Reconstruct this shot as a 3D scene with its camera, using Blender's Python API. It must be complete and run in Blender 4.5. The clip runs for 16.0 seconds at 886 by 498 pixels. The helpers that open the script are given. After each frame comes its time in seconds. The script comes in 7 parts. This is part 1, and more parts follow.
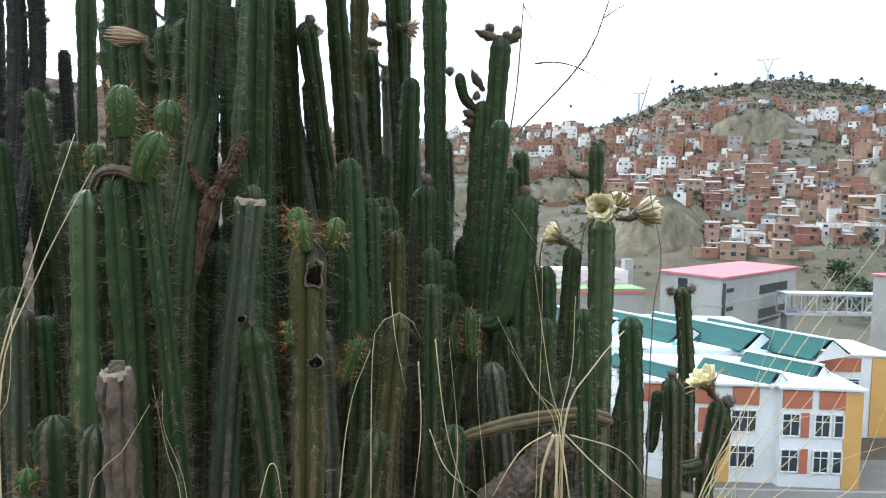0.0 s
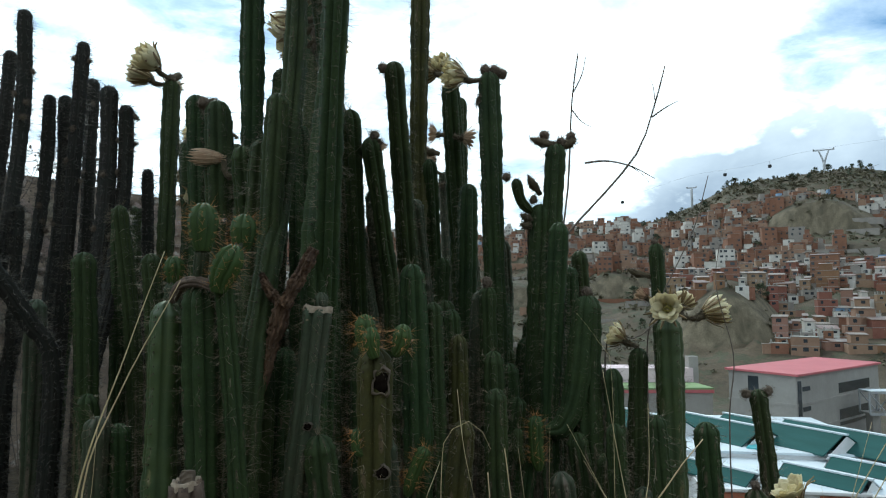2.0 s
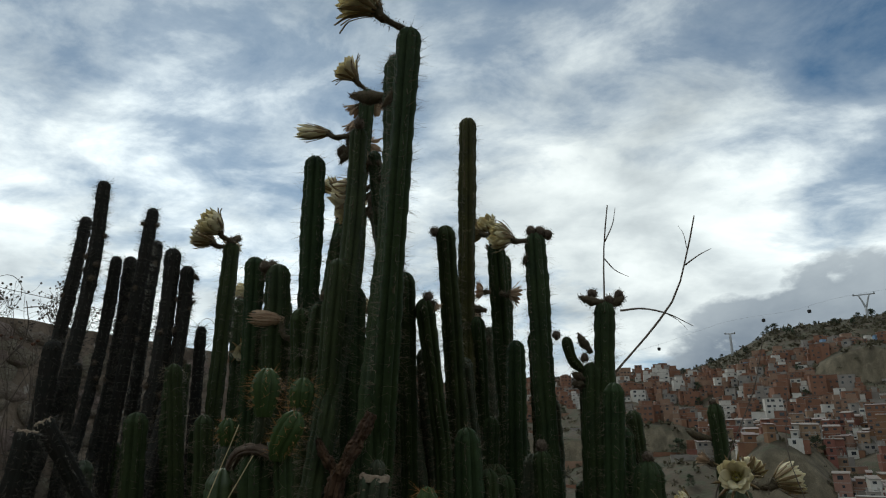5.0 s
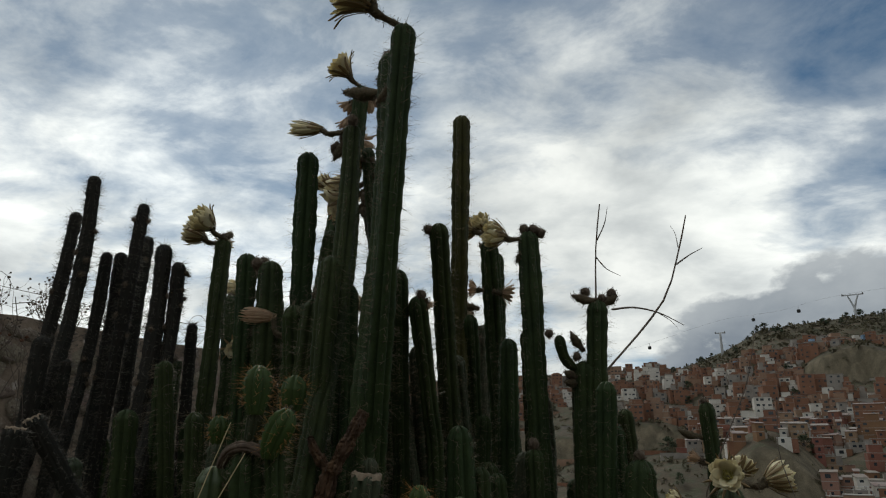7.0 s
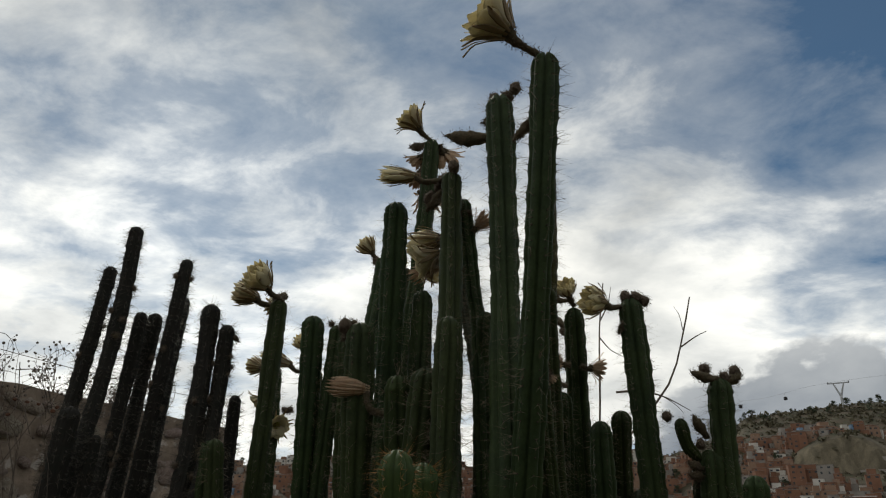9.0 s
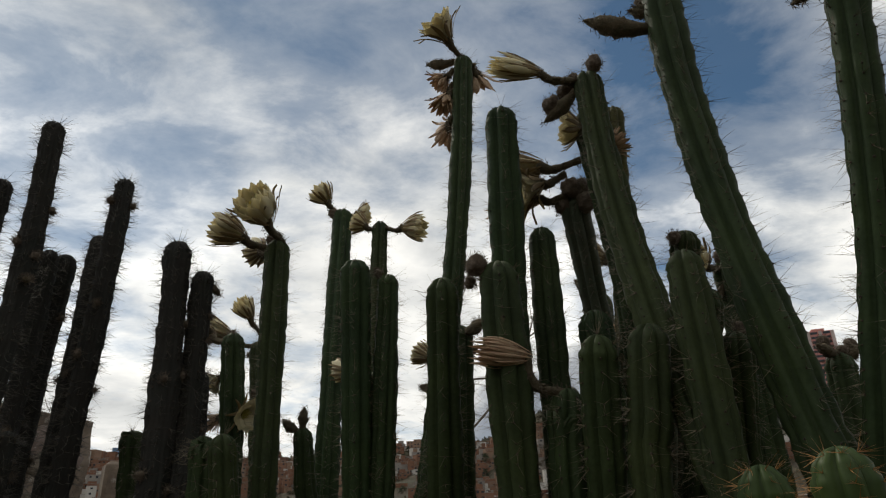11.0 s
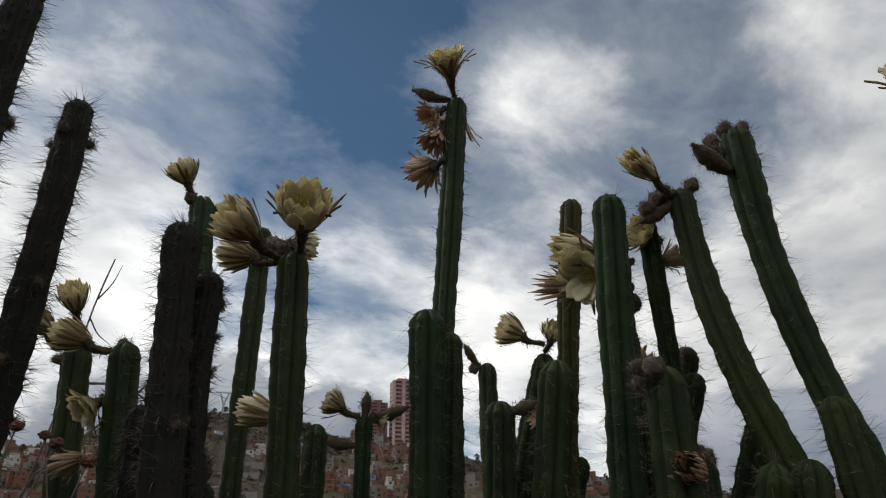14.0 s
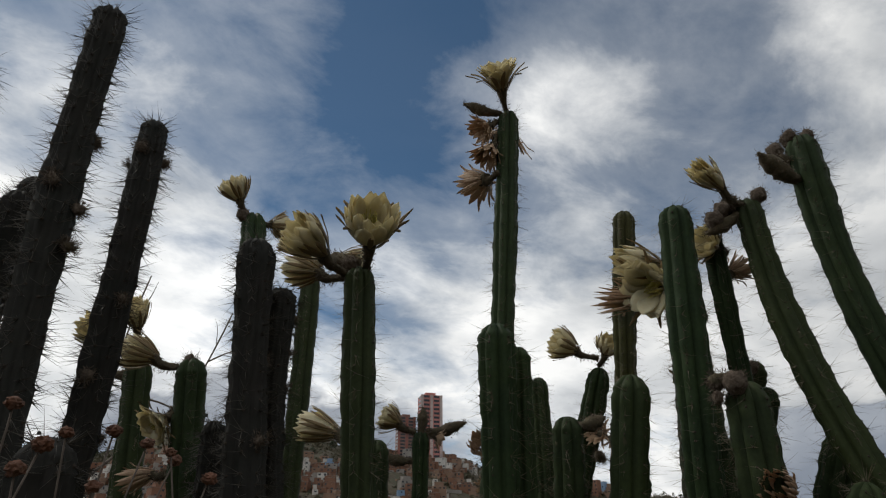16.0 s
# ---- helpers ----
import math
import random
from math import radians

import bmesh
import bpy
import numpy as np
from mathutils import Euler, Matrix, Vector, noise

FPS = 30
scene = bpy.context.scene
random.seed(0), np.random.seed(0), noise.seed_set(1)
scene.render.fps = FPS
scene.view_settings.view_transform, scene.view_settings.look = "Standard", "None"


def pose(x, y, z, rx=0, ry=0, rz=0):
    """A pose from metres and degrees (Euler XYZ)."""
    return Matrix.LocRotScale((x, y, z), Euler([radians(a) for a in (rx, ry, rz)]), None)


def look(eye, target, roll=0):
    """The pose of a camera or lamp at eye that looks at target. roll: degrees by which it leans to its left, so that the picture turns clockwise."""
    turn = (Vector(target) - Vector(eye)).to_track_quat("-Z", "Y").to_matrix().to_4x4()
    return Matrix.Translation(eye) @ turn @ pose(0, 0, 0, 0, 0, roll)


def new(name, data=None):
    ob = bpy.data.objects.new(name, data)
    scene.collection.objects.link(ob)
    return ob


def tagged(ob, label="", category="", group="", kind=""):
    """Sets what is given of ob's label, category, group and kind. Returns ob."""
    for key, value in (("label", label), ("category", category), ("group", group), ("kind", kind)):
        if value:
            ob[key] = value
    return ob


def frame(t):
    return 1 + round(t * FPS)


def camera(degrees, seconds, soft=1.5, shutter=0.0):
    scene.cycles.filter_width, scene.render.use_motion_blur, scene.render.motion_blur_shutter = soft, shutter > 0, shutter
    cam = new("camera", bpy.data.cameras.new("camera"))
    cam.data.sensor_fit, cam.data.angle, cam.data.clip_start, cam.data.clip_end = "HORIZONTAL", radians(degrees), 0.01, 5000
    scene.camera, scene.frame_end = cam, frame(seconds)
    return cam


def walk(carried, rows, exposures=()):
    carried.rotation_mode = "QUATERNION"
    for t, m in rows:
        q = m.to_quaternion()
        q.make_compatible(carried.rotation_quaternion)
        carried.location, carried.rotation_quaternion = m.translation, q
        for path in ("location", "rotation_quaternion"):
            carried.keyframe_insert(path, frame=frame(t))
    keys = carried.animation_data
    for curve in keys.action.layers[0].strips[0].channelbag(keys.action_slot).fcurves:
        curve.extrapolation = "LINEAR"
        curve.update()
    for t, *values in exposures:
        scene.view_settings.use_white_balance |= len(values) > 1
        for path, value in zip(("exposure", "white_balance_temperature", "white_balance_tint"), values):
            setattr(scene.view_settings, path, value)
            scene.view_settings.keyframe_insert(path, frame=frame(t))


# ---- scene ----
cam = camera(68.8, 16.0, 1.15)
PATH = [
    (0, (0.0, 0.0, 1.45), (0.0, 1.996, 1.323), 1.1),
    (0.5, (-0.014, -0.002, 1.457), (-0.046, 1.997, 1.392), 1.2),
    (1, (-0.017, -0.005, 1.458), (-0.076, 1.995, 1.471), 0.7),
    (1.5, (-0.027, -0.012, 1.464), (-0.164, 1.981, 1.558), 0.0),
    (2, (-0.031, -0.022, 1.47), (-0.199, 1.963, 1.645), 0.1),
    (2.5, (-0.044, -0.026, 1.481), (-0.245, 1.95, 1.715), 0.2),
    (3, (-0.079, -0.032, 1.493), (-0.356, 1.92, 1.834), 0.2),
    (3.5, (-0.104, -0.057, 1.503), (-0.456, 1.864, 1.934), 0.4),
    (4, (-0.113, -0.066, 1.519), (-0.438, 1.834, 2.05), 0.2),
    (4.5, (-0.115, -0.078, 1.517), (-0.402, 1.816, 2.091), 0.2),
    (4.7, (-0.116, -0.076, 1.521), (-0.385, 1.808, 2.137), 0.4),
    (7, (-0.123, -0.066, 1.523), (-0.356, 1.824, 2.133), 0.6),
    (7.5, (-0.208, -0.063, 1.514), (-0.508, 1.823, 2.111), 1.0),
    (7.8, (-0.299, -0.023, 1.521), (-0.537, 1.843, 2.203), 1.4),
    (8, (-0.348, -0.017, 1.549), (-0.572, 1.827, 2.29), 2.0),
    (8.2, (-0.389, 0.017, 1.548), (-0.65, 1.844, 2.32), 1.8),
    (10.3, (-1.352, 0.775, 1.64), (-1.32, 2.58, 2.501), 2.4),
    (10.5, (-1.439, 0.851, 1.642), (-1.385, 2.674, 2.463), 2.9),
    (11, (-1.691, 1.087, 1.697), (-1.349, 2.886, 2.501), -1.9),
    (11.5, (-1.897, 1.256, 1.737), (-1.399, 3.01, 2.56), 0.5),
    (12, (-2.158, 1.406, 1.799), (-1.434, 3.062, 2.656), -2.5),
    (12.5, (-2.345, 1.538, 1.798), (-1.56, 3.17, 2.646), 0.7),
    (13, (-2.538, 1.65, 1.877), (-1.588, 3.173, 2.759), -0.7),
    (13.5, (-2.681, 1.742, 1.894), (-1.598, 3.159, 2.799), 1.1),
    (14, (-2.854, 1.867, 1.935), (-1.565, 3.146, 2.773), -0.8),
    (14.5, (-2.941, 1.931, 1.939), (-1.608, 3.175, 2.762), -0.9),
    (15, (-2.94, 1.94, 1.938), (-1.614, 3.194, 2.757), -0.6),
    (15.5, (-2.933, 1.948, 1.941), (-1.637, 3.209, 2.797), -0.9),
    (16, (-2.936, 1.956, 1.941), (-1.718, 3.278, 2.818), -0.3),
]
EXPOSURES = [(0, 2.38, 5700, 1), (1.0, 2.15, 5650, -1), (1.5, 1.75, 5650, -3), (2.0, 1.1, 5800, -5), (2.5, 0.45, 5850, -5), (3.0, 0.22, 5950, -4), (3.6, 0.12, 6150, -2), (4.7, 0.12, 6300, -1), (7.5, 0.02, 6800, 3), (10.5, 0.24, 7000, 6), (12.0, 0.18, 6850, 7), (13.5, 0.14, 6700, 7), (16, 0.10, 6650, 7)]
walk(cam, [(t, look(eye, aim, roll)) for t, eye, aim, roll in PATH], EXPOSURES)
CLOUD_AT = (2.3, 0.4, 0)
SKY_BLUE = 0.07

# ---- light ----
SUN_AZ, SUN_EL = radians(-25), radians(50)
world = bpy.data.worlds.new("world")
scene.world = world
world.use_nodes = True
wt = world.node_tree
for n in list(wt.nodes):
    wt.nodes.remove(n)


def wnode(kind, **values):
    n = wt.nodes.new(kind)
    for key, value in values.items():
        n.inputs[key].default_value = value
    return n


def wmath(op, a, b=None, clamp=False):
    n = wt.nodes.new("ShaderNodeMath")
    n.operation, n.use_clamp = op, clamp
    for k, v in ((0, a), (1, b)):
        if v is None:
            continue
        if isinstance(v, (int, float)):
            n.inputs[k].default_value = v
        else:
            wt.links.new(v, n.inputs[k])
    return n.outputs[0]


def wramp(value, stops):
    n = wt.nodes.new("ShaderNodeValToRGB")
    while len(n.color_ramp.elements) < len(stops):
        n.color_ramp.elements.new(0.5)
    for e, (p, c) in zip(n.color_ramp.elements, stops):
        e.position, e.color = p, (*c, 1) if len(c) == 3 else c
    wt.links.new(value, n.inputs[0])
    return n.outputs[0]


sky = wt.nodes.new("ShaderNodeTexSky")
sky.sky_type, sky.sun_disc = "NISHITA", False
sky.sun_elevation, sky.sun_rotation, sky.altitude = SUN_EL, SUN_AZ, 3600
way = wt.nodes.new("ShaderNodeTexCoord").outputs["Generated"]
split = wt.nodes.new("ShaderNodeSeparateXYZ")
wt.links.new(way, split.inputs[0])
rise = wmath("MAXIMUM", split.outputs[2], 0.0)
flat = wmath("ADD", rise, 0.22)
spread = wt.nodes.new("ShaderNodeCombineXYZ")
wt.links.new(wmath("DIVIDE", split.outputs[0], flat), spread.inputs[0])
wt.links.new(wmath("DIVIDE", split.outputs[1], flat), spread.inputs[1])


def wnoise(scale, detail, rough, twist, offset, stretch=(1, 1, 1), turn=0.0):
    m = wt.nodes.new("ShaderNodeMapping")
    m.inputs["Location"].default_value = offset
    m.inputs["Scale"].default_value = stretch
    m.inputs["Rotation"].default_value = (0, 0, turn)
    wt.links.new(spread.outputs[0], m.inputs[0])
    n = wnode("ShaderNodeTexNoise", Scale=scale, Detail=detail, Roughness=rough, Distortion=twist)
    wt.links.new(m.outputs[0], n.inputs["Vector"])
    return n.outputs[0]


# thin streaked cloud over blue, thicker towards the horizon
veil = wnoise(0.95, 9, 0.52, 0.35, CLOUD_AT, (1.0, 1.35, 1), 0.5)
wisp = wnoise(3.6, 10, 0.62, 0.25, (1.7, 4.1, 0), (1.0, 1.35, 1), 0.9)
bank = wnoise(2.2, 9, 0.55, 0.2, (7.3, 2.2, 0))
cover = wmath("ADD", wmath("MULTIPLY", veil, 0.62), wmath("MULTIPLY", wisp, 0.38))
cover = wmath("ADD", cover, wmath("MULTIPLY", wmath("SUBTRACT", 0.45, rise, True), 0.22))


def lobe(az, el, inner, outer, amount):
    """A soft round region of the sky: amount inside, nothing beyond outer (degrees)."""
    dot = wt.nodes.new("ShaderNodeVectorMath")
    dot.operation = "DOT_PRODUCT"
    wt.links.new(way, dot.inputs[0])
    a, e = radians(az), radians(el)
    dot.inputs[1].default_value = (math.sin(a) * math.cos(e), math.cos(a) * math.cos(e), math.sin(e))
    n = wt.nodes.new("ShaderNodeMapRange")
    n.interpolation_type = "SMOOTHSTEP"
    n.inputs[1].default_value, n.inputs[2].default_value = math.cos(radians(outer)), math.cos(radians(inner))
    n.inputs[3].default_value, n.inputs[4].default_value = 0.0, amount
    wt.links.new(dot.outputs["Value"], n.inputs[0])
    return n.outputs[0]


# openings of blue sky high ahead, and thicker cloud to the sides
cover = wmath("ADD", cover, 0.020)
for region in ((17, 49, 8, 28, -0.120), (37, 31, 2, 15, -0.115), (33, 41, 3, 17, -0.060), (57, 43, 6, 24, -0.115), (80, 28, 8, 30, 0.05), (28, 17, 1, 8, -0.06), (8, 24, 6, 18, 0.05), (-20, 28, 5, 14, 0.035), (52, 22, 6, 16, 0.045)):
    cover = wmath("ADD", cover, lobe(*region))
amount = wramp(cover, [(0.31, (0.02, 0.02, 0.02)), (0.45, (0.30, 0.30, 0.30)), (0.585, (1, 1, 1))])
tone = wramp(bank, [(0.28, (0.38, 0.40, 0.44)), (0.45, (0.61, 0.625, 0.66)), (0.60, (0.85, 0.85, 0.87))])
blue = wt.nodes.new("ShaderNodeMix")
blue.data_type, blue.blend_type = "RGBA", "MULTIPLY"
blue.inputs[0].default_value = 1.0
wt.links.new(sky.outputs[0], blue.inputs[6])
blue.inputs[7].default_value = (SKY_BLUE * 0.60, SKY_BLUE * 0.88, SKY_BLUE * 0.95, 1)
# cloud is brighter towards the sun
facing = wt.nodes.new("ShaderNodeVectorMath")
facing.operation = "DOT_PRODUCT"
wt.links.new(way, facing.inputs[0])
facing.inputs[1].default_value = (math.sin(SUN_AZ) * math.cos(SUN_EL), math.cos(SUN_AZ) * math.cos(SUN_EL), math.sin(SUN_EL))
bright = wt.nodes.new("ShaderNodeMapRange")
bright.interpolation_type = "SMOOTHSTEP"
bright.inputs[1].default_value, bright.inputs[2].default_value = -0.7, 0.25
bright.inputs[3].default_value, bright.inputs[4].default_value = 0.42, 1.08
wt.links.new(facing.outputs["Value"], bright.inputs[0])
# a low bank of grey cumulus over the ridge
puff_at = wt.nodes.new("ShaderNodeMapping")
puff_at.inputs["Scale"].default_value = (1, 1, 1.9)
puff_at.inputs["Location"].default_value = (0.4, 0.2, 0.0)
wt.links.new(way, puff_at.inputs[0])
puff = wnode("ShaderNodeTexNoise", Scale=6.0, Detail=9, Roughness=0.55, Distortion=0.15)
wt.links.new(puff_at.outputs[0], puff.inputs["Vector"])
swell = wmath("ADD", lobe(28, 6, 9, 22, 0.185), lobe(80, 6, 8, 20, 0.16))
edge = wmath("SUBTRACT", wmath("ADD", wmath("SUBTRACT", wmath("MULTIPLY", puff.outputs[0], 0.30), 0.085), swell), rise)
heap = wramp(edge, [(0.0, (0, 0, 0)), (0.025, (1, 1, 1))])
heap_tone = wramp(wmath("ADD", wmath("MULTIPLY", edge, -2.2), wmath("MULTIPLY", puff.outputs[0], 1.3)), [(0.40, (0.22, 0.25, 0.31)), (0.86, (0.52, 0.54, 0.59))])
mixed = wt.nodes.new("ShaderNodeMix")
mixed.data_type = "RGBA"
wt.links.new(amount, mixed.inputs[0])
wt.links.new(blue.outputs[2], mixed.inputs[6])
lit = wt.nodes.new("ShaderNodeMix")
lit.data_type, lit.blend_type = "RGBA", "MULTIPLY"
lit.inputs[0].default_value = 1.0
wt.links.new(tone, lit.inputs[6])
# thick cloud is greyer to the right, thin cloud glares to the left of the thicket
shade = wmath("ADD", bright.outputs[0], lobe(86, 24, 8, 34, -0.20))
shade = wmath("ADD", shade, lobe(-44, 16, 8, 28, 0.22))
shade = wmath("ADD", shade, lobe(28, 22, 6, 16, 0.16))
shade = wmath("ADD", shade, lobe(-22, 27, 6, 18, 0.28))
wt.links.new(shade, lit.inputs[7])
wt.links.new(lit.outputs[2], mixed.inputs[7])
low_sky = wt.nodes.new("ShaderNodeMix")
low_sky.data_type = "RGBA"
wt.links.new(heap, low_sky.inputs[0])
wt.links.new(mixed.outputs[2], low_sky.inputs[6])
wt.links.new(heap_tone, low_sky.inputs[7])
back = wnode("ShaderNodeBackground", Strength=1.0)
wt.links.new(low_sky.outputs[2], back.inputs[0])
wt.links.new(back.outputs[0], wt.nodes.new("ShaderNodeOutputWorld").inputs[0])

sun = new("sun", bpy.data.lights.new("sun", "SUN"))
sun.data.energy, sun.data.angle, sun.data.color = 1.1, radians(14), (1.0, 0.95, 0.88)
sun.matrix_world = look(Vector((math.sin(SUN_AZ) * math.cos(SUN_EL), math.cos(SUN_AZ) * math.cos(SUN_EL), math.sin(SUN_EL))) * 60, (0, 0, 0))

# ---- materials ----
def material(name, base, second=None, scale=8.0, rough=0.75, bump=0.15, fine=60.0, vary=0.25, spots=None, spot_at=0.62, spot_scale=14.0,
             metal=0.0, space="Object", stretch=(1, 1, 1), hue_vary=0.0, bump_size=0.01, see_through=0.0, spec=0.5):
    """A procedural surface: two colours mixed by a broad noise, fine grain, spots of a third colour, and relief."""
    m = bpy.data.materials.new(name)
    m.use_nodes = True
    t = m.node_tree
    shader = t.nodes["Principled BSDF"]
    shader.inputs["Roughness"].default_value = rough
    shader.inputs["Metallic"].default_value = metal
    shader.inputs["Specular IOR Level"].default_value = spec
    at = t.nodes.new("ShaderNodeTexCoord").outputs[space]
    mapping = t.nodes.new("ShaderNodeMapping")
    mapping.inputs["Scale"].default_value = stretch
    t.links.new(at, mapping.inputs[0])
    at = mapping.outputs[0]

    def tex(size, detail=6):
        n = t.nodes.new("ShaderNodeTexNoise")
        n.inputs["Scale"].default_value, n.inputs["Detail"].default_value, n.inputs["Roughness"].default_value = size, detail, 0.62
        t.links.new(at, n.inputs["Vector"])
        return n.outputs[0]

    def mix(fac, a, b, how="MIX"):
        n = t.nodes.new("ShaderNodeMix")
        n.data_type, n.blend_type = "RGBA", how
        for k, v in ((0, fac), (6, a), (7, b)):
            if isinstance(v, (int, float)):
                n.inputs[k].default_value = v
            elif isinstance(v, tuple):
                n.inputs[k].default_value = (*v, 1)
            else:
                t.links.new(v, n.inputs[k])
        return n.outputs[2]

    def ramp(v, lo, hi):
        n = t.nodes.new("ShaderNodeMapRange")
        n.inputs[1].default_value, n.inputs[2].default_value = lo, hi
        t.links.new(v, n.inputs[0])
        return n.outputs[0]

    second = second or tuple(c * 0.6 for c in base)
    colour = mix(ramp(tex(scale), 0.35, 0.65), base, second)
    if spots:
        colour = mix(ramp(tex(spot_scale, 8), spot_at, spot_at + 0.05), colour, spots)
    grain = t.nodes.new("ShaderNodeMapRange")
    grain.inputs[3].default_value, grain.inputs[4].default_value = 1 - vary, 1 + vary
    t.links.new(tex(fine, 4), grain.inputs[0])
    info = t.nodes.new("ShaderNodeObjectInfo")
    hsv = t.nodes.new("ShaderNodeHueSaturation")
    shift = t.nodes.new("ShaderNodeMapRange")
    shift.inputs[3].default_value, shift.inputs[4].default_value = 0.5 - hue_vary, 0.5 + hue_vary
    t.links.new(info.outputs["Random"], shift.inputs[0])
    t.links.new(shift.outputs[0], hsv.inputs["Hue"])
    t.links.new(grain.outputs[0], hsv.inputs["Value"])
    t.links.new(colour, hsv.inputs["Color"])
    t.links.new(hsv.outputs[0], shader.inputs["Base Color"])
    if bump:
        b = t.nodes.new("ShaderNodeBump")
        b.inputs["Strength"].default_value, b.inputs["Distance"].default_value = bump, bump_size
        t.links.new(tex(fine * 0.6, 6), b.inputs["Height"])
        t.links.new(b.outputs[0], shader.inputs["Normal"])
    if see_through:
        glow = t.nodes.new("ShaderNodeBsdfTranslucent")
        t.links.new(hsv.outputs[0], glow.inputs[0])
        blend = t.nodes.new("ShaderNodeMixShader")
        blend.inputs[0].default_value = see_through
        t.links.new(shader.outputs[0], blend.inputs[1])
        t.links.new(glow.outputs[0], blend.inputs[2])
        t.links.new(blend.outputs[0], t.nodes["Material Output"].inputs[0])
    return m


SKIN = {
    "green": material("cactus skin", (0.0370, 0.0530, 0.0190), (0.0250, 0.0385, 0.0165), 7, 0.60, 0.5, 90, 0.42, (0.16, 0.14, 0.085), 0.72, 16, hue_vary=0.024, bump_size=0.003, spec=0.12),
    "olive": material("olive cactus skin", (0.056, 0.052, 0.014), (0.036, 0.037, 0.014), 9, 0.6, 0.5, 90, 0.40, (0.20, 0.16, 0.09), 0.64, 16, hue_vary=0.01, bump_size=0.003, spec=0.16),
    "young": material("young cactus skin", (0.050, 0.078, 0.020), (0.034, 0.058, 0.019), 7, 0.5, 0.2, 90, 0.18, hue_vary=0.01, bump_size=0.003, spec=0.16),
    "lime": material("yellow green cactus skin", (0.056, 0.078, 0.018), (0.030, 0.054, 0.020), 4, 0.52, 0.2, 90, 0.2, hue_vary=0.008, bump_size=0.003),
    "worn": material("corky cactus skin", (0.029, 0.044, 0.018), (0.040, 0.042, 0.020), 9, 0.70, 0.7, 70, 0.40, (0.20, 0.155, 0.10), 0.66, 26, hue_vary=0.01, bump_size=0.005),
    # near-black base colour, far darker than the green kinds
    "dark": material("near-black cactus skin", (0.010, 0.011, 0.007), (0.015, 0.012, 0.008), 9, 0.85, 0.6, 60, 0.35, (0.035, 0.030, 0.020), 0.68, 20, hue_vary=0.01, bump_size=0.006),
    "cut": material("dry brown cactus bark", (0.066, 0.042, 0.030), (0.130, 0.094, 0.068), 24, 0.9, 0.9, 60, 0.35, (0.05, 0.035, 0.026), 0.56, 30, bump_size=0.006),
}
PITH = material("pale dry pith", (0.34, 0.28, 0.21), (0.22, 0.16, 0.11), 30, 0.95, 0.8, 90, 0.3, (0.12, 0.08, 0.055), 0.58, 40, bump_size=0.006)


def corky_ribs(m, cork, start):
    """Pale cork scars along the crests of the ribs."""
    t = m.node_tree
    shader = t.nodes["Principled BSDF"]
    skin = shader.inputs["Base Color"].links[0].from_socket
    crest = t.nodes.new("ShaderNodeAttribute")
    crest.attribute_name = "crest"
    tex = t.nodes.new("ShaderNodeTexNoise")
    tex.inputs["Scale"].default_value, tex.inputs["Detail"].default_value, tex.inputs["Roughness"].default_value = 20.0, 8, 0.7
    place = t.nodes.new("ShaderNodeMapping")
    place.inputs["Scale"].default_value = (1, 1, 0.55)
    t.links.new(t.nodes.new("ShaderNodeTexCoord").outputs["Object"], place.inputs[0])
    t.links.new(place.outputs[0], tex.inputs["Vector"])
    add = t.nodes.new("ShaderNodeMath")
    add.operation = "MULTIPLY"
    t.links.new(crest.outputs["Fac"], add.inputs[0])
    t.links.new(tex.outputs[0], add.inputs[1])
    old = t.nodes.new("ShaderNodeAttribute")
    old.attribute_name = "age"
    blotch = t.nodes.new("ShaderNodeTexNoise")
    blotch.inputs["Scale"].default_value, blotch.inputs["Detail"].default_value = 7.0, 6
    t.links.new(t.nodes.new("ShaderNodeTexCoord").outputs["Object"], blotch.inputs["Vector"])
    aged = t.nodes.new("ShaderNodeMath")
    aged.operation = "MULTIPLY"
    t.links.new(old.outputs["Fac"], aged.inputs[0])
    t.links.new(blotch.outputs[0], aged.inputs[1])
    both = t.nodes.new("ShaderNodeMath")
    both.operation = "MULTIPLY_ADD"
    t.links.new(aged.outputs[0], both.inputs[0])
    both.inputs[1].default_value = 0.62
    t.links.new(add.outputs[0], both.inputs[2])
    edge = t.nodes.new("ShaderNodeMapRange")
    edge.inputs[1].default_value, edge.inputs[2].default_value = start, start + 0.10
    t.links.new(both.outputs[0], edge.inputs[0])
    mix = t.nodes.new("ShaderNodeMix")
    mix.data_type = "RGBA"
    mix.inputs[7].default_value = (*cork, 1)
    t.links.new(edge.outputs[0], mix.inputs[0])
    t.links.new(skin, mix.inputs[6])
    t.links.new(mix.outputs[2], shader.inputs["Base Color"])


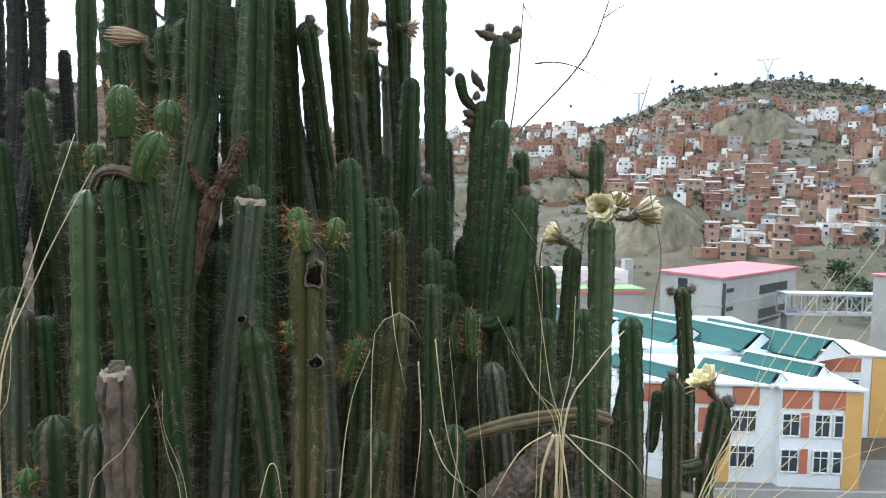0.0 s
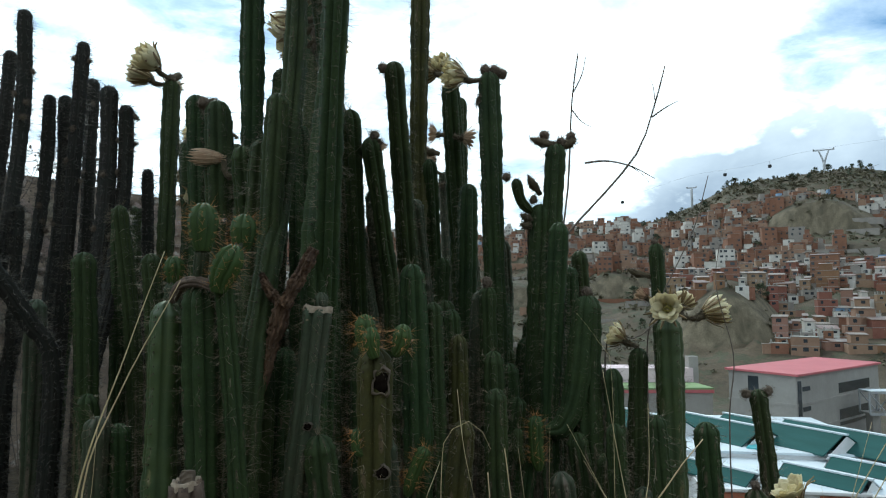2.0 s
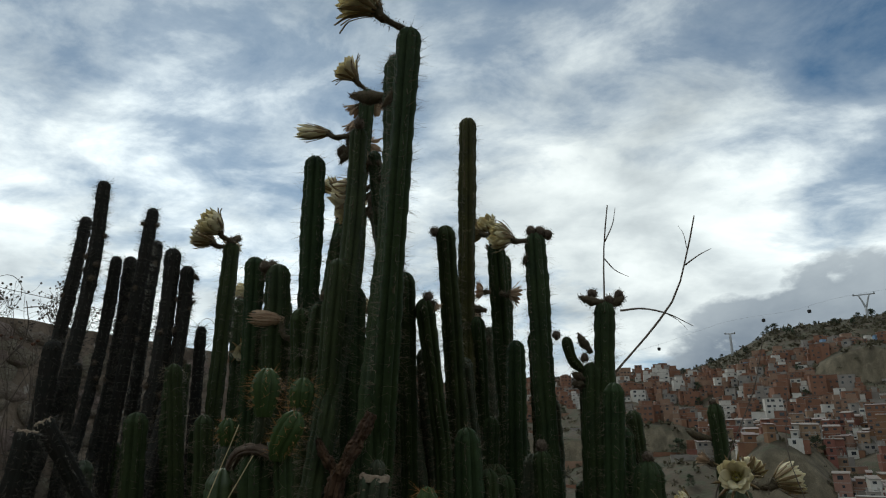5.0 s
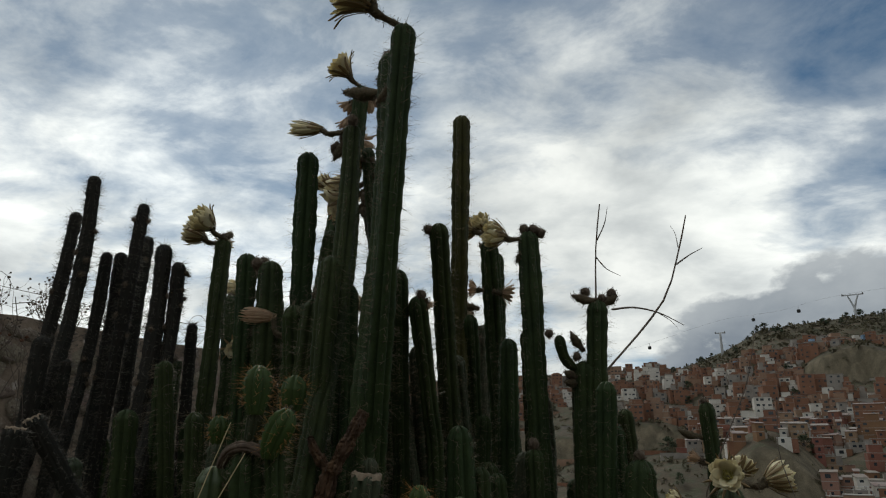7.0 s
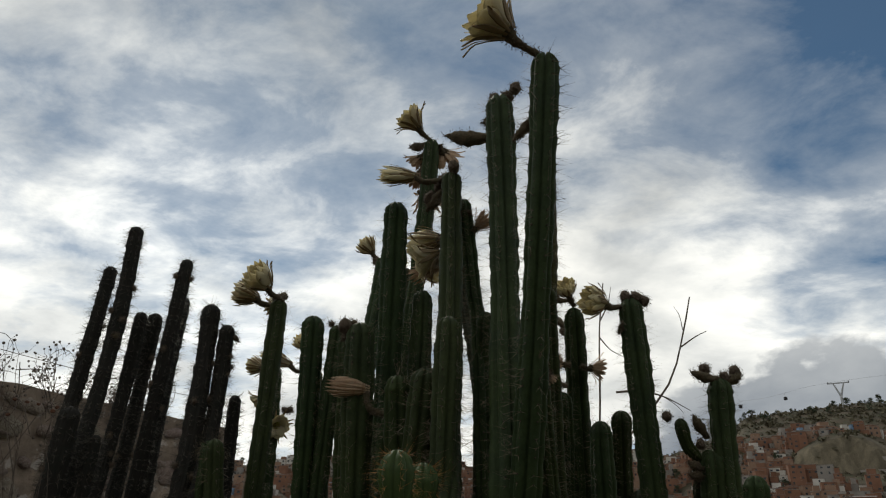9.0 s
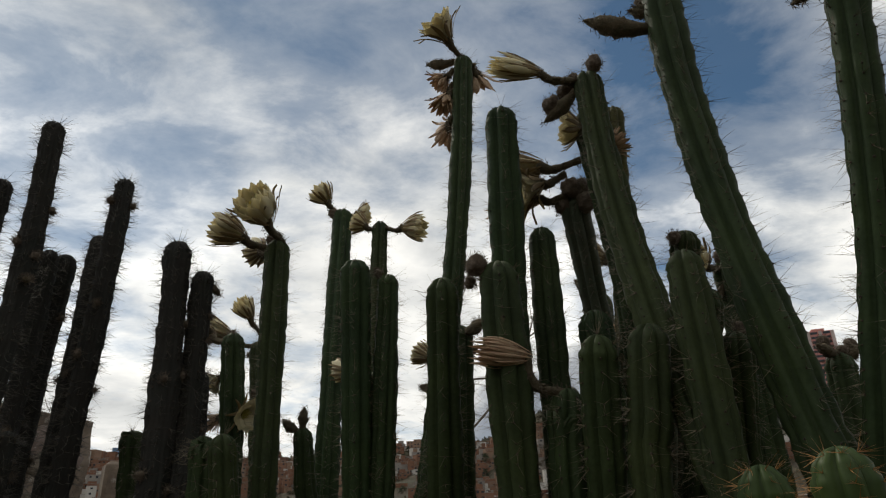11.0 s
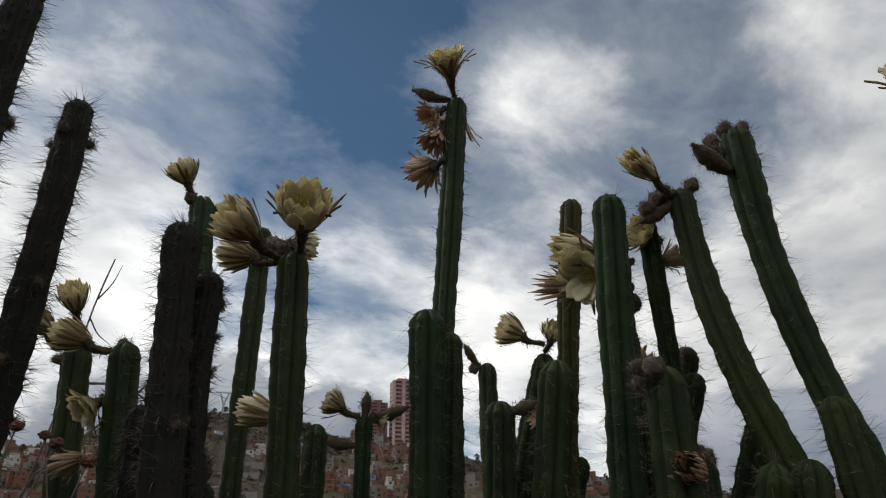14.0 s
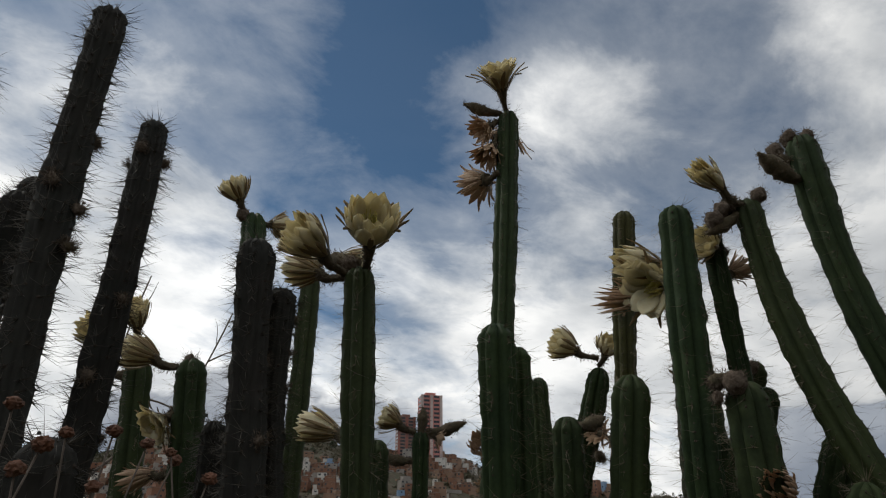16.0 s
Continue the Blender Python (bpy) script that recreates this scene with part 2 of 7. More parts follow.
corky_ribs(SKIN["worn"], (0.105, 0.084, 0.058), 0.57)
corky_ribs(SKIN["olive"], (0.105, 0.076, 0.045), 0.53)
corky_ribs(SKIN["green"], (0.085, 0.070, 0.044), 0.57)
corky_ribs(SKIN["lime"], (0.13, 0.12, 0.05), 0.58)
BARK = material("cracked cork", (0.070, 0.050, 0.034), (0.125, 0.095, 0.066), 14, 0.9, 0.8, 70, 0.3, (0.11, 0.08, 0.06), 0.6, 22, bump_size=0.006)
SPINE = {
    "green": material("pale brown spine", (0.21, 0.165, 0.10), (0.10, 0.075, 0.048), 30, 0.5, 0, 200),
    "young": material("orange spine", (0.42, 0.22, 0.06), (0.30, 0.12, 0.035), 30, 0.5, 0, 200),
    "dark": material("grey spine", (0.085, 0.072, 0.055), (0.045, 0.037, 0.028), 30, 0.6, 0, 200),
}
AREOLE = material("brown felt", (0.022, 0.016, 0.012), (0.06, 0.045, 0.03), 80, 0.95, 0, 300)
PETAL = material("cream petal", (0.86, 0.80, 0.60), (0.80, 0.72, 0.47), 18, 0.55, 0.15, 120, 0.10, stretch=(1, 1, 0.2), see_through=0.45, bump_size=0.002)
SEPAL = material("brown green sepal", (0.22, 0.17, 0.075), (0.30, 0.19, 0.09), 20, 0.6, 0.2, 120, 0.25, stretch=(1, 1, 0.2), see_through=0.25, bump_size=0.002)
FADED = material("faded pink brown petal", (0.46, 0.28, 0.18), (0.62, 0.48, 0.32), 16, 0.65, 0.3, 120, 0.22, stretch=(1, 1, 0.2), see_through=0.3, bump_size=0.002)
TUBE = material("hairy flower tube", (0.070, 0.060, 0.034), (0.115, 0.085, 0.050), 40, 0.95, 0.8, 160, 0.4, bump_size=0.006)
WOOL = material("brown wool", (0.080, 0.058, 0.042), (0.15, 0.115, 0.085), 50, 1.0, 0.9, 160, 0.4, bump_size=0.006)
POLLEN = material("yellow stamens", (0.62, 0.52, 0.16), (0.45, 0.42, 0.12), 60, 0.8, 0.4, 200, 0.3)
DEADWOOD = material("dead red brown wood", (0.060, 0.034, 0.022), (0.155, 0.085, 0.042), 10, 0.9, 0.8, 50, 0.35, (0.06, 0.035, 0.025), 0.6, 14, stretch=(1, 1, 0.25), bump_size=0.008)
STRAW = material("dry straw", (0.52, 0.42, 0.24), (0.40, 0.30, 0.16), 12, 0.7, 0.1, 120, 0.2, hue_vary=0.01)
TWIG = material("thin dark twig", (0.085, 0.065, 0.05), (0.15, 0.12, 0.10), 20, 0.85, 0.3, 120, 0.3)
EARTH = material("dry earth", (0.080, 0.058, 0.035), (0.048, 0.039, 0.023), 0.05, 0.95, 0.9, 0.9, 0.50, (0.050, 0.050, 0.026), 0.50, 0.22, bump_size=0.3)


def bare_cliffs(m):
    """Steep ground is pale bare clay with upright gullies."""
    t = m.node_tree
    shader = t.nodes["Principled BSDF"]
    soil = shader.inputs["Base Color"].links[0].from_socket
    up = t.nodes.new("ShaderNodeSeparateXYZ")
    t.links.new(t.nodes.new("ShaderNodeNewGeometry").outputs["Normal"], up.inputs[0])
    steep = t.nodes.new("ShaderNodeMapRange")
    steep.inputs[1].default_value, steep.inputs[2].default_value = 0.86, 0.70
    t.links.new(up.outputs[2], steep.inputs[0])
    gully = t.nodes.new("ShaderNodeTexNoise")
    gully.inputs["Scale"].default_value, gully.inputs["Detail"].default_value = 0.35, 8
    flat_map = t.nodes.new("ShaderNodeMapping")
    flat_map.inputs["Scale"].default_value = (1, 1, 0.12)
    t.links.new(t.nodes.new("ShaderNodeTexCoord").outputs["Object"], flat_map.inputs[0])
    t.links.new(flat_map.outputs[0], gully.inputs["Vector"])
    clay = t.nodes.new("ShaderNodeValToRGB")
    clay.color_ramp.elements[0].position, clay.color_ramp.elements[0].color = 0.34, (0.072, 0.060, 0.037, 1)
    clay.color_ramp.elements[1].position, clay.color_ramp.elements[1].color = 0.62, (0.148, 0.122, 0.080, 1)
    t.links.new(gully.outputs[0], clay.inputs[0])
    mix = t.nodes.new("ShaderNodeMix")
    mix.data_type = "RGBA"
    t.links.new(steep.outputs[0], mix.inputs[0])
    t.links.new(soil, mix.inputs[6])
    t.links.new(clay.outputs[0], mix.inputs[7])
    grit = t.nodes.new("ShaderNodeTexNoise")
    grit.inputs["Scale"].default_value, grit.inputs["Detail"].default_value, grit.inputs["Roughness"].default_value = 5.0, 12, 0.75
    t.links.new(t.nodes.new("ShaderNodeTexCoord").outputs["Object"], grit.inputs["Vector"])
    level = t.nodes.new("ShaderNodeMapRange")
    level.inputs[1].default_value, level.inputs[2].default_value = 0.3, 0.7
    level.inputs[3].default_value, level.inputs[4].default_value = 0.45, 1.45
    t.links.new(grit.outputs[0], level.inputs[0])
    speck = t.nodes.new("ShaderNodeMix")
    speck.data_type, speck.blend_type = "RGBA", "MULTIPLY"
    speck.inputs[0].default_value = 1.0
    t.links.new(mix.outputs[2], speck.inputs[6])
    t.links.new(level.outputs[0], speck.inputs[7])
    t.links.new(speck.outputs[2], shader.inputs["Base Color"])


bare_cliffs(EARTH)
OLDWALL = material("old stone and mud wall", (0.28, 0.22, 0.168), (0.135, 0.102, 0.077), 3.6, 0.95, 0.9, 14, 0.35, (0.38, 0.34, 0.30), 0.58, 5.0, bump_size=0.03)
RUBBLE = material("rubble stone", (0.27, 0.22, 0.175), (0.16, 0.125, 0.097), 6, 0.95, 0.8, 24, 0.35, (0.36, 0.33, 0.29), 0.60, 9, hue_vary=0.03, bump_size=0.02)
CONCRETE = material("raw concrete", (0.30, 0.285, 0.26), (0.24, 0.225, 0.21), 0.2, 0.9, 0.2, 2.0, 0.12, bump_size=0.02)
WHITE = material("white painted wall", (0.62, 0.62, 0.62), (0.54, 0.54, 0.54), 0.3, 0.7, 0.1, 3.0, 0.05, bump_size=0.01)
TERRACOTTA = material("terracotta panel", (0.36, 0.12, 0.065), (0.30, 0.10, 0.055), 0.5, 0.8, 0.1, 4.0, 0.08, bump_size=0.01)
OCHRE = material("ochre panel", (0.50, 0.29, 0.085), (0.44, 0.25, 0.075), 0.5, 0.8, 0.1, 4.0, 0.08, bump_size=0.01)
TEAL = material("teal metal roof", (0.028, 0.084, 0.078), (0.023, 0.067, 0.063), 0.2, 0.85, 0.15, 2.5, 0.12, stretch=(1, 6, 1), bump_size=0.02, spec=0.15)
PALE = material("white metal roof", (0.58, 0.62, 0.65), (0.48, 0.53, 0.57), 0.2, 0.45, 0.1, 2.5, 0.06, bump_size=0.02)
PINK = material("pink red metal roof", (0.43, 0.115, 0.125), (0.36, 0.09, 0.10), 0.1, 0.6, 0.1, 2.0, 0.1, bump_size=0.02)
LAWN = material("green court roof", (0.20, 0.28, 0.13), (0.17, 0.24, 0.11), 0.2, 0.9, 0.1, 2.0, 0.1)
GLASS = material("dark window glass", (0.022, 0.028, 0.034), (0.035, 0.042, 0.05), 0.4, 0.08, 0, 3.0, 0.1)
FRAMEW = material("white window frame", (0.70, 0.70, 0.69), None, 2, 0.6, 0, 6, 0.05)
ASPHALT = material("worn asphalt", (0.055, 0.054, 0.052), (0.075, 0.073, 0.07), 0.3, 0.9, 0.2, 8, 0.2)
STEEL = material("grey painted steel", (0.42, 0.43, 0.44), (0.34, 0.35, 0.36), 0.6, 0.5, 0.1, 6, 0.1, metal=0.2)
CARPAINT = material("white car paint", (0.72, 0.72, 0.72), None, 1, 0.3, 0, 5, 0.02)
RUBBER = material("black rubber", (0.02, 0.02, 0.02), None, 3, 0.8, 0, 9, 0.1)
SCRUB = material("dry olive scrub", (0.066, 0.060, 0.032), (0.105, 0.088, 0.052), 0.5, 0.9, 0, 6, 0.35, hue_vary=0.02)
LEAF = material("dark tree leaf", (0.032, 0.050, 0.022), (0.050, 0.066, 0.030), 0.8, 0.8, 0, 6, 0.3, hue_vary=0.02)
DRYHEAD = material("dried red brown flower", (0.15, 0.062, 0.034), (0.080, 0.040, 0.024), 60, 0.9, 0.6, 200, 0.35, bump_size=0.003)
# the shade of a deep hole, put into the colour
HOLLOW = material("painted shade of a hollow", (0.007, 0.005, 0.004), (0.012, 0.009, 0.007), 40, 1.0, 0.5, 90, 0.4, spec=0.0)
DRYSKIN = material("dry yellow brown cactus skin", (0.115, 0.085, 0.032), (0.070, 0.046, 0.022), 12, 0.75, 0.7, 70, 0.4, (0.05, 0.032, 0.02), 0.6, 20, bump_size=0.005)
TRUNK = material("grey brown trunk", (0.12, 0.09, 0.065), (0.18, 0.14, 0.105), 3, 0.9, 0.5, 12, 0.25)
BRICKS = [
    material("bare red brick wall", (0.225, 0.108, 0.066), (0.168, 0.078, 0.047), 0.35, 0.9, 0.2, 3.0, 0.22, (0.38, 0.30, 0.24), 0.66, 0.5, hue_vary=0.02, bump_size=0.03),
    material("pale brick wall", (0.275, 0.172, 0.118), (0.220, 0.132, 0.088), 0.35, 0.9, 0.2, 3.0, 0.2, (0.45, 0.38, 0.31), 0.66, 0.5, hue_vary=0.02, bump_size=0.03),
    material("grey plaster wall", (0.28, 0.255, 0.225), (0.22, 0.20, 0.18), 0.35, 0.9, 0.2, 3.0, 0.15, bump_size=0.03),
    material("whitewashed wall", (0.56, 0.535, 0.49), (0.46, 0.435, 0.39), 0.35, 0.85, 0.1, 3.0, 0.1, bump_size=0.03),
    material("blue painted wall", (0.16, 0.27, 0.42), (0.22, 0.32, 0.45), 0.35, 0.85, 0.1, 3.0, 0.12, bump_size=0.03),
]
TIN = material("zinc sheet roof", (0.25, 0.23, 0.21), (0.19, 0.125, 0.10), 0.3, 0.6, 0.2, 2.0, 0.2, hue_vary=0.02)

# ---- building helpers ----
def mesh_from(name, verts, faces, mats, smooth=False):
    me = bpy.data.meshes.new(name)
    me.from_pydata([tuple(v) for v in verts], [], faces)
    for m in mats if isinstance(mats, (list, tuple)) else [mats]:
        me.materials.append(m)
    if smooth:
        me.polygons.foreach_set("use_smooth", [True] * len(me.polygons))
    me.update()
    return me


def part(name, data, parent, label="", at=None):
    """One mesh object under a thing or under a part."""
    ob = new(name, data)
    ob.parent = parent
    if at is not None:
        ob.matrix_basis = at
    if label:
        ob["label"] = label
    return ob


def thing(name, at, label, category, group="", kind=""):
    ob = new(name)
    ob.empty_display_size = 0.1
    ob.matrix_basis = at if isinstance(at, Matrix) else Matrix.Translation(at)
    return tagged(ob, label, category, group, kind)


def boxes(name, items, mats, bevel=0.0):
    """One mesh of boxes: (centre, size, turn about z, material index)."""
    bm = bmesh.new()
    for centre, size, turn, index in items:
        made = bmesh.ops.create_cube(bm, size=1.0, matrix=Matrix.Translation(centre) @ Matrix.Rotation(turn, 4, "Z") @ Matrix.Diagonal((*size, 1)))
        for face in {f for v in made["verts"] for f in v.link_faces}:
            face.material_index = index
    if bevel:
        bmesh.ops.bevel(bm, geom=bm.edges[:], offset=bevel, segments=1, affect="EDGES")
    me = bpy.data.meshes.new(name)
    bm.to_mesh(me)
    bm.free()
    for m in mats if isinstance(mats, (list, tuple)) else [mats]:
        me.materials.append(m)
    return me


def frames_along(points):
    """Centre, and two axes across, for every point of a line."""
    pts = np.asarray(points, float)
    ahead = np.gradient(pts, axis=0)
    ahead /= np.linalg.norm(ahead, axis=1)[:, None] + 1e-12
    side = np.cross(ahead, (0.0, 1.0, 0.013))
    weak = np.linalg.norm(side, axis=1) < 0.3
    side[weak] = np.cross(ahead[weak], (1.0, 0.0, 0.02))
    side /= np.linalg.norm(side, axis=1)[:, None] + 1e-12
    return pts, side, np.cross(ahead, side), ahead


def curve_points(controls, count):
    """A smooth line through the control points (Catmull-Rom), evenly spread."""
    c = np.asarray(controls, float)
    c = np.vstack([2 * c[0] - c[1], c, 2 * c[-1] - c[-2]])
    out = []
    for i in range(1, len(c) - 2):
        for u in np.linspace(0, 1, 24, endpoint=False):
            a, b, d, e = c[i - 1], c[i], c[i + 1], c[i + 2]
            out.append(0.5 * (2 * b + (d - a) * u + (2 * a - 5 * b + 4 * d - e) * u * u + (3 * b - a - 3 * d + e) * u ** 3))
    out.append(c[-2])
    out = np.array(out)
    far = np.r_[0, np.cumsum(np.linalg.norm(np.diff(out, axis=0), axis=1))]
    want = np.linspace(0, far[-1], count)
    return np.stack([np.interp(want, far, out[:, k]) for k in range(3)], 1), far[-1]


def tube(controls, radii, sides=8, count=None, lumps=0.0, seed=0):
    """Vertices and faces of a closed round tube along a line; radii: from start to end."""
    rng = np.random.default_rng(seed)
    count = count or max(4, 6 * len(controls))
    pts, side, up, ahead = frames_along(curve_points(controls, count)[0])
    r = np.interp(np.linspace(0, 1, count), np.linspace(0, 1, len(radii)), radii)
    a = np.linspace(0, 2 * math.pi, sides, endpoint=False)
    ring = np.cos(a)[None, :, None] * side[:, None] + np.sin(a)[None, :, None] * up[:, None]
    wob = 1 + lumps * rng.normal(size=(count, sides, 1))
    v = (pts[:, None] + ring * r[:, None, None] * wob).reshape(-1, 3)
    f = [(i * sides + j, i * sides + (j + 1) % sides, (i + 1) * sides + (j + 1) % sides, (i + 1) * sides + j) for i in range(count - 1) for j in range(sides)]
    f.append(tuple(range(sides))[::-1])
    f.append(tuple((count - 1) * sides + j for j in range(sides)))
    return v, f


def joined(pieces):
    """Several (vertices, faces) as one."""
    verts, faces, n = [], [], 0
    for v, f in pieces:
        verts.append(np.asarray(v, float))
        faces += [tuple(i + n for i in face) for face in f]
        n += len(v)
    return np.concatenate(verts), faces


# ---- the ground: a ledge, a valley and a settled hill round it ----
def smooth(a, b, x):
    u = min(1.0, max(0.0, (x - a) / (b - a)))
    return u * u * (3 - 2 * u)


RIDGE_AZ = (-180, -60, -22, -5, 0, 4, 8, 13, 16.8, 19.2, 24, 28, 32, 36, 43, 52, 62, 70, 76, 95, 130, 180)
RIDGE_EL = (4, 5, 5.9, 5.7, 6.3, 7.0, 7.5, 7.5, 8.8, 10.1, 10.2, 10.4, 9.9, 9.0, 7.8, 6.0, 4.4, 3.2, 3.6, 3, 3, 4)
TOP = 520.0


def ground_height(x, y):
    d, az = math.hypot(x, y), math.degrees(math.atan2(x, y))
    ridge = TOP * math.tan(radians(float(np.interp(az, RIDGE_AZ, RIDGE_EL))))
    cliff = smooth(-30, 14, az) * (1 - smooth(80, 120, az))
    low = -23.0 * min(1.0, max(0.0, (d - 3.7) / 30)) * cliff - 12.0 * smooth(9, 60, d) * (1 - cliff)
    u = min(1.0, max(0.0, (d - 185) / (TOP - 185)))
    z = low + (ridge - low) * (0.80 * u + 0.20 * u * u)
    if d > TOP:
        z = ridge - 0.12 * (d - TOP) * smooth(TOP, TOP + 150, d)
        z = max(z, -60.0)
    if d > 150:
        rough = smooth(150, 230, d) * (1 - smooth(1500, 2500, d))
        z += rough * (7.0 * noise.noise((x * 0.013, y * 0.013, 0.3)) + 3.0 * noise.noise((x * 0.045, y * 0.045, 2.0)) + 1.1 * noise.noise((x * 0.13, y * 0.13, 5.0)))
        for baz, bd, wide, high in BLUFFS:
            off = (az - baz) / wide
            if abs(off) < 1:
                z += high * (1 - off * off) * smooth(bd - 3, bd + 6, d + 4 * noise.noise((x * 0.2, y * 0.2, 1.0))) * (1 - smooth(bd + 16, bd + 70, d))
    behind = smooth(100, 135, abs(az))  # an unseen bank, added behind the viewer to block light from there
    z += 9.0 * smooth(5, 19, d) * behind * (1 - smooth(60, 300, d))
    if d < 40:
        z += 0.10 * noise.noise((x * 0.8, y * 0.8, 9.0)) * smooth(0.3, 2.0, d)
    return z


BLUFFS = ((25.5, 380, 4.2, 15.0), (18.5, 222, 4.2, 13.0), (10.0, 300, 4.0, 9.0), (1.0, 300, 6.0, 9.0), (36.0, 300, 5.0, 10.0), (48.0, 330, 6.0, 12.0))


def ground_sheet():
    rows = np.concatenate([np.linspace(0.2, 12, 34), np.geomspace(12.6, 120, 50), np.linspace(123, 560, 150), np.geomspace(575, 4500, 26)])
    azs = np.concatenate([np.linspace(-180, -34, 40, endpoint=False), np.linspace(-34, 84, 330, endpoint=False), np.linspace(84, 180, 28, endpoint=False)])
    verts = [(0.0, 0.0, ground_height(0.01, 0.01))]
    for d in rows:
        for a in azs:
            x, y = d * math.sin(radians(a)), d * math.cos(radians(a))
            verts.append((x, y, ground_height(x, y)))
    n = len(azs)
    faces = [(0, 1 + (j + 1) % n, 1 + j) for j in range(n)]
    faces += [(1 + i * n + j, 1 + i * n + (j + 1) % n, 1 + (i + 1) * n + (j + 1) % n, 1 + (i + 1) * n + j) for i in range(len(rows) - 1) for j in range(n)]
    ob = new("ground", mesh_from("ground", verts, faces, EARTH, True))
    return tagged(ob, "dry brown earth ledge, valley and eroded hillside", "ground", kind="structure")


ground_sheet()

# ---- cacti ----
RIBS = {"green": 6, "olive": 6, "young": 7, "lime": 5, "worn": 6, "dark": 8, "cut": 6}
WHAT = {
    "green": "tall blue-green ribbed columnar cactus with brown spines",
    "olive": "olive ribbed columnar cactus with corky scars",
    "young": "short fresh green cactus shoot with orange spines",
    "lime": "yellow-green broad-ribbed columnar cactus with dark areoles",
    "worn": "old green cactus column with corky brown ribs",
    "dark": "thin near-black cactus column bristling with grey spines",
    "cut": "cut brown cactus stump with a pale rim",
}


def rib_tube(points, radius, ribs, depth, rng, blunt=False, notch=0.032, pinch=0.0, rough=0.012):
    """A ribbed column with a domed top along a line; gives vertices, faces and the areoles (place, outward, ahead)."""
    pts, side, up, ahead = frames_along(points)
    count, per = len(pts), 8
    sides = ribs * per
    far = np.r_[0, np.cumsum(np.linalg.norm(np.diff(pts, axis=0), axis=1))]
    left = far[-1] - far
    high = radius * 1.15
    dome = np.sqrt(np.clip(1 - np.clip(1 - left / high, 0, 1) ** 2, 0.004, 1)) if not blunt else np.ones(count)
    swell = 1 + 0.05 * np.sin(far * 5.0 + rng.uniform(0, 6)) + 0.035 * np.sin(far * 13.0 + rng.uniform(0, 6)) - 0.10 * np.clip(1 - far / 0.5, 0, 1)
    swell *= 1 - pinch * np.clip(1 - far / (radius * 1.8), 0, 1) ** 2
    start, twist = rng.uniform(0, 6.28), rng.uniform(-0.25, 0.25)
    a = np.arange(sides) / sides * 2 * math.pi
    rib = 1 - (1 - np.abs(np.cos(a * ribs / 2))) ** 2.1
    cut = 1 - 0.09 * np.clip(np.cos(2 * math.pi * far / notch), 0, 1)[:, None] * (rib ** 6)[None]
    shape = (1 - depth + depth * rib)[None] * cut * (1 + rough * rng.normal(size=(count, sides)))
    turn = start + a[None] + twist * far[:, None]
    out = np.cos(turn)[..., None] * side[:, None] + np.sin(turn)[..., None] * up[:, None]
    grow = (radius * dome * swell)[:, None] * shape
    v = pts[:, None] + out * grow[..., None]
    if not blunt:  # the crown sinks a little between the ribs
        v -= ahead[:, None] * ((1 - rib)[None] * np.clip(1 - left / high, 0, 1)[:, None] * radius * 0.25)[..., None]
    f = [(i * sides + j, i * sides + (j + 1) % sides, (i + 1) * sides + (j + 1) % sides, (i + 1) * sides + j) for i in range(count - 1) for j in range(sides)]
    f.append(tuple((count - 1) * sides + j for j in range(sides)))
    areoles = []
    for i in range(1, count):
        if int(far[i] / notch) > int(far[i - 1] / notch):
            for j in range(0, sides, per):
                areoles.append((v[i, j], out[i, j] * (0.4 + 0.6 * dome[i]) + ahead[i] * (1 - dome[i]), ahead[i]))
    return v.reshape(-1, 3), f, areoles


def spine_mesh(areoles, rng, each, length, thick, droop=0.15):
    verts, faces = [], []
    for place, outward, ahead in areoles:
        across = np.cross(outward, ahead)
        if each <= 4 and rng.uniform() < 0.15:
            continue
        for _ in range(rng.integers(max(1, each - 2), each + 2)):
            way = outward + across * rng.normal(0, 0.55) + ahead * rng.normal(0.05, 0.5) - np.array((0, 0, droop))
            way /= np.linalg.norm(way) + 1e-9
            size = length * rng.uniform(0.35, 1.15)
            s = np.cross(way, (0.3, 0.2, 0.93))
            s /= np.linalg.norm(s) + 1e-9
            w = np.cross(way, s)
            n = len(verts)
            for k in range(3):
                verts.append(place - outward * 0.001 + thick * (math.cos(k * 2.094) * s + math.sin(k * 2.094) * w))
            verts.append(place + way * size)
            faces += [(n, n + 1, n + 3), (n + 1, n + 2, n + 3), (n + 2, n, n + 3)]
    return verts, faces


def areole_mesh(areoles, size):
    verts, faces = [], []
    for place, outward, ahead in areoles:
        across = np.cross(outward, ahead)
        n = len(verts)
        for s, t in ((1, 0), (0.3, 1), (-0.3, 1), (-1, 0), (-0.3, -1), (0.3, -1)):
            verts.append(place - outward * size * 0.4 + ahead * s * size + across * t * size * 0.75)
        verts.append(place + outward * size * 0.55)
        faces += [(n + k, n + (k + 1) % 6, n + 6) for k in range(6)]
    return verts, faces


CACTI, AREOLES = {}, {}


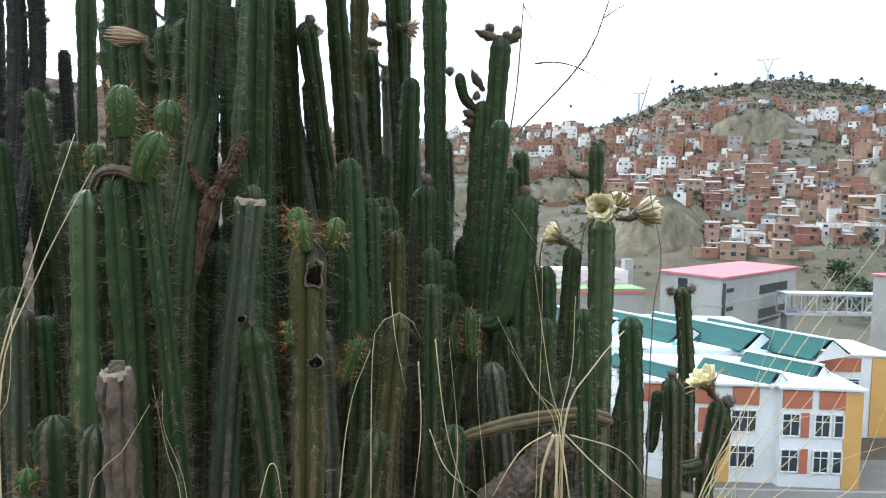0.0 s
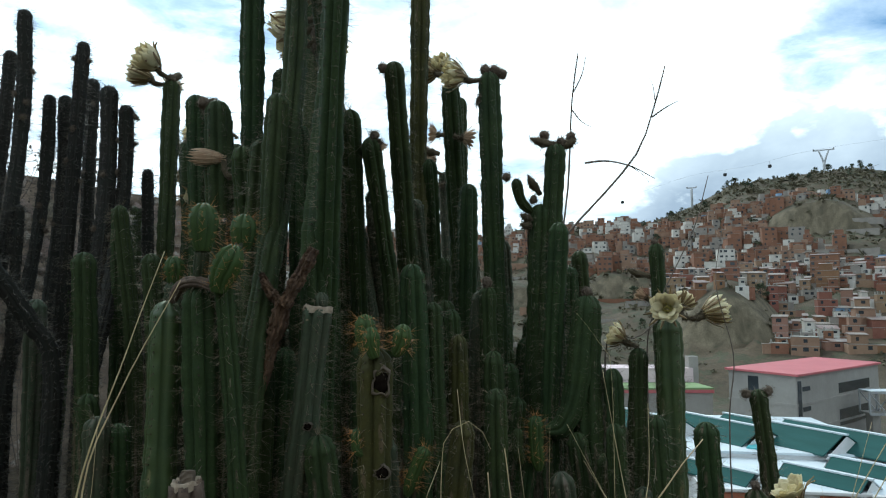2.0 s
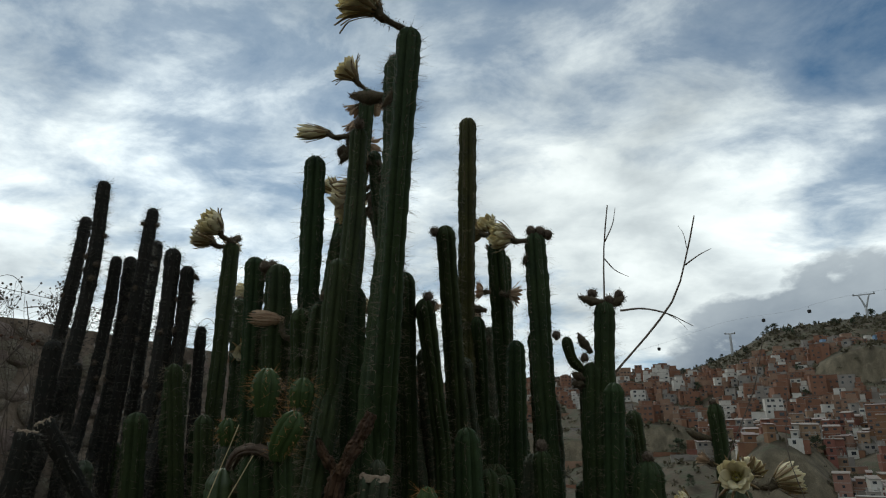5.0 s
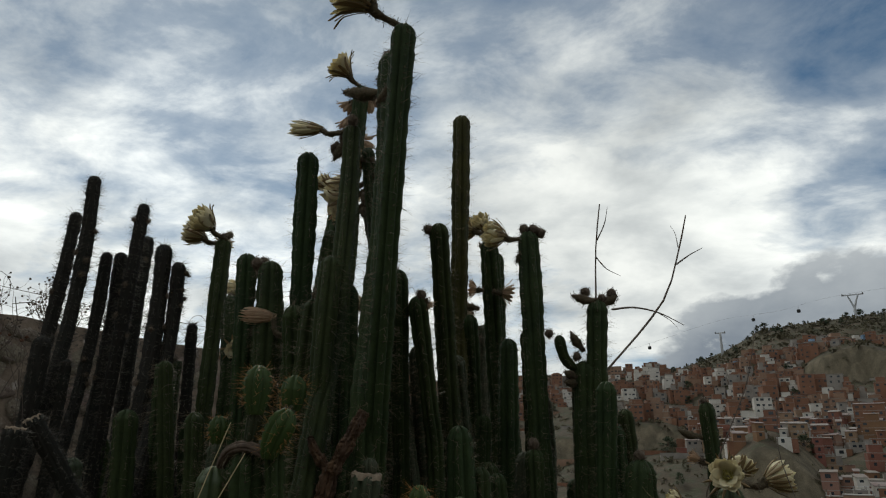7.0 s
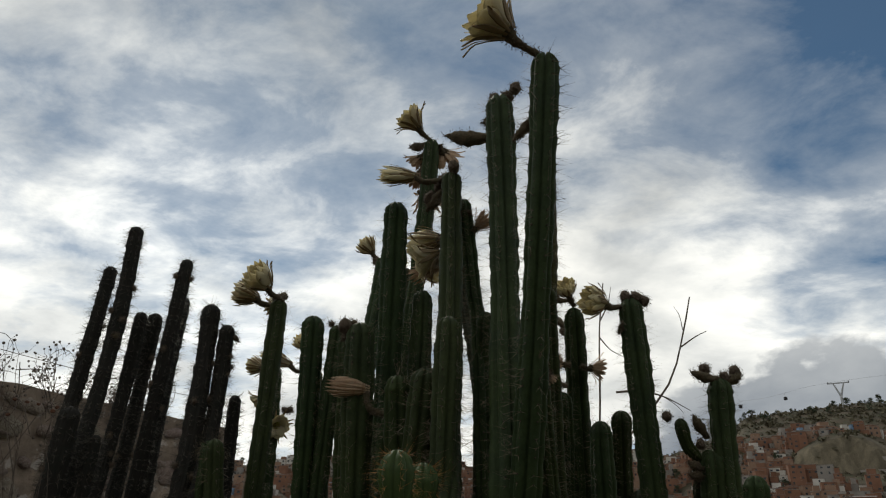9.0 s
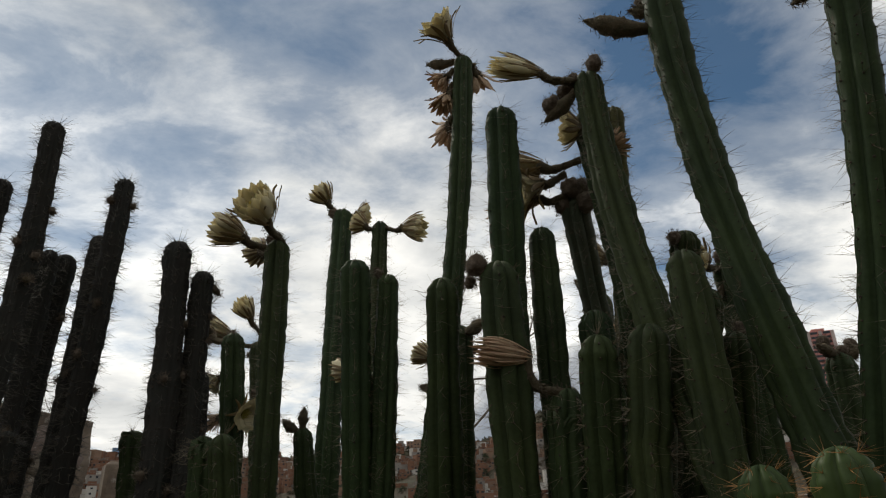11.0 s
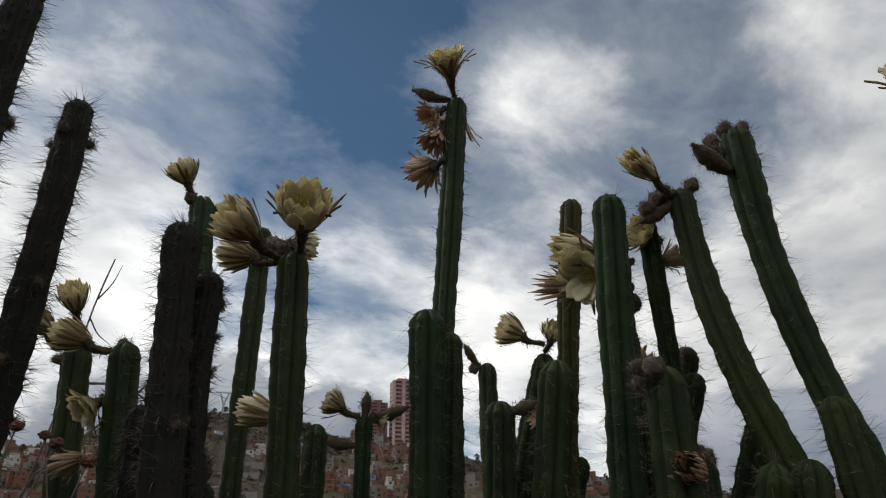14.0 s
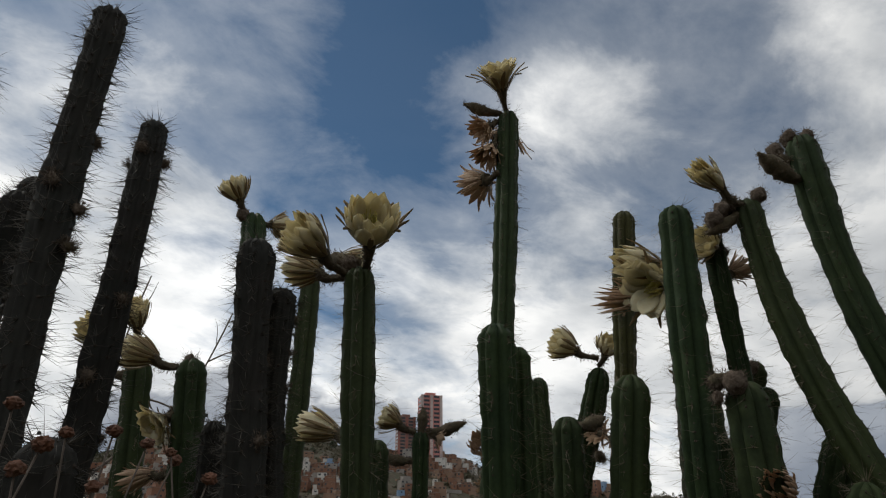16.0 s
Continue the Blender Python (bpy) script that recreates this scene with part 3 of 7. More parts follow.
def mark_crests(me, ribs, old=False):
    """How near each vertex of a ribbed mesh lies to a rib's crest."""
    a = np.arange(ribs * 8) / (ribs * 8) * 2 * math.pi
    crest = (1 - (1 - np.abs(np.cos(a * ribs / 2))) ** 1.2) ** 2
    values = np.tile(crest, len(me.vertices) // len(a) + 1)[:len(me.vertices)]
    me.attributes.new("crest", "FLOAT", "POINT").data.foreach_set("value", values.astype(np.float32))
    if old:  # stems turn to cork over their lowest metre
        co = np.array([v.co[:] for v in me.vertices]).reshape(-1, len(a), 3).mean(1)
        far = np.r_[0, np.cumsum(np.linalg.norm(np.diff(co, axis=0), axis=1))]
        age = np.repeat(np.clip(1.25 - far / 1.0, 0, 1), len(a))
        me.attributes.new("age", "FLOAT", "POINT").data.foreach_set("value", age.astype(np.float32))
    return me


def hollow(key, at, outward, wide, high, words):
    """A hollow in a stem: a torn corky lip round a floor coloured as shade."""
    owner = CACTI[key]
    rng = np.random.default_rng(int(wide * 9000))
    turn = Vector(outward).to_track_quat("Z", "Y").to_matrix().to_4x4()
    m = Matrix.Translation(Vector(at) - owner.matrix_basis.translation) @ turn
    cols = 18
    rings = ((1.22, -0.014), (1.12, 0.000), (1.0, 0.004), (0.92, 0.0), (0.88, -0.012))
    rag = [1 + 0.17 * rng.normal() for _ in range(cols)]
    v = [(wide / 2 * a * rag[k] * math.cos(6.283 * k / cols), high / 2 * a * rag[k] * math.sin(6.283 * k / cols), z + rng.normal(0, 0.0025)) for a, z in rings for k in range(cols)]
    f = [(i * cols + k, i * cols + (k + 1) % cols, (i + 1) * cols + (k + 1) % cols, (i + 1) * cols + k) for i in range(len(rings) - 1) for k in range(cols)]
    lip = part("hollow", mesh_from("hollow", v, f, BARK, True), owner, words, m)
    # a near-black disc level with the lip, painted as the hole's shade
    inner = [(wide / 2 * 0.80 * a * math.cos(6.283 * k / cols), high / 2 * 0.80 * a * math.sin(6.283 * k / cols), z) for a, z in ((1.18, -0.006), (0.8, 0.003), (0.0, 0.004)) for k in range(cols)]
    part("dark_floor", mesh_from("dark_floor", inner, [q for q in f if max(q) < 3 * cols], HOLLOW, True), lip)


def columnar_cactus(key, kind, tip, low, radius, bend=None, label="", foot=None, blunt=False, group="columnar cacti in the thicket"):
    """A column that stands on the ground, leans through low and ends at tip; bend: more places between low and tip, from below."""
    rng = np.random.default_rng(sum(ord(c) * (i + 7) for i, c in enumerate(key)))
    tip, low = np.array(tip, float), np.array(low, float)
    line = tip - low
    if foot is None:
        lean = np.array(bend[0], float) - low if bend else line
        run = low[2] / max(lean[2], 0.05)
        foot = low - lean * run * 0.3
        foot[2] = ground_height(foot[0], foot[1]) - 0.05
        step = foot[:2] - low[:2]
        most = 0.25 if np.linalg.norm(line) > 0.5 or bend else 0.08
        if np.linalg.norm(step) > most:
            foot[:2] = low[:2] + step * most / np.linalg.norm(step)
    controls = [foot, low] + [np.array(b, float) for b in bend or ()] + [tip]
    below, above = np.linalg.norm(low - foot), np.linalg.norm(controls[2] - low)
    if below > 1.5 * above:  # an even step under low keeps the curve from swinging
        controls.insert(1, low - (controls[2] - low) * 0.6 + ((foot - low) / below * above) * 0.4)
    length = sum(np.linalg.norm(np.subtract(p, q)) for p, q in zip(controls, controls[1:]))
    body_part = max(8, int(length / 0.024))
    pts, length = curve_points(controls, body_part)
    if not blunt:  # more rings where the dome closes
        ease = np.concatenate([np.linspace(0, length - radius * 1.3, body_part), length - radius * 1.3 * (1 - np.array((0.12, 0.25, 0.38, 0.5, 0.62, 0.73, 0.83, 0.91, 0.965, 1.0)))])
        ease = np.unique(np.clip(ease, 0, length).round(5))
        far = np.r_[0, np.cumsum(np.linalg.norm(np.diff(pts, axis=0), axis=1))]
        pts = np.stack([np.interp(ease, far, pts[:, k]) for k in range(3)], 1)
    base = Vector(controls[0])
    v, f, areoles = rib_tube(pts, radius, RIBS[kind], {"dark": 0.18, "lime": 0.34}.get(kind, 0.42), rng, blunt, rough=0.05 if kind == "dark" else 0.016)
    if kind == "cut":  # warty bark, swollen below the cut and waisted at a joint
        rows = v.reshape(len(pts), -1, 3)
        left = np.linalg.norm(pts - pts[-1], axis=1)
        belly = 1 + 0.22 * np.exp(-((left - 0.06) / 0.045) ** 2) - 0.20 * np.exp(-((left - 0.135) / 0.022) ** 2)
        v = (pts[:, None] + (rows - pts[:, None]) * belly[:, None, None]).reshape(-1, 3)
        v = v + 0.045 * radius * rng.normal(size=v.shape)
    ob = thing("columnar_cactus", base, label or WHAT[kind], "cactus", group)
    shift = np.array(base)
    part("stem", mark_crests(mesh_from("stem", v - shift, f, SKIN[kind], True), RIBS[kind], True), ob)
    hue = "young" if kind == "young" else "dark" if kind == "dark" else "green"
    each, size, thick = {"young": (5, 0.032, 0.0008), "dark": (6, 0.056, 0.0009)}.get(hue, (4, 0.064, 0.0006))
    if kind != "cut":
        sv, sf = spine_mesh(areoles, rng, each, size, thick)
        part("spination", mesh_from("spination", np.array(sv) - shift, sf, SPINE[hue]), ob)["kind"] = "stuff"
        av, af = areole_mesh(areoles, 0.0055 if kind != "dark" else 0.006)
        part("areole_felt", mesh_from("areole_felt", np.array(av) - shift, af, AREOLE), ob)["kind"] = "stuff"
    if blunt:  # a cut end: dished pale pith inside a corky rim
        up = pts[-1] - pts[-3]
        turn = Vector(up).to_track_quat("Z", "X").to_matrix().to_4x4()
        at = Matrix.Translation(Vector(pts[-1]) - base) @ turn
        rings, cols = ((0.93, -0.012), (0.95, 0.006), (0.86, 0.010), (0.72, -0.004), (0.4, -0.008), (0.0, -0.006)), 22
        cv = [(radius * a * math.cos(6.283 * k / cols) * (1 + 0.05 * rng.normal()), radius * a * math.sin(6.283 * k / cols) * (1 + 0.05 * rng.normal()), z + rng.normal(0, 0.003)) for a, z in rings for k in range(cols)]
        cf = [(i * cols + k, i * cols + (k + 1) % cols, (i + 1) * cols + (k + 1) % cols, (i + 1) * cols + k) for i in range(len(rings) - 1) for k in range(cols)]
        part("cut_face", mesh_from("cut_face", cv, cf, PITH, True), ob, "pale corky cut end", at)
        if kind == "cut":  # the fibrous heart stands proud
            hv, hf = tube([(0, 0, -0.02), (0.002, 0, 0.012), (0.004, 0.002, 0.034)], [radius * 0.55, radius * 0.5, radius * 0.42], 12, 8, 0.10, 5)
            part("woody_core", mesh_from("woody_core", hv, hf, BARK), ob, "brown fibrous core", at)
    CACTI[key], AREOLES[key] = ob, areoles
    return ob

# ---- flowers, buds and fruits ----
# profile of the petals: distance from the axis and height, from the throat to the tip; share of the length; stamens; rings of petals (count, wider, longer); sepals
STYLES = {
    "full": ((0.26, 0.74, 0.97, 1.0), (0.0, 0.28, 0.64, 1.0), 0.56, True, ((9, 1.0, 0.86), (9, 0.84, 0.98), (7, 0.62, 0.94)), 11),
    "wide": ((0.20, 0.42, 0.74, 1.0), (0.0, 0.46, 0.82, 1.0), 0.56, True, ((11, 1.0, 0.96), (10, 0.86, 1.0)), 10),
    "open": ((0.26, 0.50, 0.78, 1.0), (0.0, 0.38, 0.72, 1.0), 0.50, True, ((10, 1.0, 0.90), (10, 0.80, 1.0), (6, 0.55, 0.96)), 11),
    "half": ((0.32, 0.74, 0.95, 0.94), (0.0, 0.34, 0.70, 1.0), 0.52, False, ((11, 1.0, 0.88), (10, 0.80, 1.0), (6, 0.55, 1.02)), 15),
    "faded": ((0.34, 0.66, 0.86, 1.02), (0.0, 0.36, 0.70, 1.0), 0.56, False, ((11, 1.0, 0.92), (9, 0.70, 1.0)), 9),
    "closed": ((0.36, 0.80, 1.0, 0.86), (0.0, 0.30, 0.64, 1.0), 0.58, False, ((12, 1.0, 0.92), (10, 0.72, 1.0)), 13),
}


def petal_mesh(name, reach, rise, width, mat, seed, pointed=0.0, cup=0.30):
    """A petal on a flower of mouth radius 1 and height 1: it climbs the profile (reach, rise) round the z axis."""
    rng = np.random.default_rng(seed)
    rows, cols = 9, 5
    verts, faces = [], []
    stops = np.linspace(0, 1, len(reach))
    skew, curl = rng.normal(0, 0.05), rng.normal(0, 0.03)
    for i in range(rows):
        u = i / (rows - 1)
        r, z = float(np.interp(u, stops, reach)), float(np.interp(u, stops, rise))
        body = 0.34 + 0.66 * smooth(0.0, 0.62 - 0.25 * pointed, u)
        half = width / 2 * body * math.sqrt(max(0.004, 1 - max(0.0, (u - (0.62 - 0.3 * pointed)) / (0.39 + 0.31 * pointed)) ** (2.2 - pointed)))
        for j in range(cols):
            s = (j - 2) / 2
            wave = 0.018 * math.sin(9 * u + 2.3 * s + seed) * u
            verts.append((r - cup * half * s * s + wave + curl * u * u, half * s + skew * u * u, z - 0.05 * s * s * u))
    for i in range(rows - 1):
        for j in range(cols - 1):
            a = i * cols + j
            faces.append((a, a + 1, a + cols + 1, a + cols))
    n = len(verts)  # a thin back, so that the petal has thickness
    verts += [(x - 0.014, y, z) for x, y, z in verts]
    faces += [tuple(k + n for k in reversed(f)) for f in faces]
    rim = [i * cols for i in range(rows)] + [(rows - 1) * cols + k for k in range(1, cols - 1)] + [i * cols + cols - 1 for i in reversed(range(rows))] + [3, 2, 1]
    faces += [(rim[k], rim[(k + 1) % len(rim)], rim[(k + 1) % len(rim)] + n, rim[k] + n) for k in range(len(rim))]
    return mesh_from(name, verts, faces, mat, True)


PETALS = {}
for style_name, (reach_to, rise_to, _, _, _, _) in STYLES.items():
    old = style_name in ("faded", "closed")
    for k in range(3):
        PETALS[style_name, "inner", k] = petal_mesh("petal", reach_to, rise_to, {"faded": 0.42, "closed": 0.46, "half": 0.62}.get(style_name, 0.78), FADED if old else PETAL, k, 0.55 if old else 0.15)
        flare = {"half": 0.16, "closed": 0.05, "faded": 0.30}.get(style_name, 0.34)
        PETALS[style_name, "outer", k] = petal_mesh("sepal", (reach_to[0] * 1.05, reach_to[1] + 0.07, reach_to[2] + 0.10 + flare * 0.25, reach_to[3] + 0.06 + flare), (-0.10, 0.24, 0.58, 0.76 + 0.08 * k - flare * 0.45), 0.23, FADED if old else SEPAL, k + 9, 0.9)
LOOK = {
    "full": "wide open cream cactus flower with yellow stamens",
    "wide": "wide flaring cream cactus flower with a yellow throat",
    "open": "open cream cactus flower with slender petals",
    "half": "half-closed cream cactus flower with brown sepals",
    "faded": "wilted pinkish brown cactus flower",
    "closed": "long closed wilted flower with tan petals",
    "bud": "dark hairy pointed flower bud",
}


def hairs(points, outs, rng, count, length):
    verts, faces = [], []
    for _ in range(count):
        k = rng.integers(len(points))
        way = outs[k] + rng.normal(0, 0.6, 3)
        way /= np.linalg.norm(way)
        side = np.cross(way, rng.normal(0, 1, 3))
        side /= np.linalg.norm(side) + 1e-9
        n = len(verts)
        mid = points[k] + way * length * 0.6 + rng.normal(0, length * 0.18, 3)
        verts += [points[k] - side * 0.0004, points[k] + side * 0.0004, mid + side * 0.0003, mid + way * length * 0.4]
        faces += [(n, n + 1, n + 2), (n, n + 2, n + 3)]
    return verts, faces


def flower(key, base, mouth, wide, style, arch=0.0):
    """A flower or bud whose tube leaves the stem at base; mouth: the middle of its open end."""
    owner = CACTI[key]
    rng = np.random.default_rng(int(abs(base[0] * 977 + base[2] * 631 + mouth[1] * 53) * 10) % 99991)
    base, mouth = np.array(base), np.array(mouth)
    line = mouth - base
    length = max(0.05, float(np.linalg.norm(line)))
    ahead = line / length
    share = STYLES[style][2] if style != "bud" else 0.0
    sag = np.cross(ahead, np.cross(ahead, (0, 0, 1.0))) * length * 0.08
    neck = base + line * (1 - share) + np.array((0, 0, arch))
    root = base - ahead * 0.012
    slim = max(0.009, 0.5 * wide * STYLES[style][0][0]) if style != "bud" else min(0.5 * wide, max(0.02, 0.13 * length))
    if style == "bud":
        v, f = tube([root, base + line * 0.35 + sag, base + line * 0.7 + sag * 0.6, mouth], [0.011, slim * 0.75, slim * 1.15, slim, 0.002], 9, 16, 0.10, 3)
    else:
        v, f = tube([root, base + line * 0.3 + sag, neck], [0.013, 0.0115, 0.0125, 0.5 * slim + 0.0065, slim * 1.08], 9, 14, 0.10, 3)
    origin = Vector(neck)
    ob = part("flower" if style != "bud" else "bud", mesh_from("tube", v - neck, f, TUBE, True), owner, LOOK[style])
    ob.matrix_basis = Matrix.Translation(origin - owner.matrix_basis.translation)
    # scales and wool on the tube
    sv, sf = [], []
    for _ in range(30):
        k = rng.integers(9, len(v) - 9)
        c = v[k]
        out = c - (base + ahead * float((c - base) @ ahead))
        out /= np.linalg.norm(out) + 1e-9
        s = np.cross(ahead, out)
        n = len(sv)
        size = 0.012 * rng.uniform(0.6, 1.3)
        sv += [c + s * size * 0.3, c - s * size * 0.3, c + ahead * size + out * size * 0.45]
        sf += [(n, n + 1, n + 2)]
    mid_axis = [base + ahead * float((p - base) @ ahead) for p in v]
    outs = np.array([(p - q) / (np.linalg.norm(p - q) + 1e-9) for p, q in zip(v, mid_axis)])
    hv, hf = hairs(v, outs, rng, 190, 0.017)
    av, af = joined([(sv, sf), (hv, hf)])
    part("wool", mesh_from("wool", av - neck, af, WOOL), ob)["kind"] = "stuff"
    if style == "bud":
        return ob
    _, _, _, stamens, rings, n_out = STYLES[style]
    turn = Vector(mouth - neck).to_track_quat("Z", "X").to_matrix().to_4x4()
    reach, ring = length * share * 1.04, slim
    for index, (count, wider, longer) in enumerate(rings + ((n_out, 1.0, 1.0),)):
        outer = index == len(rings)
        for k in range(count):
            a = 2 * math.pi * (k + 0.37 * index) / count + rng.normal(0, 0.10)
            broad, tall = 0.5 * wide * wider * rng.uniform(0.92, 1.08), reach * longer * rng.uniform(0.90, 1.06)
            m = turn @ Matrix.Rotation(a, 4, "Z") @ Matrix.Rotation(rng.normal(0, 0.045), 4, "Y") @ Matrix.Diagonal((broad, 0.5 * wide * (0.5 + 0.5 * wider), tall, 1))
            part("sepal" if outer else "petal", PETALS[style, "outer" if outer else "inner", (k + index) % 3], ob, at=m)
    if stamens:
        sv, sf = [], []
        for _ in range(70):
            a, rad = rng.uniform(0, 6.28), ring * rng.uniform(0.3, 1.7)
            top = Vector((math.cos(a) * rad, math.sin(a) * rad, reach * rng.uniform(0.42, 0.72)))
            foot = Vector((math.cos(a) * ring * 0.6, math.sin(a) * ring * 0.6, 0.0))
            tv, tf = tube([foot, (foot + top) / 2 + Vector((math.cos(a), math.sin(a), 0)) * 0.004, top], [0.0005, 0.0005, 0.0017], 4, 4)
            n = len(sv)
            sv += [turn @ Vector(p) for p in tv]
            sf += [tuple(i + n for i in q) for q in tf]
        part("stamen_brush", mesh_from("stamen_brush", sv, sf, POLLEN), ob)["kind"] = "stuff"
    return ob


def fruit(key, centre, radius):
    """A round woolly fruit or bud on a column's top or flank."""
    owner = CACTI[key]
    rng = np.random.default_rng(int(abs(centre[0] * 4001 + centre[2] * 911) * 10) % 99991)
    bm = bmesh.new()
    bmesh.ops.create_icosphere(bm, subdivisions=3, radius=radius)
    for v in bm.verts:
        v.co *= 1 + 0.34 * noise.noise(v.co * 75 + Vector((centre[0] * 9, 0, centre[2] * 7)))
        v.co.z *= 1.12
    me = bpy.data.meshes.new("fruit")
    bm.to_mesh(me)
    pts = np.array([v.co[:] for v in bm.verts])
    bm.free()
    me.materials.append(WOOL)
    me.polygons.foreach_set("use_smooth", [True] * len(me.polygons))
    ob = part("fruit", me, owner, "round brown woolly cactus fruit", Matrix.Translation(Vector(centre) - owner.matrix_basis.translation))
    hv, hf = hairs(pts, pts / radius, rng, 190, 0.014)
    part("wool", mesh_from("wool", hv, hf, WOOL), ob)["kind"] = "stuff"
    return ob


def limb(key, controls, radius, kind):
    """A side arm of a column, or a shoot that grows from it."""
    owner = CACTI[key]
    rng = np.random.default_rng(len(controls) * 31 + int(radius * 9000))
    shift = np.array(owner.matrix_basis.translation)
    length = sum(np.linalg.norm(np.subtract(p, q)) for p, q in zip(controls, controls[1:]))
    n = max(8, int(length / 0.02))
    pts, length = curve_points(controls, n)
    ease = np.concatenate([np.linspace(0, max(0.01, length - radius * 1.3), n), length - radius * 1.3 * (1 - np.array((0.12, 0.25, 0.38, 0.5, 0.62, 0.73, 0.83, 0.91, 0.965, 1.0)))])
    far = np.r_[0, np.cumsum(np.linalg.norm(np.diff(pts, axis=0), axis=1))]
    ease = np.unique(np.clip(ease, 0, length).round(5))
    pts = np.stack([np.interp(ease, far, pts[:, k]) for k in range(3)], 1)
    v, f, areoles = rib_tube(pts, radius, RIBS[kind], 0.30, rng, notch=0.024, pinch=0.5)
    ob = part("arm", mark_crests(mesh_from("arm", v - shift, f, SKIN[kind], True), RIBS[kind]), owner)
    hue = "young" if kind == "young" else "green"
    sv, sf = spine_mesh(areoles, rng, 5 if hue == "young" else 3, 0.045, 0.0006)
    part("spination", mesh_from("spination", np.array(sv) - shift, sf, SPINE[hue]), ob)["kind"] = "stuff"
    return ob

# ---- the thicket, column by column ----
columnar_cactus("s60", "green", (-1.984, 3.147, 1.987), (-1.900, 3.199, 1.187), 0.045)
columnar_cactus("m118", "green", (-1.956, 2.835, 1.717), (-1.920, 2.860, 0.983), 0.057)
columnar_cactus("m240", "green", (-1.522, 2.641, 1.693), (-1.498, 2.654, 1.402), 0.046)
columnar_cactus("fl_lst", "green", (-1.895, 3.464, 2.765), (-1.877, 3.428, 1.802), 0.049)
columnar_cactus("s318", "green", (-1.605, 3.175, 2.574), (-1.579, 3.206, 1.811), 0.052)
columnar_cactus("y500", "green", (-2.117, 4.103, 2.574), (-2.088, 4.092, 2.207), 0.053)
columnar_cactus("m372b", "green", (-1.487, 3.196, 2.533), (-1.500, 3.201, 2.024), 0.041)
columnar_cactus("s400", "green", (-1.063, 2.482, 2.117), (-1.053, 2.552, 1.784), 0.050)
columnar_cactus("s600", "green", (-1.161, 2.786, 2.974), (-1.161, 2.842, 2.093), 0.054)
columnar_cactus("m465", "green", (-0.876, 2.365, 2.291), (-0.884, 2.340, 1.816), 0.044)
columnar_cactus("st737", "green", (-0.905, 2.658, 3.043), (-0.867, 2.232, 1.500), 0.049, bend=[(-0.878, 2.418, 1.886), (-0.888, 2.550, 2.272), (-0.897, 2.630, 2.657)])
columnar_cactus("k705", "green", (-0.866, 2.811, 2.996), (-0.817, 2.827, 2.568), 0.037)
columnar_cactus("big", "green", (-0.536, 2.001, 3.101), (-0.663, 2.315, 1.400), 0.046, bend=[(-0.626, 2.196, 1.825), (-0.592, 2.104, 2.251), (-0.562, 2.039, 2.676)])
columnar_cactus("s26", "green", (-0.696, 2.498, 3.319), (-0.684, 2.330, 1.955), 0.057, bend=[(-0.684, 2.433, 2.410), (-0.687, 2.493, 2.864)])
columnar_cactus("topst", "green", (-1.102, 3.501, 3.796), (-1.297, 3.526, 1.900), 0.049, bend=[(-1.223, 3.534, 2.374), (-1.166, 3.533, 2.848), (-1.126, 3.522, 3.322)])
columnar_cactus("s675", "green", (-0.512, 2.892, 2.613), (-0.490, 3.153, 1.904), 0.053)
columnar_cactus("s870", "olive", (-0.442, 3.373, 3.471), (-0.460, 3.462, 2.723), 0.052)
columnar_cactus("m625", "green", (-0.572, 2.656, 2.189), (-0.532, 2.802, 1.766), 0.043)
columnar_cactus("m770", "green", (-0.305, 3.694, 2.793), (-0.284, 3.942, 2.135), 0.059)
columnar_cactus("s962", "green", (-0.200, 3.738, 2.187), (-0.207, 3.738, 1.780), 0.063)
columnar_cactus("s848", "green", (-0.072, 3.331, 2.709), (-0.053, 3.331, 1.921), 0.059)
columnar_cactus("s966", "green", (0.269, 3.246, 2.294), (0.241, 3.249, 1.852), 0.058)
columnar_cactus("cand", "green", (0.196, 3.261, 1.988), (0.170, 3.263, 1.325), 0.065)
columnar_cactus("s885", "green", (0.250, 2.946, 1.851), (0.219, 2.949, 1.372), 0.048)
columnar_cactus("n905", "green", (0.367, 3.586, 1.687), (0.361, 3.587, 1.357), 0.047)
columnar_cactus("n920", "green", (0.422, 3.652, 1.780), (0.441, 3.650, 1.547), 0.047)
columnar_cactus("s930", "green", (0.366, 2.920, 1.523), (0.364, 2.920, 1.119), 0.064)
columnar_cactus("n1055", "green", (0.784, 3.387, 1.796), (0.795, 3.384, 1.460), 0.041)
columnar_cactus("fl_c", "lime", (0.723, 2.933, 1.421), (0.731, 2.931, 0.602), 0.056)
columnar_cactus("r_low", "green", (1.244, 3.341, 1.064), (1.285, 3.326, 0.557), 0.044)
columnar_cactus("n1190", "green", (1.053, 2.897, 0.702), (1.066, 2.892, 0.358), 0.049)
columnar_cactus("fl_low", "green", (1.291, 2.949, 0.587), (1.255, 2.965, 0.252), 0.047)
columnar_cactus("n1118", "green", (0.766, 2.602, 1.026), (0.795, 2.593, 0.325), 0.050)
columnar_cactus("n1015", "green", (0.603, 2.999, 1.284), (0.584, 3.003, 0.740), 0.042)
columnar_cactus("n968", "green", (0.466, 2.897, 1.200), (0.481, 2.894, 0.764), 0.046)
columnar_cactus("n965", "green", (0.420, 2.601, 1.014), (0.436, 2.598, 0.458), 0.039)
columnar_cactus("n1032", "green", (0.461, 2.097, 1.131), (0.491, 2.091, 0.655), 0.031)
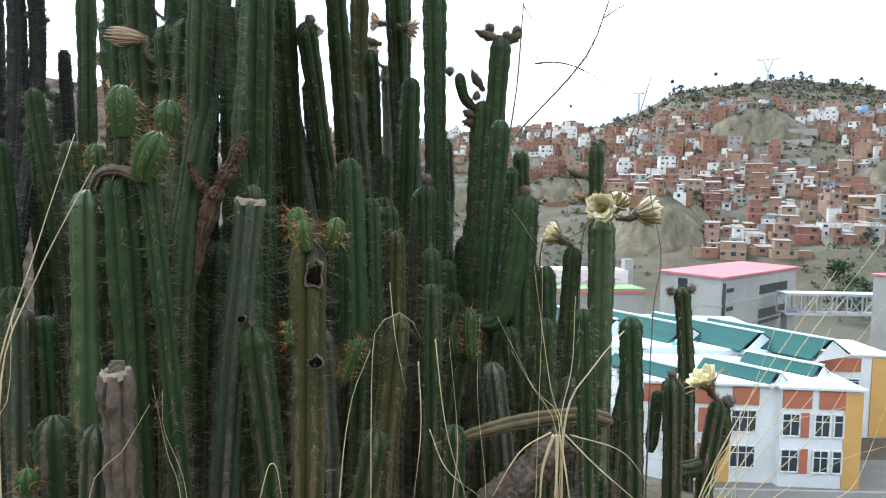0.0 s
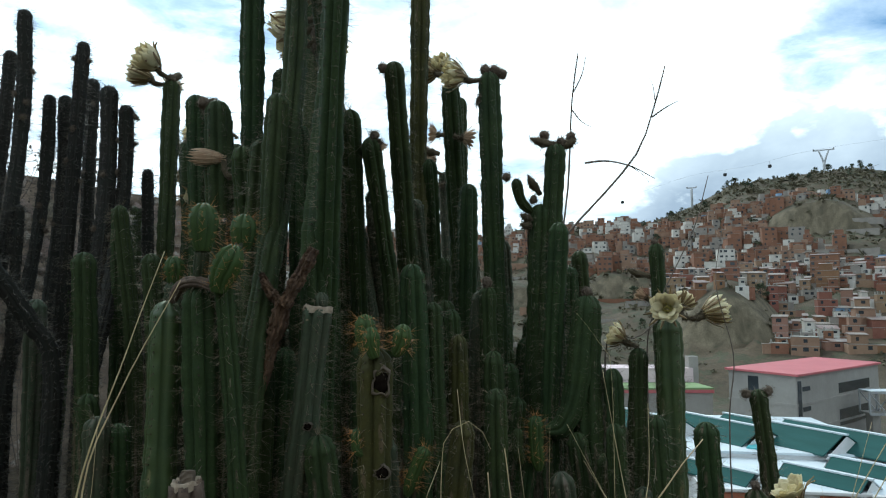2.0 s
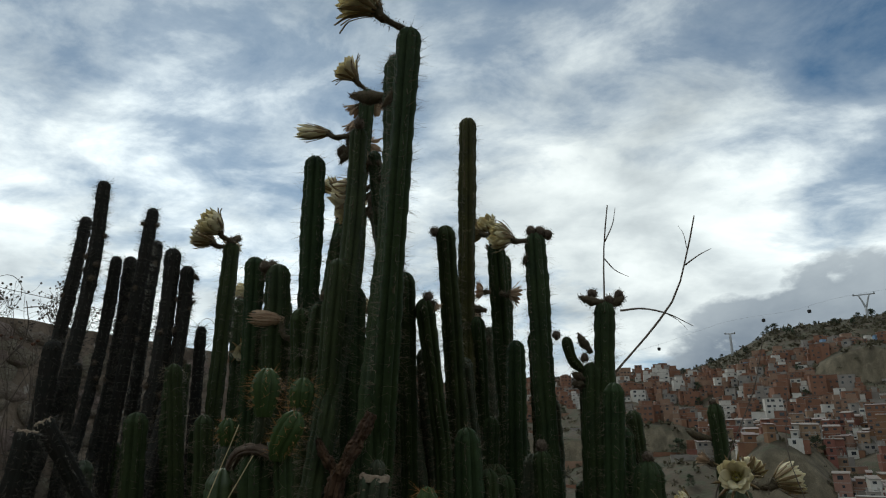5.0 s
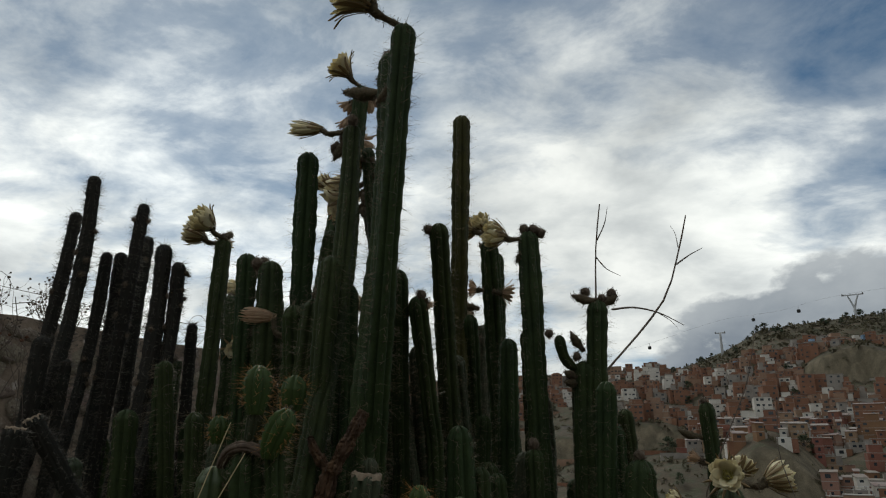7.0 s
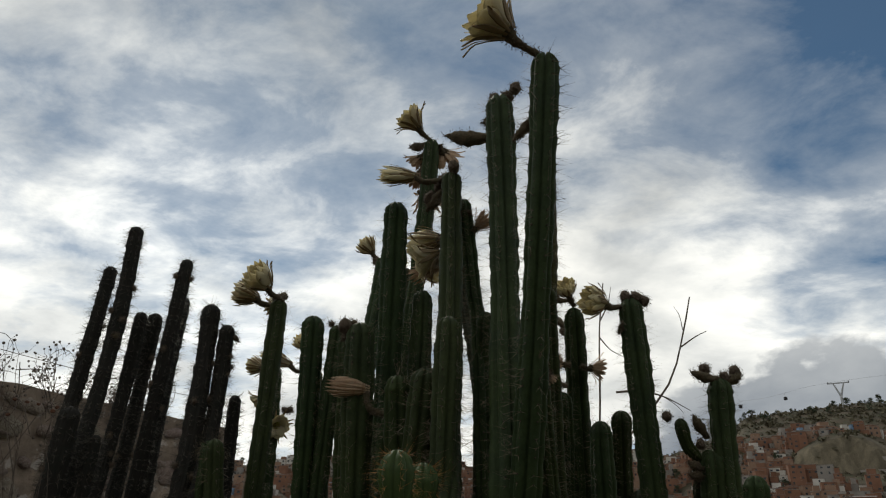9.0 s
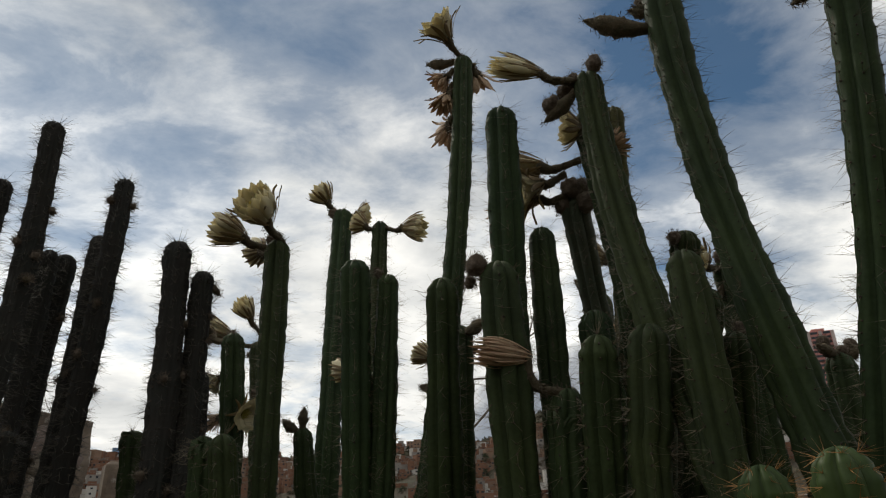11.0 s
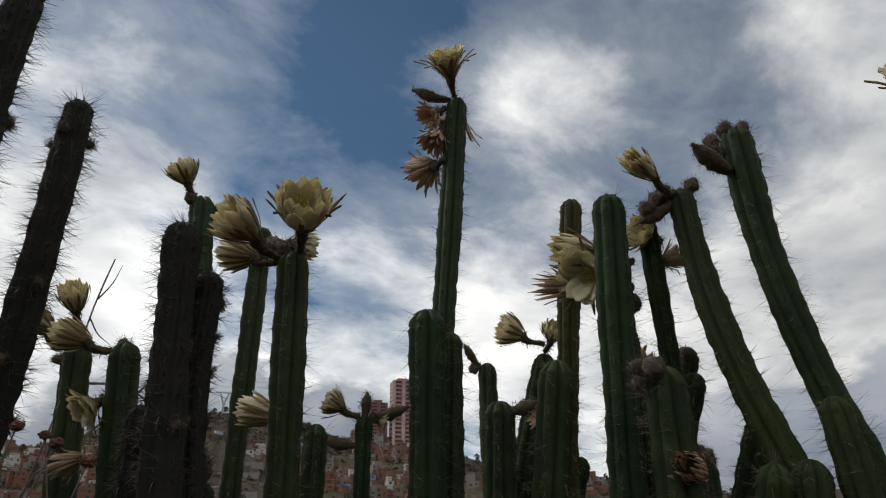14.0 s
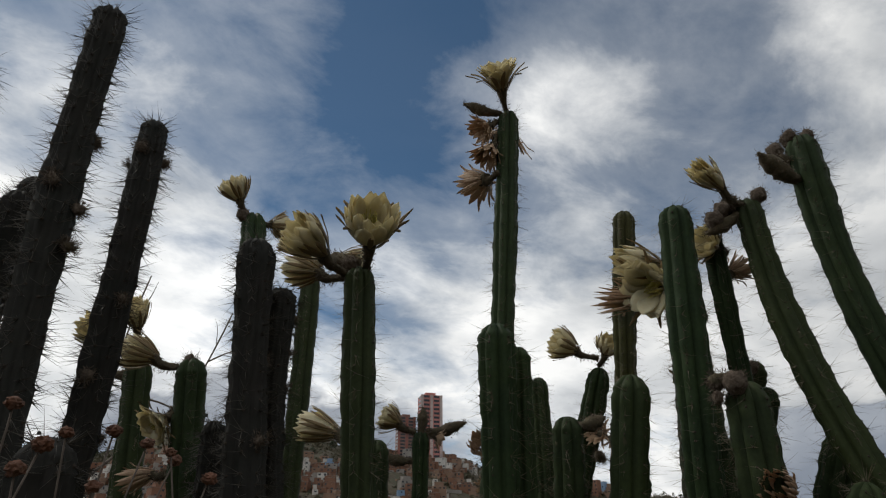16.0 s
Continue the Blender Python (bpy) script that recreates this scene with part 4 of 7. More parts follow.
columnar_cactus("n850", "green", (0.191, 3.250, 1.351), (0.184, 3.251, 0.789), 0.051)
columnar_cactus("n878", "green", (0.266, 3.302, 1.357), (0.266, 3.302, 0.780), 0.046)
columnar_cactus("n757", "green", (-0.080, 3.053, 1.562), (-0.075, 3.053, 1.256), 0.045)
columnar_cactus("n763", "green", (-0.052, 2.811, 1.277), (-0.048, 2.811, 1.074), 0.052)
columnar_cactus("s763", "green", (-0.041, 2.495, 1.156), (-0.035, 2.495, 0.351), 0.046)
columnar_cactus("n655", "green", (-0.298, 2.641, 1.485), (-0.283, 2.642, 0.998), 0.041)
columnar_cactus("n690", "green", (-0.245, 2.946, 1.455), (-0.228, 2.947, 1.156), 0.046)
columnar_cactus("s700", "olive", (-0.201, 2.750, 1.350), (-0.195, 2.751, 0.785), 0.043)
columnar_cactus("s618", "green", (-0.377, 2.567, 1.640), (-0.347, 2.571, 0.917), 0.058)
columnar_cactus("n700b", "olive", (-0.148, 2.220, 1.082), (-0.192, 2.217, 0.592), 0.045)
columnar_cactus("nest", "olive", (-0.386, 1.845, 1.350), (-0.382, 1.846, 0.630), 0.050)
columnar_cactus("s384", "green", (-0.897, 1.968, 1.548), (-0.846, 1.991, 0.955), 0.034)
columnar_cactus("n160", "lime", (-1.127, 2.052, 1.486), (-1.130, 2.051, 0.637), 0.055)
columnar_cactus("n215", "green", (-0.995, 2.002, 1.538), (-0.972, 2.014, 0.947), 0.056)
columnar_cactus("n440", "worn", (-0.644, 2.151, 1.459), (-0.717, 2.130, 0.615), 0.053, blunt=True)
columnar_cactus("n118", "worn", (-1.335, 2.492, 1.570), (-1.329, 2.495, 1.354), 0.037)
columnar_cactus("m150", "worn", (-1.405, 2.136, 1.090), (-1.408, 2.134, 0.482), 0.045)
columnar_cactus("l75", "green", (-1.366, 2.197, 1.056), (-1.358, 2.203, 0.774), 0.043)
columnar_cactus("l95", "green", (-1.158, 1.904, 0.806), (-1.154, 1.906, 0.588), 0.054)
columnar_cactus("l48", "worn", (-1.175, 1.801, 0.620), (-1.176, 1.801, 0.584), 0.032)
columnar_cactus("l205", "cut", (-0.889, 1.746, 0.981), (-0.880, 1.750, 0.646), 0.043, blunt=True)
columnar_cactus("e828", "green", (-1.351, 2.906, 2.414), (-1.343, 2.987, 1.952), 0.053)
columnar_cactus("p1035", "green", (-1.247, 2.646, 2.364), (-1.218, 2.676, 1.500), 0.057)
columnar_cactus("s963", "green", (-1.035, 2.860, 2.579), (-1.038, 2.861, 2.214), 0.047)
columnar_cactus("p1340", "green", (-0.956, 2.430, 2.130), (-0.976, 2.453, 1.903), 0.050)
columnar_cactus("e635b", "green", (-0.275, 4.107, 2.831), (-0.274, 4.105, 2.462), 0.052)
columnar_cactus("q905", "green", (-1.239, 3.221, 2.362), (-1.245, 3.229, 2.091), 0.052)
columnar_cactus("p625", "green", (-1.479, 3.892, 2.350), (-1.484, 3.893, 2.029), 0.047)
columnar_cactus("q655", "green", (-1.122, 4.068, 2.446), (-1.123, 4.069, 2.147), 0.038)
columnar_cactus("q350", "green", (-1.622, 4.875, 3.636), (-1.662, 4.542, 2.091), 0.066)
columnar_cactus("p595", "green", (-1.403, 4.594, 3.428), (-1.436, 4.557, 2.267), 0.050)
columnar_cactus("p100", "green", (-2.489, 4.106, 2.138), (-2.477, 4.108, 2.053), 0.057)
columnar_cactus("q135", "green", (-2.069, 4.817, 2.736), (-2.032, 4.806, 2.277), 0.059)
columnar_cactus("c432", "green", (-2.056, 3.260, 1.997), (-2.048, 3.259, 1.913), 0.043)
columnar_cactus("c540", "green", (-1.781, 4.105, 2.146), (-1.756, 4.106, 1.902), 0.045)
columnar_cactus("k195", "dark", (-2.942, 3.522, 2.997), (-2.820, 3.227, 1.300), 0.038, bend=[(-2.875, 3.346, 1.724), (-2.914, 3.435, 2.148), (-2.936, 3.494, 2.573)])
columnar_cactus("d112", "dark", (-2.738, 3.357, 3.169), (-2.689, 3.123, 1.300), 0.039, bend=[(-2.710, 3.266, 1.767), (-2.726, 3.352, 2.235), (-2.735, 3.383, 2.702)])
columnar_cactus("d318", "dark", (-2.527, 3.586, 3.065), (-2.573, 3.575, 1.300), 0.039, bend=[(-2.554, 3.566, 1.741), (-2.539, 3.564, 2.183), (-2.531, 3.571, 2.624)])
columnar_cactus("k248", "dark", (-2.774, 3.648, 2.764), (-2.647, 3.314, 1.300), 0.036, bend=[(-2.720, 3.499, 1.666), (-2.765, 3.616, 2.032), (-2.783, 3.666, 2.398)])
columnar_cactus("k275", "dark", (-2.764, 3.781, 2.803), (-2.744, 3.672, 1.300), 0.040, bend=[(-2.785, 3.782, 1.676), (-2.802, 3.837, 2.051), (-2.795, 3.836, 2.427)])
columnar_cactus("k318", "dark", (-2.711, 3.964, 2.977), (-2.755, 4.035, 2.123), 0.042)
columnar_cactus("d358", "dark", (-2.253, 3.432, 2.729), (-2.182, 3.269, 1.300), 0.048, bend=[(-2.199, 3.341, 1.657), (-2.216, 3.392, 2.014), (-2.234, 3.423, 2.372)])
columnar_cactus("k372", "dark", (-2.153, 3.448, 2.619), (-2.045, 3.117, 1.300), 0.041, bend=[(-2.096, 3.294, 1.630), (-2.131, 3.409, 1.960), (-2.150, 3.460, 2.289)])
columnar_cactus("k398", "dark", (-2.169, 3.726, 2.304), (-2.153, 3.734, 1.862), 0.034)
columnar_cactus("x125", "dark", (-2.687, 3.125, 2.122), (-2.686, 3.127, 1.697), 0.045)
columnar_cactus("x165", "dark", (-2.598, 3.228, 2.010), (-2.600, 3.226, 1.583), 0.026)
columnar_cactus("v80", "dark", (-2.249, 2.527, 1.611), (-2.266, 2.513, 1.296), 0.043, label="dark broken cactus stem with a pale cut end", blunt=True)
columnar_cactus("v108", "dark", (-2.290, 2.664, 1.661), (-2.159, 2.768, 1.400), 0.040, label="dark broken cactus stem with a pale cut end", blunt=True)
columnar_cactus("gap508", "green", (-0.921, 2.798, 2.285), (-0.906, 2.803, 1.701), 0.056)
columnar_cactus("z1085", "worn", (-0.870, 2.960, 2.760), (-0.730, 3.110, 1.850), 0.050)
columnar_cactus("w1175", "green", (-1.094, 2.627, 2.019), (-1.102, 2.634, 1.909), 0.046)
columnar_cactus("q785", "green", (-0.654, 2.625, 2.303), (-0.665, 2.839, 1.768), 0.045)
columnar_cactus("q896", "green", (-0.406, 3.479, 2.278), (-0.395, 3.748, 1.612), 0.045)
columnar_cactus("q998", "green", (-0.079, 3.800, 2.253), (-0.070, 4.052, 1.627), 0.052)
columnar_cactus("q1103", "worn", (0.163, 3.290, 1.976), (0.167, 3.434, 1.619), 0.045)
columnar_cactus("q872", "worn", (-0.474, 3.352, 2.034), (-0.444, 3.529, 1.601), 0.050)
columnar_cactus("q940", "green", (-0.231, 4.167, 1.967), (-0.200, 4.310, 1.621), 0.055)
columnar_cactus("q1030", "worn", (-0.000, 3.910, 1.868), (0.013, 4.010, 1.623), 0.048)
columnar_cactus("q752", "green", (-0.762, 2.770, 2.450), (-0.780, 3.037, 1.780), 0.045)
columnar_cactus("q815", "worn", (-0.618, 3.009, 2.033), (-0.607, 3.188, 1.591), 0.050)
columnar_cactus("w885", "worn", (-0.393, 4.391, 2.396), (-0.373, 4.411, 1.646), 0.044)
columnar_cactus("back0", "worn", (-2.100, 3.750, 1.150), (-2.160, 3.770, 0.575), 0.050)
columnar_cactus("back1", "green", (-1.910, 3.890, 1.383), (-1.910, 3.910, 0.692), 0.050)
columnar_cactus("back2", "green", (-1.810, 4.030, 1.208), (-1.750, 4.050, 0.604), 0.050)
columnar_cactus("back3", "worn", (-1.710, 3.820, 1.442), (-1.740, 3.840, 0.721), 0.050)
columnar_cactus("back4", "green", (-1.520, 3.960, 1.267), (-1.490, 3.980, 0.633), 0.050)
columnar_cactus("back5", "green", (-1.420, 3.750, 1.500), (-1.480, 3.770, 0.750), 0.050)
columnar_cactus("back6", "worn", (-1.320, 3.890, 1.325), (-1.320, 3.910, 0.662), 0.050)
columnar_cactus("back7", "green", (-1.130, 4.030, 1.150), (-1.070, 4.050, 0.575), 0.050)
columnar_cactus("back8", "green", (-1.030, 3.820, 1.383), (-1.060, 3.840, 0.692), 0.050)
columnar_cactus("back9", "worn", (-0.930, 3.960, 1.208), (-0.900, 3.980, 0.604), 0.050)
columnar_cactus("back10", "green", (-0.740, 3.750, 1.442), (-0.800, 3.770, 0.721), 0.050)
columnar_cactus("back11", "green", (-0.640, 3.890, 1.267), (-0.640, 3.910, 0.633), 0.050)
columnar_cactus("back12", "worn", (-0.540, 4.030, 1.500), (-0.480, 4.050, 0.750), 0.050)
columnar_cactus("back13", "green", (-0.350, 3.820, 1.325), (-0.380, 3.840, 0.662), 0.050)
columnar_cactus("back14", "green", (-0.250, 3.960, 1.150), (-0.220, 3.980, 0.575), 0.050)
columnar_cactus("back15", "worn", (-0.150, 3.750, 1.383), (-0.210, 3.770, 0.692), 0.050)
columnar_cactus("back16", "green", (0.040, 3.890, 1.208), (0.040, 3.910, 0.604), 0.050)
columnar_cactus("back17", "green", (0.140, 4.030, 0.750), (0.200, 4.050, 0.375), 0.050)
columnar_cactus("back18", "worn", (0.240, 3.820, 0.750), (0.210, 3.840, 0.375), 0.050)
columnar_cactus("back19", "green", (0.430, 3.960, 0.750), (0.460, 3.980, 0.375), 0.050)
columnar_cactus("back20", "green", (0.530, 3.750, 0.750), (0.470, 3.770, 0.375), 0.050)
columnar_cactus("back21", "worn", (0.630, 3.890, 0.750), (0.630, 3.910, 0.375), 0.050)
columnar_cactus("back22", "green", (-1.500, 2.750, 0.750), (-1.440, 2.770, 0.375), 0.047)
columnar_cactus("back23", "green", (-1.380, 3.050, 1.050), (-1.410, 3.070, 0.525), 0.047)
columnar_cactus("back24", "worn", (-1.260, 2.950, 0.990), (-1.230, 2.970, 0.495), 0.047)
columnar_cactus("back25", "green", (-1.140, 2.850, 0.930), (-1.200, 2.870, 0.465), 0.047)
columnar_cactus("back26", "green", (-1.020, 2.750, 0.870), (-1.020, 2.770, 0.435), 0.047)
columnar_cactus("back27", "worn", (-0.900, 3.050, 0.810), (-0.840, 3.070, 0.405), 0.047)
columnar_cactus("back28", "green", (-0.780, 2.950, 0.750), (-0.810, 2.970, 0.375), 0.047)
columnar_cactus("back29", "green", (-0.660, 2.850, 1.050), (-0.630, 2.870, 0.525), 0.047)
columnar_cactus("back30", "worn", (-0.540, 2.750, 0.990), (-0.600, 2.770, 0.495), 0.047)
columnar_cactus("back31", "green", (-0.420, 3.050, 0.930), (-0.420, 3.070, 0.465), 0.047)
columnar_cactus("back32", "green", (-0.300, 2.950, 0.870), (-0.240, 2.970, 0.435), 0.047)
columnar_cactus("back33", "worn", (-0.180, 2.850, 0.810), (-0.210, 2.870, 0.405), 0.047)
columnar_cactus("back34", "green", (-0.060, 2.750, 0.750), (-0.030, 2.770, 0.375), 0.047)
columnar_cactus("back35", "green", (0.060, 3.050, 1.050), (0.000, 3.070, 0.525), 0.047)
columnar_cactus("back36", "worn", (0.180, 2.950, 0.990), (0.180, 2.970, 0.495), 0.047)
columnar_cactus("back37", "green", (0.300, 2.850, 0.930), (0.360, 2.870, 0.465), 0.047)
columnar_cactus("back38", "green", (0.420, 2.750, 0.870), (0.390, 2.770, 0.435), 0.047)
columnar_cactus("back39", "worn", (0.720, 3.600, 1.000), (0.750, 3.620, 0.500), 0.050)
columnar_cactus("back40", "green", (0.620, 3.450, 0.850), (0.560, 3.470, 0.425), 0.050)
columnar_cactus("back41", "green", (0.800, 3.400, 0.800), (0.800, 3.420, 0.400), 0.045)
columnar_cactus("back42", "worn", (0.500, 3.500, 1.150), (0.560, 3.520, 0.575), 0.050)
columnar_cactus("back43", "green", (-0.950, 3.300, 1.550), (-0.980, 3.320, 0.775), 0.050)
columnar_cactus("back44", "green", (-0.750, 3.000, 1.450), (-0.720, 3.020, 0.725), 0.050)
columnar_cactus("back45", "worn", (-0.500, 3.350, 1.600), (-0.560, 3.370, 0.800), 0.050)
columnar_cactus("back46", "green", (-0.620, 2.750, 1.300), (-0.620, 2.770, 0.650), 0.045)
columnar_cactus("back47", "green", (-0.300, 3.250, 1.500), (-0.240, 3.270, 0.750), 0.050)
columnar_cactus("back48", "worn", (-0.120, 3.400, 1.550), (-0.150, 3.420, 0.775), 0.050)
columnar_cactus("back49", "green", (0.020, 3.100, 1.200), (0.050, 3.120, 0.600), 0.045)
columnar_cactus("back50", "green", (0.120, 3.500, 1.300), (0.060, 3.520, 0.650), 0.050)
columnar_cactus("back51", "worn", (-1.150, 3.000, 1.500), (-1.150, 3.020, 0.750), 0.050)
columnar_cactus("back52", "green", (-1.350, 3.400, 1.600), (-1.290, 3.420, 0.800), 0.050)
columnar_cactus("back53", "green", (0.300, 3.300, 1.000), (0.270, 3.320, 0.500), 0.045)
columnar_cactus("back54", "worn", (-0.450, 2.350, 1.000), (-0.420, 2.370, 0.500), 0.050)
columnar_cactus("back55", "green", (-0.200, 2.000, 0.750), (-0.260, 2.020, 0.375), 0.045)
columnar_cactus("back56", "green", (0.050, 2.200, 0.700), (0.050, 2.220, 0.350), 0.045)
columnar_cactus("back57", "worn", (0.200, 2.500, 0.850), (0.260, 2.520, 0.425), 0.045)
columnar_cactus("back58", "green", (-0.900, 2.600, 1.300), (-0.930, 2.620, 0.650), 0.050)
columnar_cactus("back59", "green", (-1.600, 2.900, 1.300), (-1.570, 2.920, 0.650), 0.050)
columnar_cactus("back60", "worn", (0.550, 2.700, 0.750), (0.490, 2.720, 0.375), 0.040)
columnar_cactus("back61", "green", (0.660, 3.200, 0.900), (0.660, 3.220, 0.450), 0.045)
columnar_cactus("back62", "green", (-0.620, 2.100, 1.050), (-0.560, 2.120, 0.525), 0.050)
columnar_cactus("back63", "worn", (-1.000, 1.850, 0.800), (-1.030, 1.870, 0.400), 0.045)
columnar_cactus("back64", "green", (-1.750, 2.600, 1.100), (-1.720, 2.620, 0.550), 0.050)
columnar_cactus("back65", "green", (0.900, 3.000, 0.700), (0.840, 3.020, 0.350), 0.045)
columnar_cactus("back66", "worn", (-2.300, 3.000, 1.500), (-2.300, 3.020, 0.750), 0.050)
columnar_cactus("back67", "green", (-2.000, 3.500, 1.700), (-1.940, 3.520, 0.850), 0.050)
columnar_cactus("back68", "green", (-0.350, 3.700, 1.750), (-0.380, 3.720, 0.875), 0.050)
columnar_cactus("back69", "worn", (0.150, 3.000, 0.950), (0.180, 3.020, 0.475), 0.050)
columnar_cactus("back70", "green", (-2.550, 3.600, 1.600), (-2.610, 3.620, 0.800), 0.050)
columnar_cactus("back71", "green", (-1.900, 4.100, 1.700), (-1.900, 4.120, 0.850), 0.050)
columnar_cactus("back72", "worn", (-1.600, 4.200, 1.750), (-1.540, 4.220, 0.875), 0.050)
columnar_cactus("back73", "green", (-1.300, 4.000, 1.650), (-1.330, 4.020, 0.825), 0.050)
columnar_cactus("back74", "green", (-1.050, 4.200, 1.800), (-1.020, 4.220, 0.900), 0.050)
columnar_cactus("back75", "worn", (-0.850, 3.900, 1.600), (-0.910, 3.920, 0.800), 0.050)
columnar_cactus("back76", "green", (-0.620, 4.200, 1.750), (-0.620, 4.220, 0.875), 0.050)
columnar_cactus("back77", "green", (-0.420, 4.000, 1.650), (-0.360, 4.020, 0.825), 0.050)
columnar_cactus("back78", "worn", (-0.200, 4.250, 1.750), (-0.230, 4.270, 0.875), 0.050)
columnar_cactus("back79", "green", (0.000, 4.000, 1.500), (0.030, 4.020, 0.750), 0.050)
columnar_cactus("back80", "green", (0.180, 4.200, 1.400), (0.120, 4.220, 0.700), 0.050)
columnar_cactus("back81", "worn", (0.360, 3.950, 1.200), (0.360, 3.970, 0.600), 0.045)
columnar_cactus("back82", "green", (0.550, 3.800, 1.050), (0.610, 3.820, 0.525), 0.045)
columnar_cactus("back83", "green", (-0.520, 3.000, 1.200), (-0.550, 3.020, 0.600), 0.050)
columnar_cactus("back84", "worn", (-0.300, 2.850, 1.050), (-0.270, 2.870, 0.525), 0.050)
columnar_cactus("back85", "green", (0.100, 2.750, 0.900), (0.040, 2.770, 0.450), 0.045)
columnar_cactus("back86", "green", (-0.750, 2.400, 1.000), (-0.750, 2.420, 0.500), 0.050)
columnar_cactus("back87", "worn", (-1.250, 2.300, 1.000), (-1.190, 2.320, 0.500), 0.050)
columnar_cactus("back88", "green", (-0.100, 1.750, 0.500), (-0.130, 1.770, 0.250), 0.045)
columnar_cactus("back89", "green", (-0.500, 1.700, 0.550), (-0.470, 1.720, 0.275), 0.045)
columnar_cactus("back90", "worn", (0.350, 2.200, 0.600), (0.290, 2.220, 0.300), 0.040)
columnar_cactus("back91", "green", (0.600, 2.300, 0.500), (0.600, 2.320, 0.250), 0.040)
limb("cand", [(0.143, 3.253, 1.943), (0.089, 3.228, 1.997), (0.060, 3.191, 2.105)], 0.034, "green")
limb("fl_low", [(1.099, 2.970, 0.233), (1.244, 2.972, 0.271), (1.321, 2.981, 0.410), (1.310, 2.992, 0.580)], 0.045, "green")
limb("s930", [(0.174, 2.871, 0.930), (0.249, 2.872, 0.957), (0.309, 2.883, 1.122), (0.360, 2.908, 1.515)], 0.056, "green")
limb("n215", [(-0.990, 2.000, 1.520), (-0.972, 1.960, 1.580), (-0.957, 1.938, 1.660)], 0.026, "worn")
limb("n215", [(-0.985, 2.005, 1.515), (-0.945, 2.100, 1.590), (-0.923, 2.172, 1.690)], 0.024, "worn")
limb("n215", [(-1.110, 2.050, 1.480), (-1.050, 1.990, 1.535), (-0.975, 1.955, 1.545), (-0.905, 1.940, 1.520)], 0.020, "cut")
limb("n215", [(-0.956, 1.934, 1.638), (-0.959, 1.938, 1.695), (-0.961, 1.944, 1.795)], 0.057, "young")
limb("n215", [(-0.922, 2.174, 1.657), (-0.923, 2.178, 1.719), (-0.923, 2.182, 1.792)], 0.051, "young")
limb("s384", [(-0.904, 1.939, 1.509), (-0.892, 1.942, 1.564), (-0.850, 1.948, 1.659)], 0.056, "young")
limb("n118", [(-1.335, 2.492, 1.557), (-1.336, 2.495, 1.603), (-1.342, 2.499, 1.670)], 0.050, "young")
limb("l48", [(-1.176, 1.801, 0.600), (-1.176, 1.803, 0.633), (-1.177, 1.806, 0.684)], 0.037, "young")
limb("n440", [(-0.636, 2.170, 1.460), (-0.638, 2.172, 1.488), (-0.641, 2.174, 1.516)], 0.044, "worn")
limb("nest", [(-0.415, 1.865, 1.333), (-0.420, 1.868, 1.373), (-0.423, 1.872, 1.445)], 0.036, "young")
limb("nest", [(-0.375, 1.795, 1.322), (-0.385, 1.797, 1.353), (-0.391, 1.801, 1.411)], 0.031, "young")
limb("nest", [(-0.326, 1.825, 1.329), (-0.307, 1.827, 1.361), (-0.300, 1.831, 1.418)], 0.032, "young")
limb("nest", [(-0.402, 1.816, 1.054), (-0.427, 1.817, 1.070), (-0.429, 1.821, 1.126)], 0.019, "young")
limb("n700b", [(-0.343, 2.219, 0.830), (-0.306, 2.225, 0.929), (-0.277, 2.229, 0.989)], 0.030, "young")
limb("n1190", [(0.996, 2.990, 0.318), (1.019, 3.002, 0.505), (1.030, 3.009, 0.612)], 0.035, "green")
limb("s763", [(0.131, 2.693, 0.805), (0.122, 2.699, 0.900), (0.119, 2.707, 1.024)], 0.036, "young")
limb("s763", [(0.059, 2.693, 0.828), (0.046, 2.698, 0.899), (0.051, 2.702, 0.971)], 0.029, "green")

flower("topst", (-1.106, 3.509, 3.792), (-1.260, 3.422, 3.935), 0.195, "open")
flower("topst", (-1.133, 3.527, 3.788), (-1.261, 3.632, 3.837), 0.072, "bud")
flower("topst", (-1.053, 3.512, 3.754), (-1.030, 3.600, 3.700), 0.206, "faded")
flower("topst", (-1.151, 3.543, 3.736), (-1.230, 3.581, 3.662), 0.136, "faded")
flower("topst", (-1.155, 3.542, 3.650), (-1.206, 3.562, 3.507), 0.133, "faded")
flower("topst", (-1.169, 3.534, 3.454), (-1.130, 3.720, 3.480), 0.170, "faded")
flower("fl_lst", (-1.880, 3.450, 2.761), (-2.000, 3.260, 2.860), 0.160, "full")
flower("fl_lst", (-1.922, 3.489, 2.745), (-2.150, 3.450, 2.815), 0.134, "half")
flower("fl_lst", (-1.925, 3.492, 2.736), (-2.007, 3.694, 2.807), 0.109, "half")
flower("fl_lst", (-1.902, 3.471, 2.784), (-1.915, 3.600, 2.852), 0.048, "bud")
flower("q350", (-1.654, 4.876, 3.610), (-1.798, 4.832, 3.768), 0.161, "half")
flower("q350", (-1.593, 4.860, 3.597), (-1.449, 4.832, 3.600), 0.146, "half")
flower("p595", (-1.376, 4.582, 3.385), (-1.144, 4.497, 3.352), 0.163, "half")
flower("p595", (-1.427, 4.603, 3.376), (-1.568, 4.633, 3.439), 0.138, "half")
flower("k705", (-0.900, 2.960, 2.840), (-1.100, 2.965, 2.750), 0.197, "wide")
flower("k705", (-0.857, 2.897, 2.868), (-1.118, 3.042, 2.877), 0.132, "half")
flower("k705", (-0.856, 2.913, 2.773), (-1.127, 3.132, 2.760), 0.088, "faded")
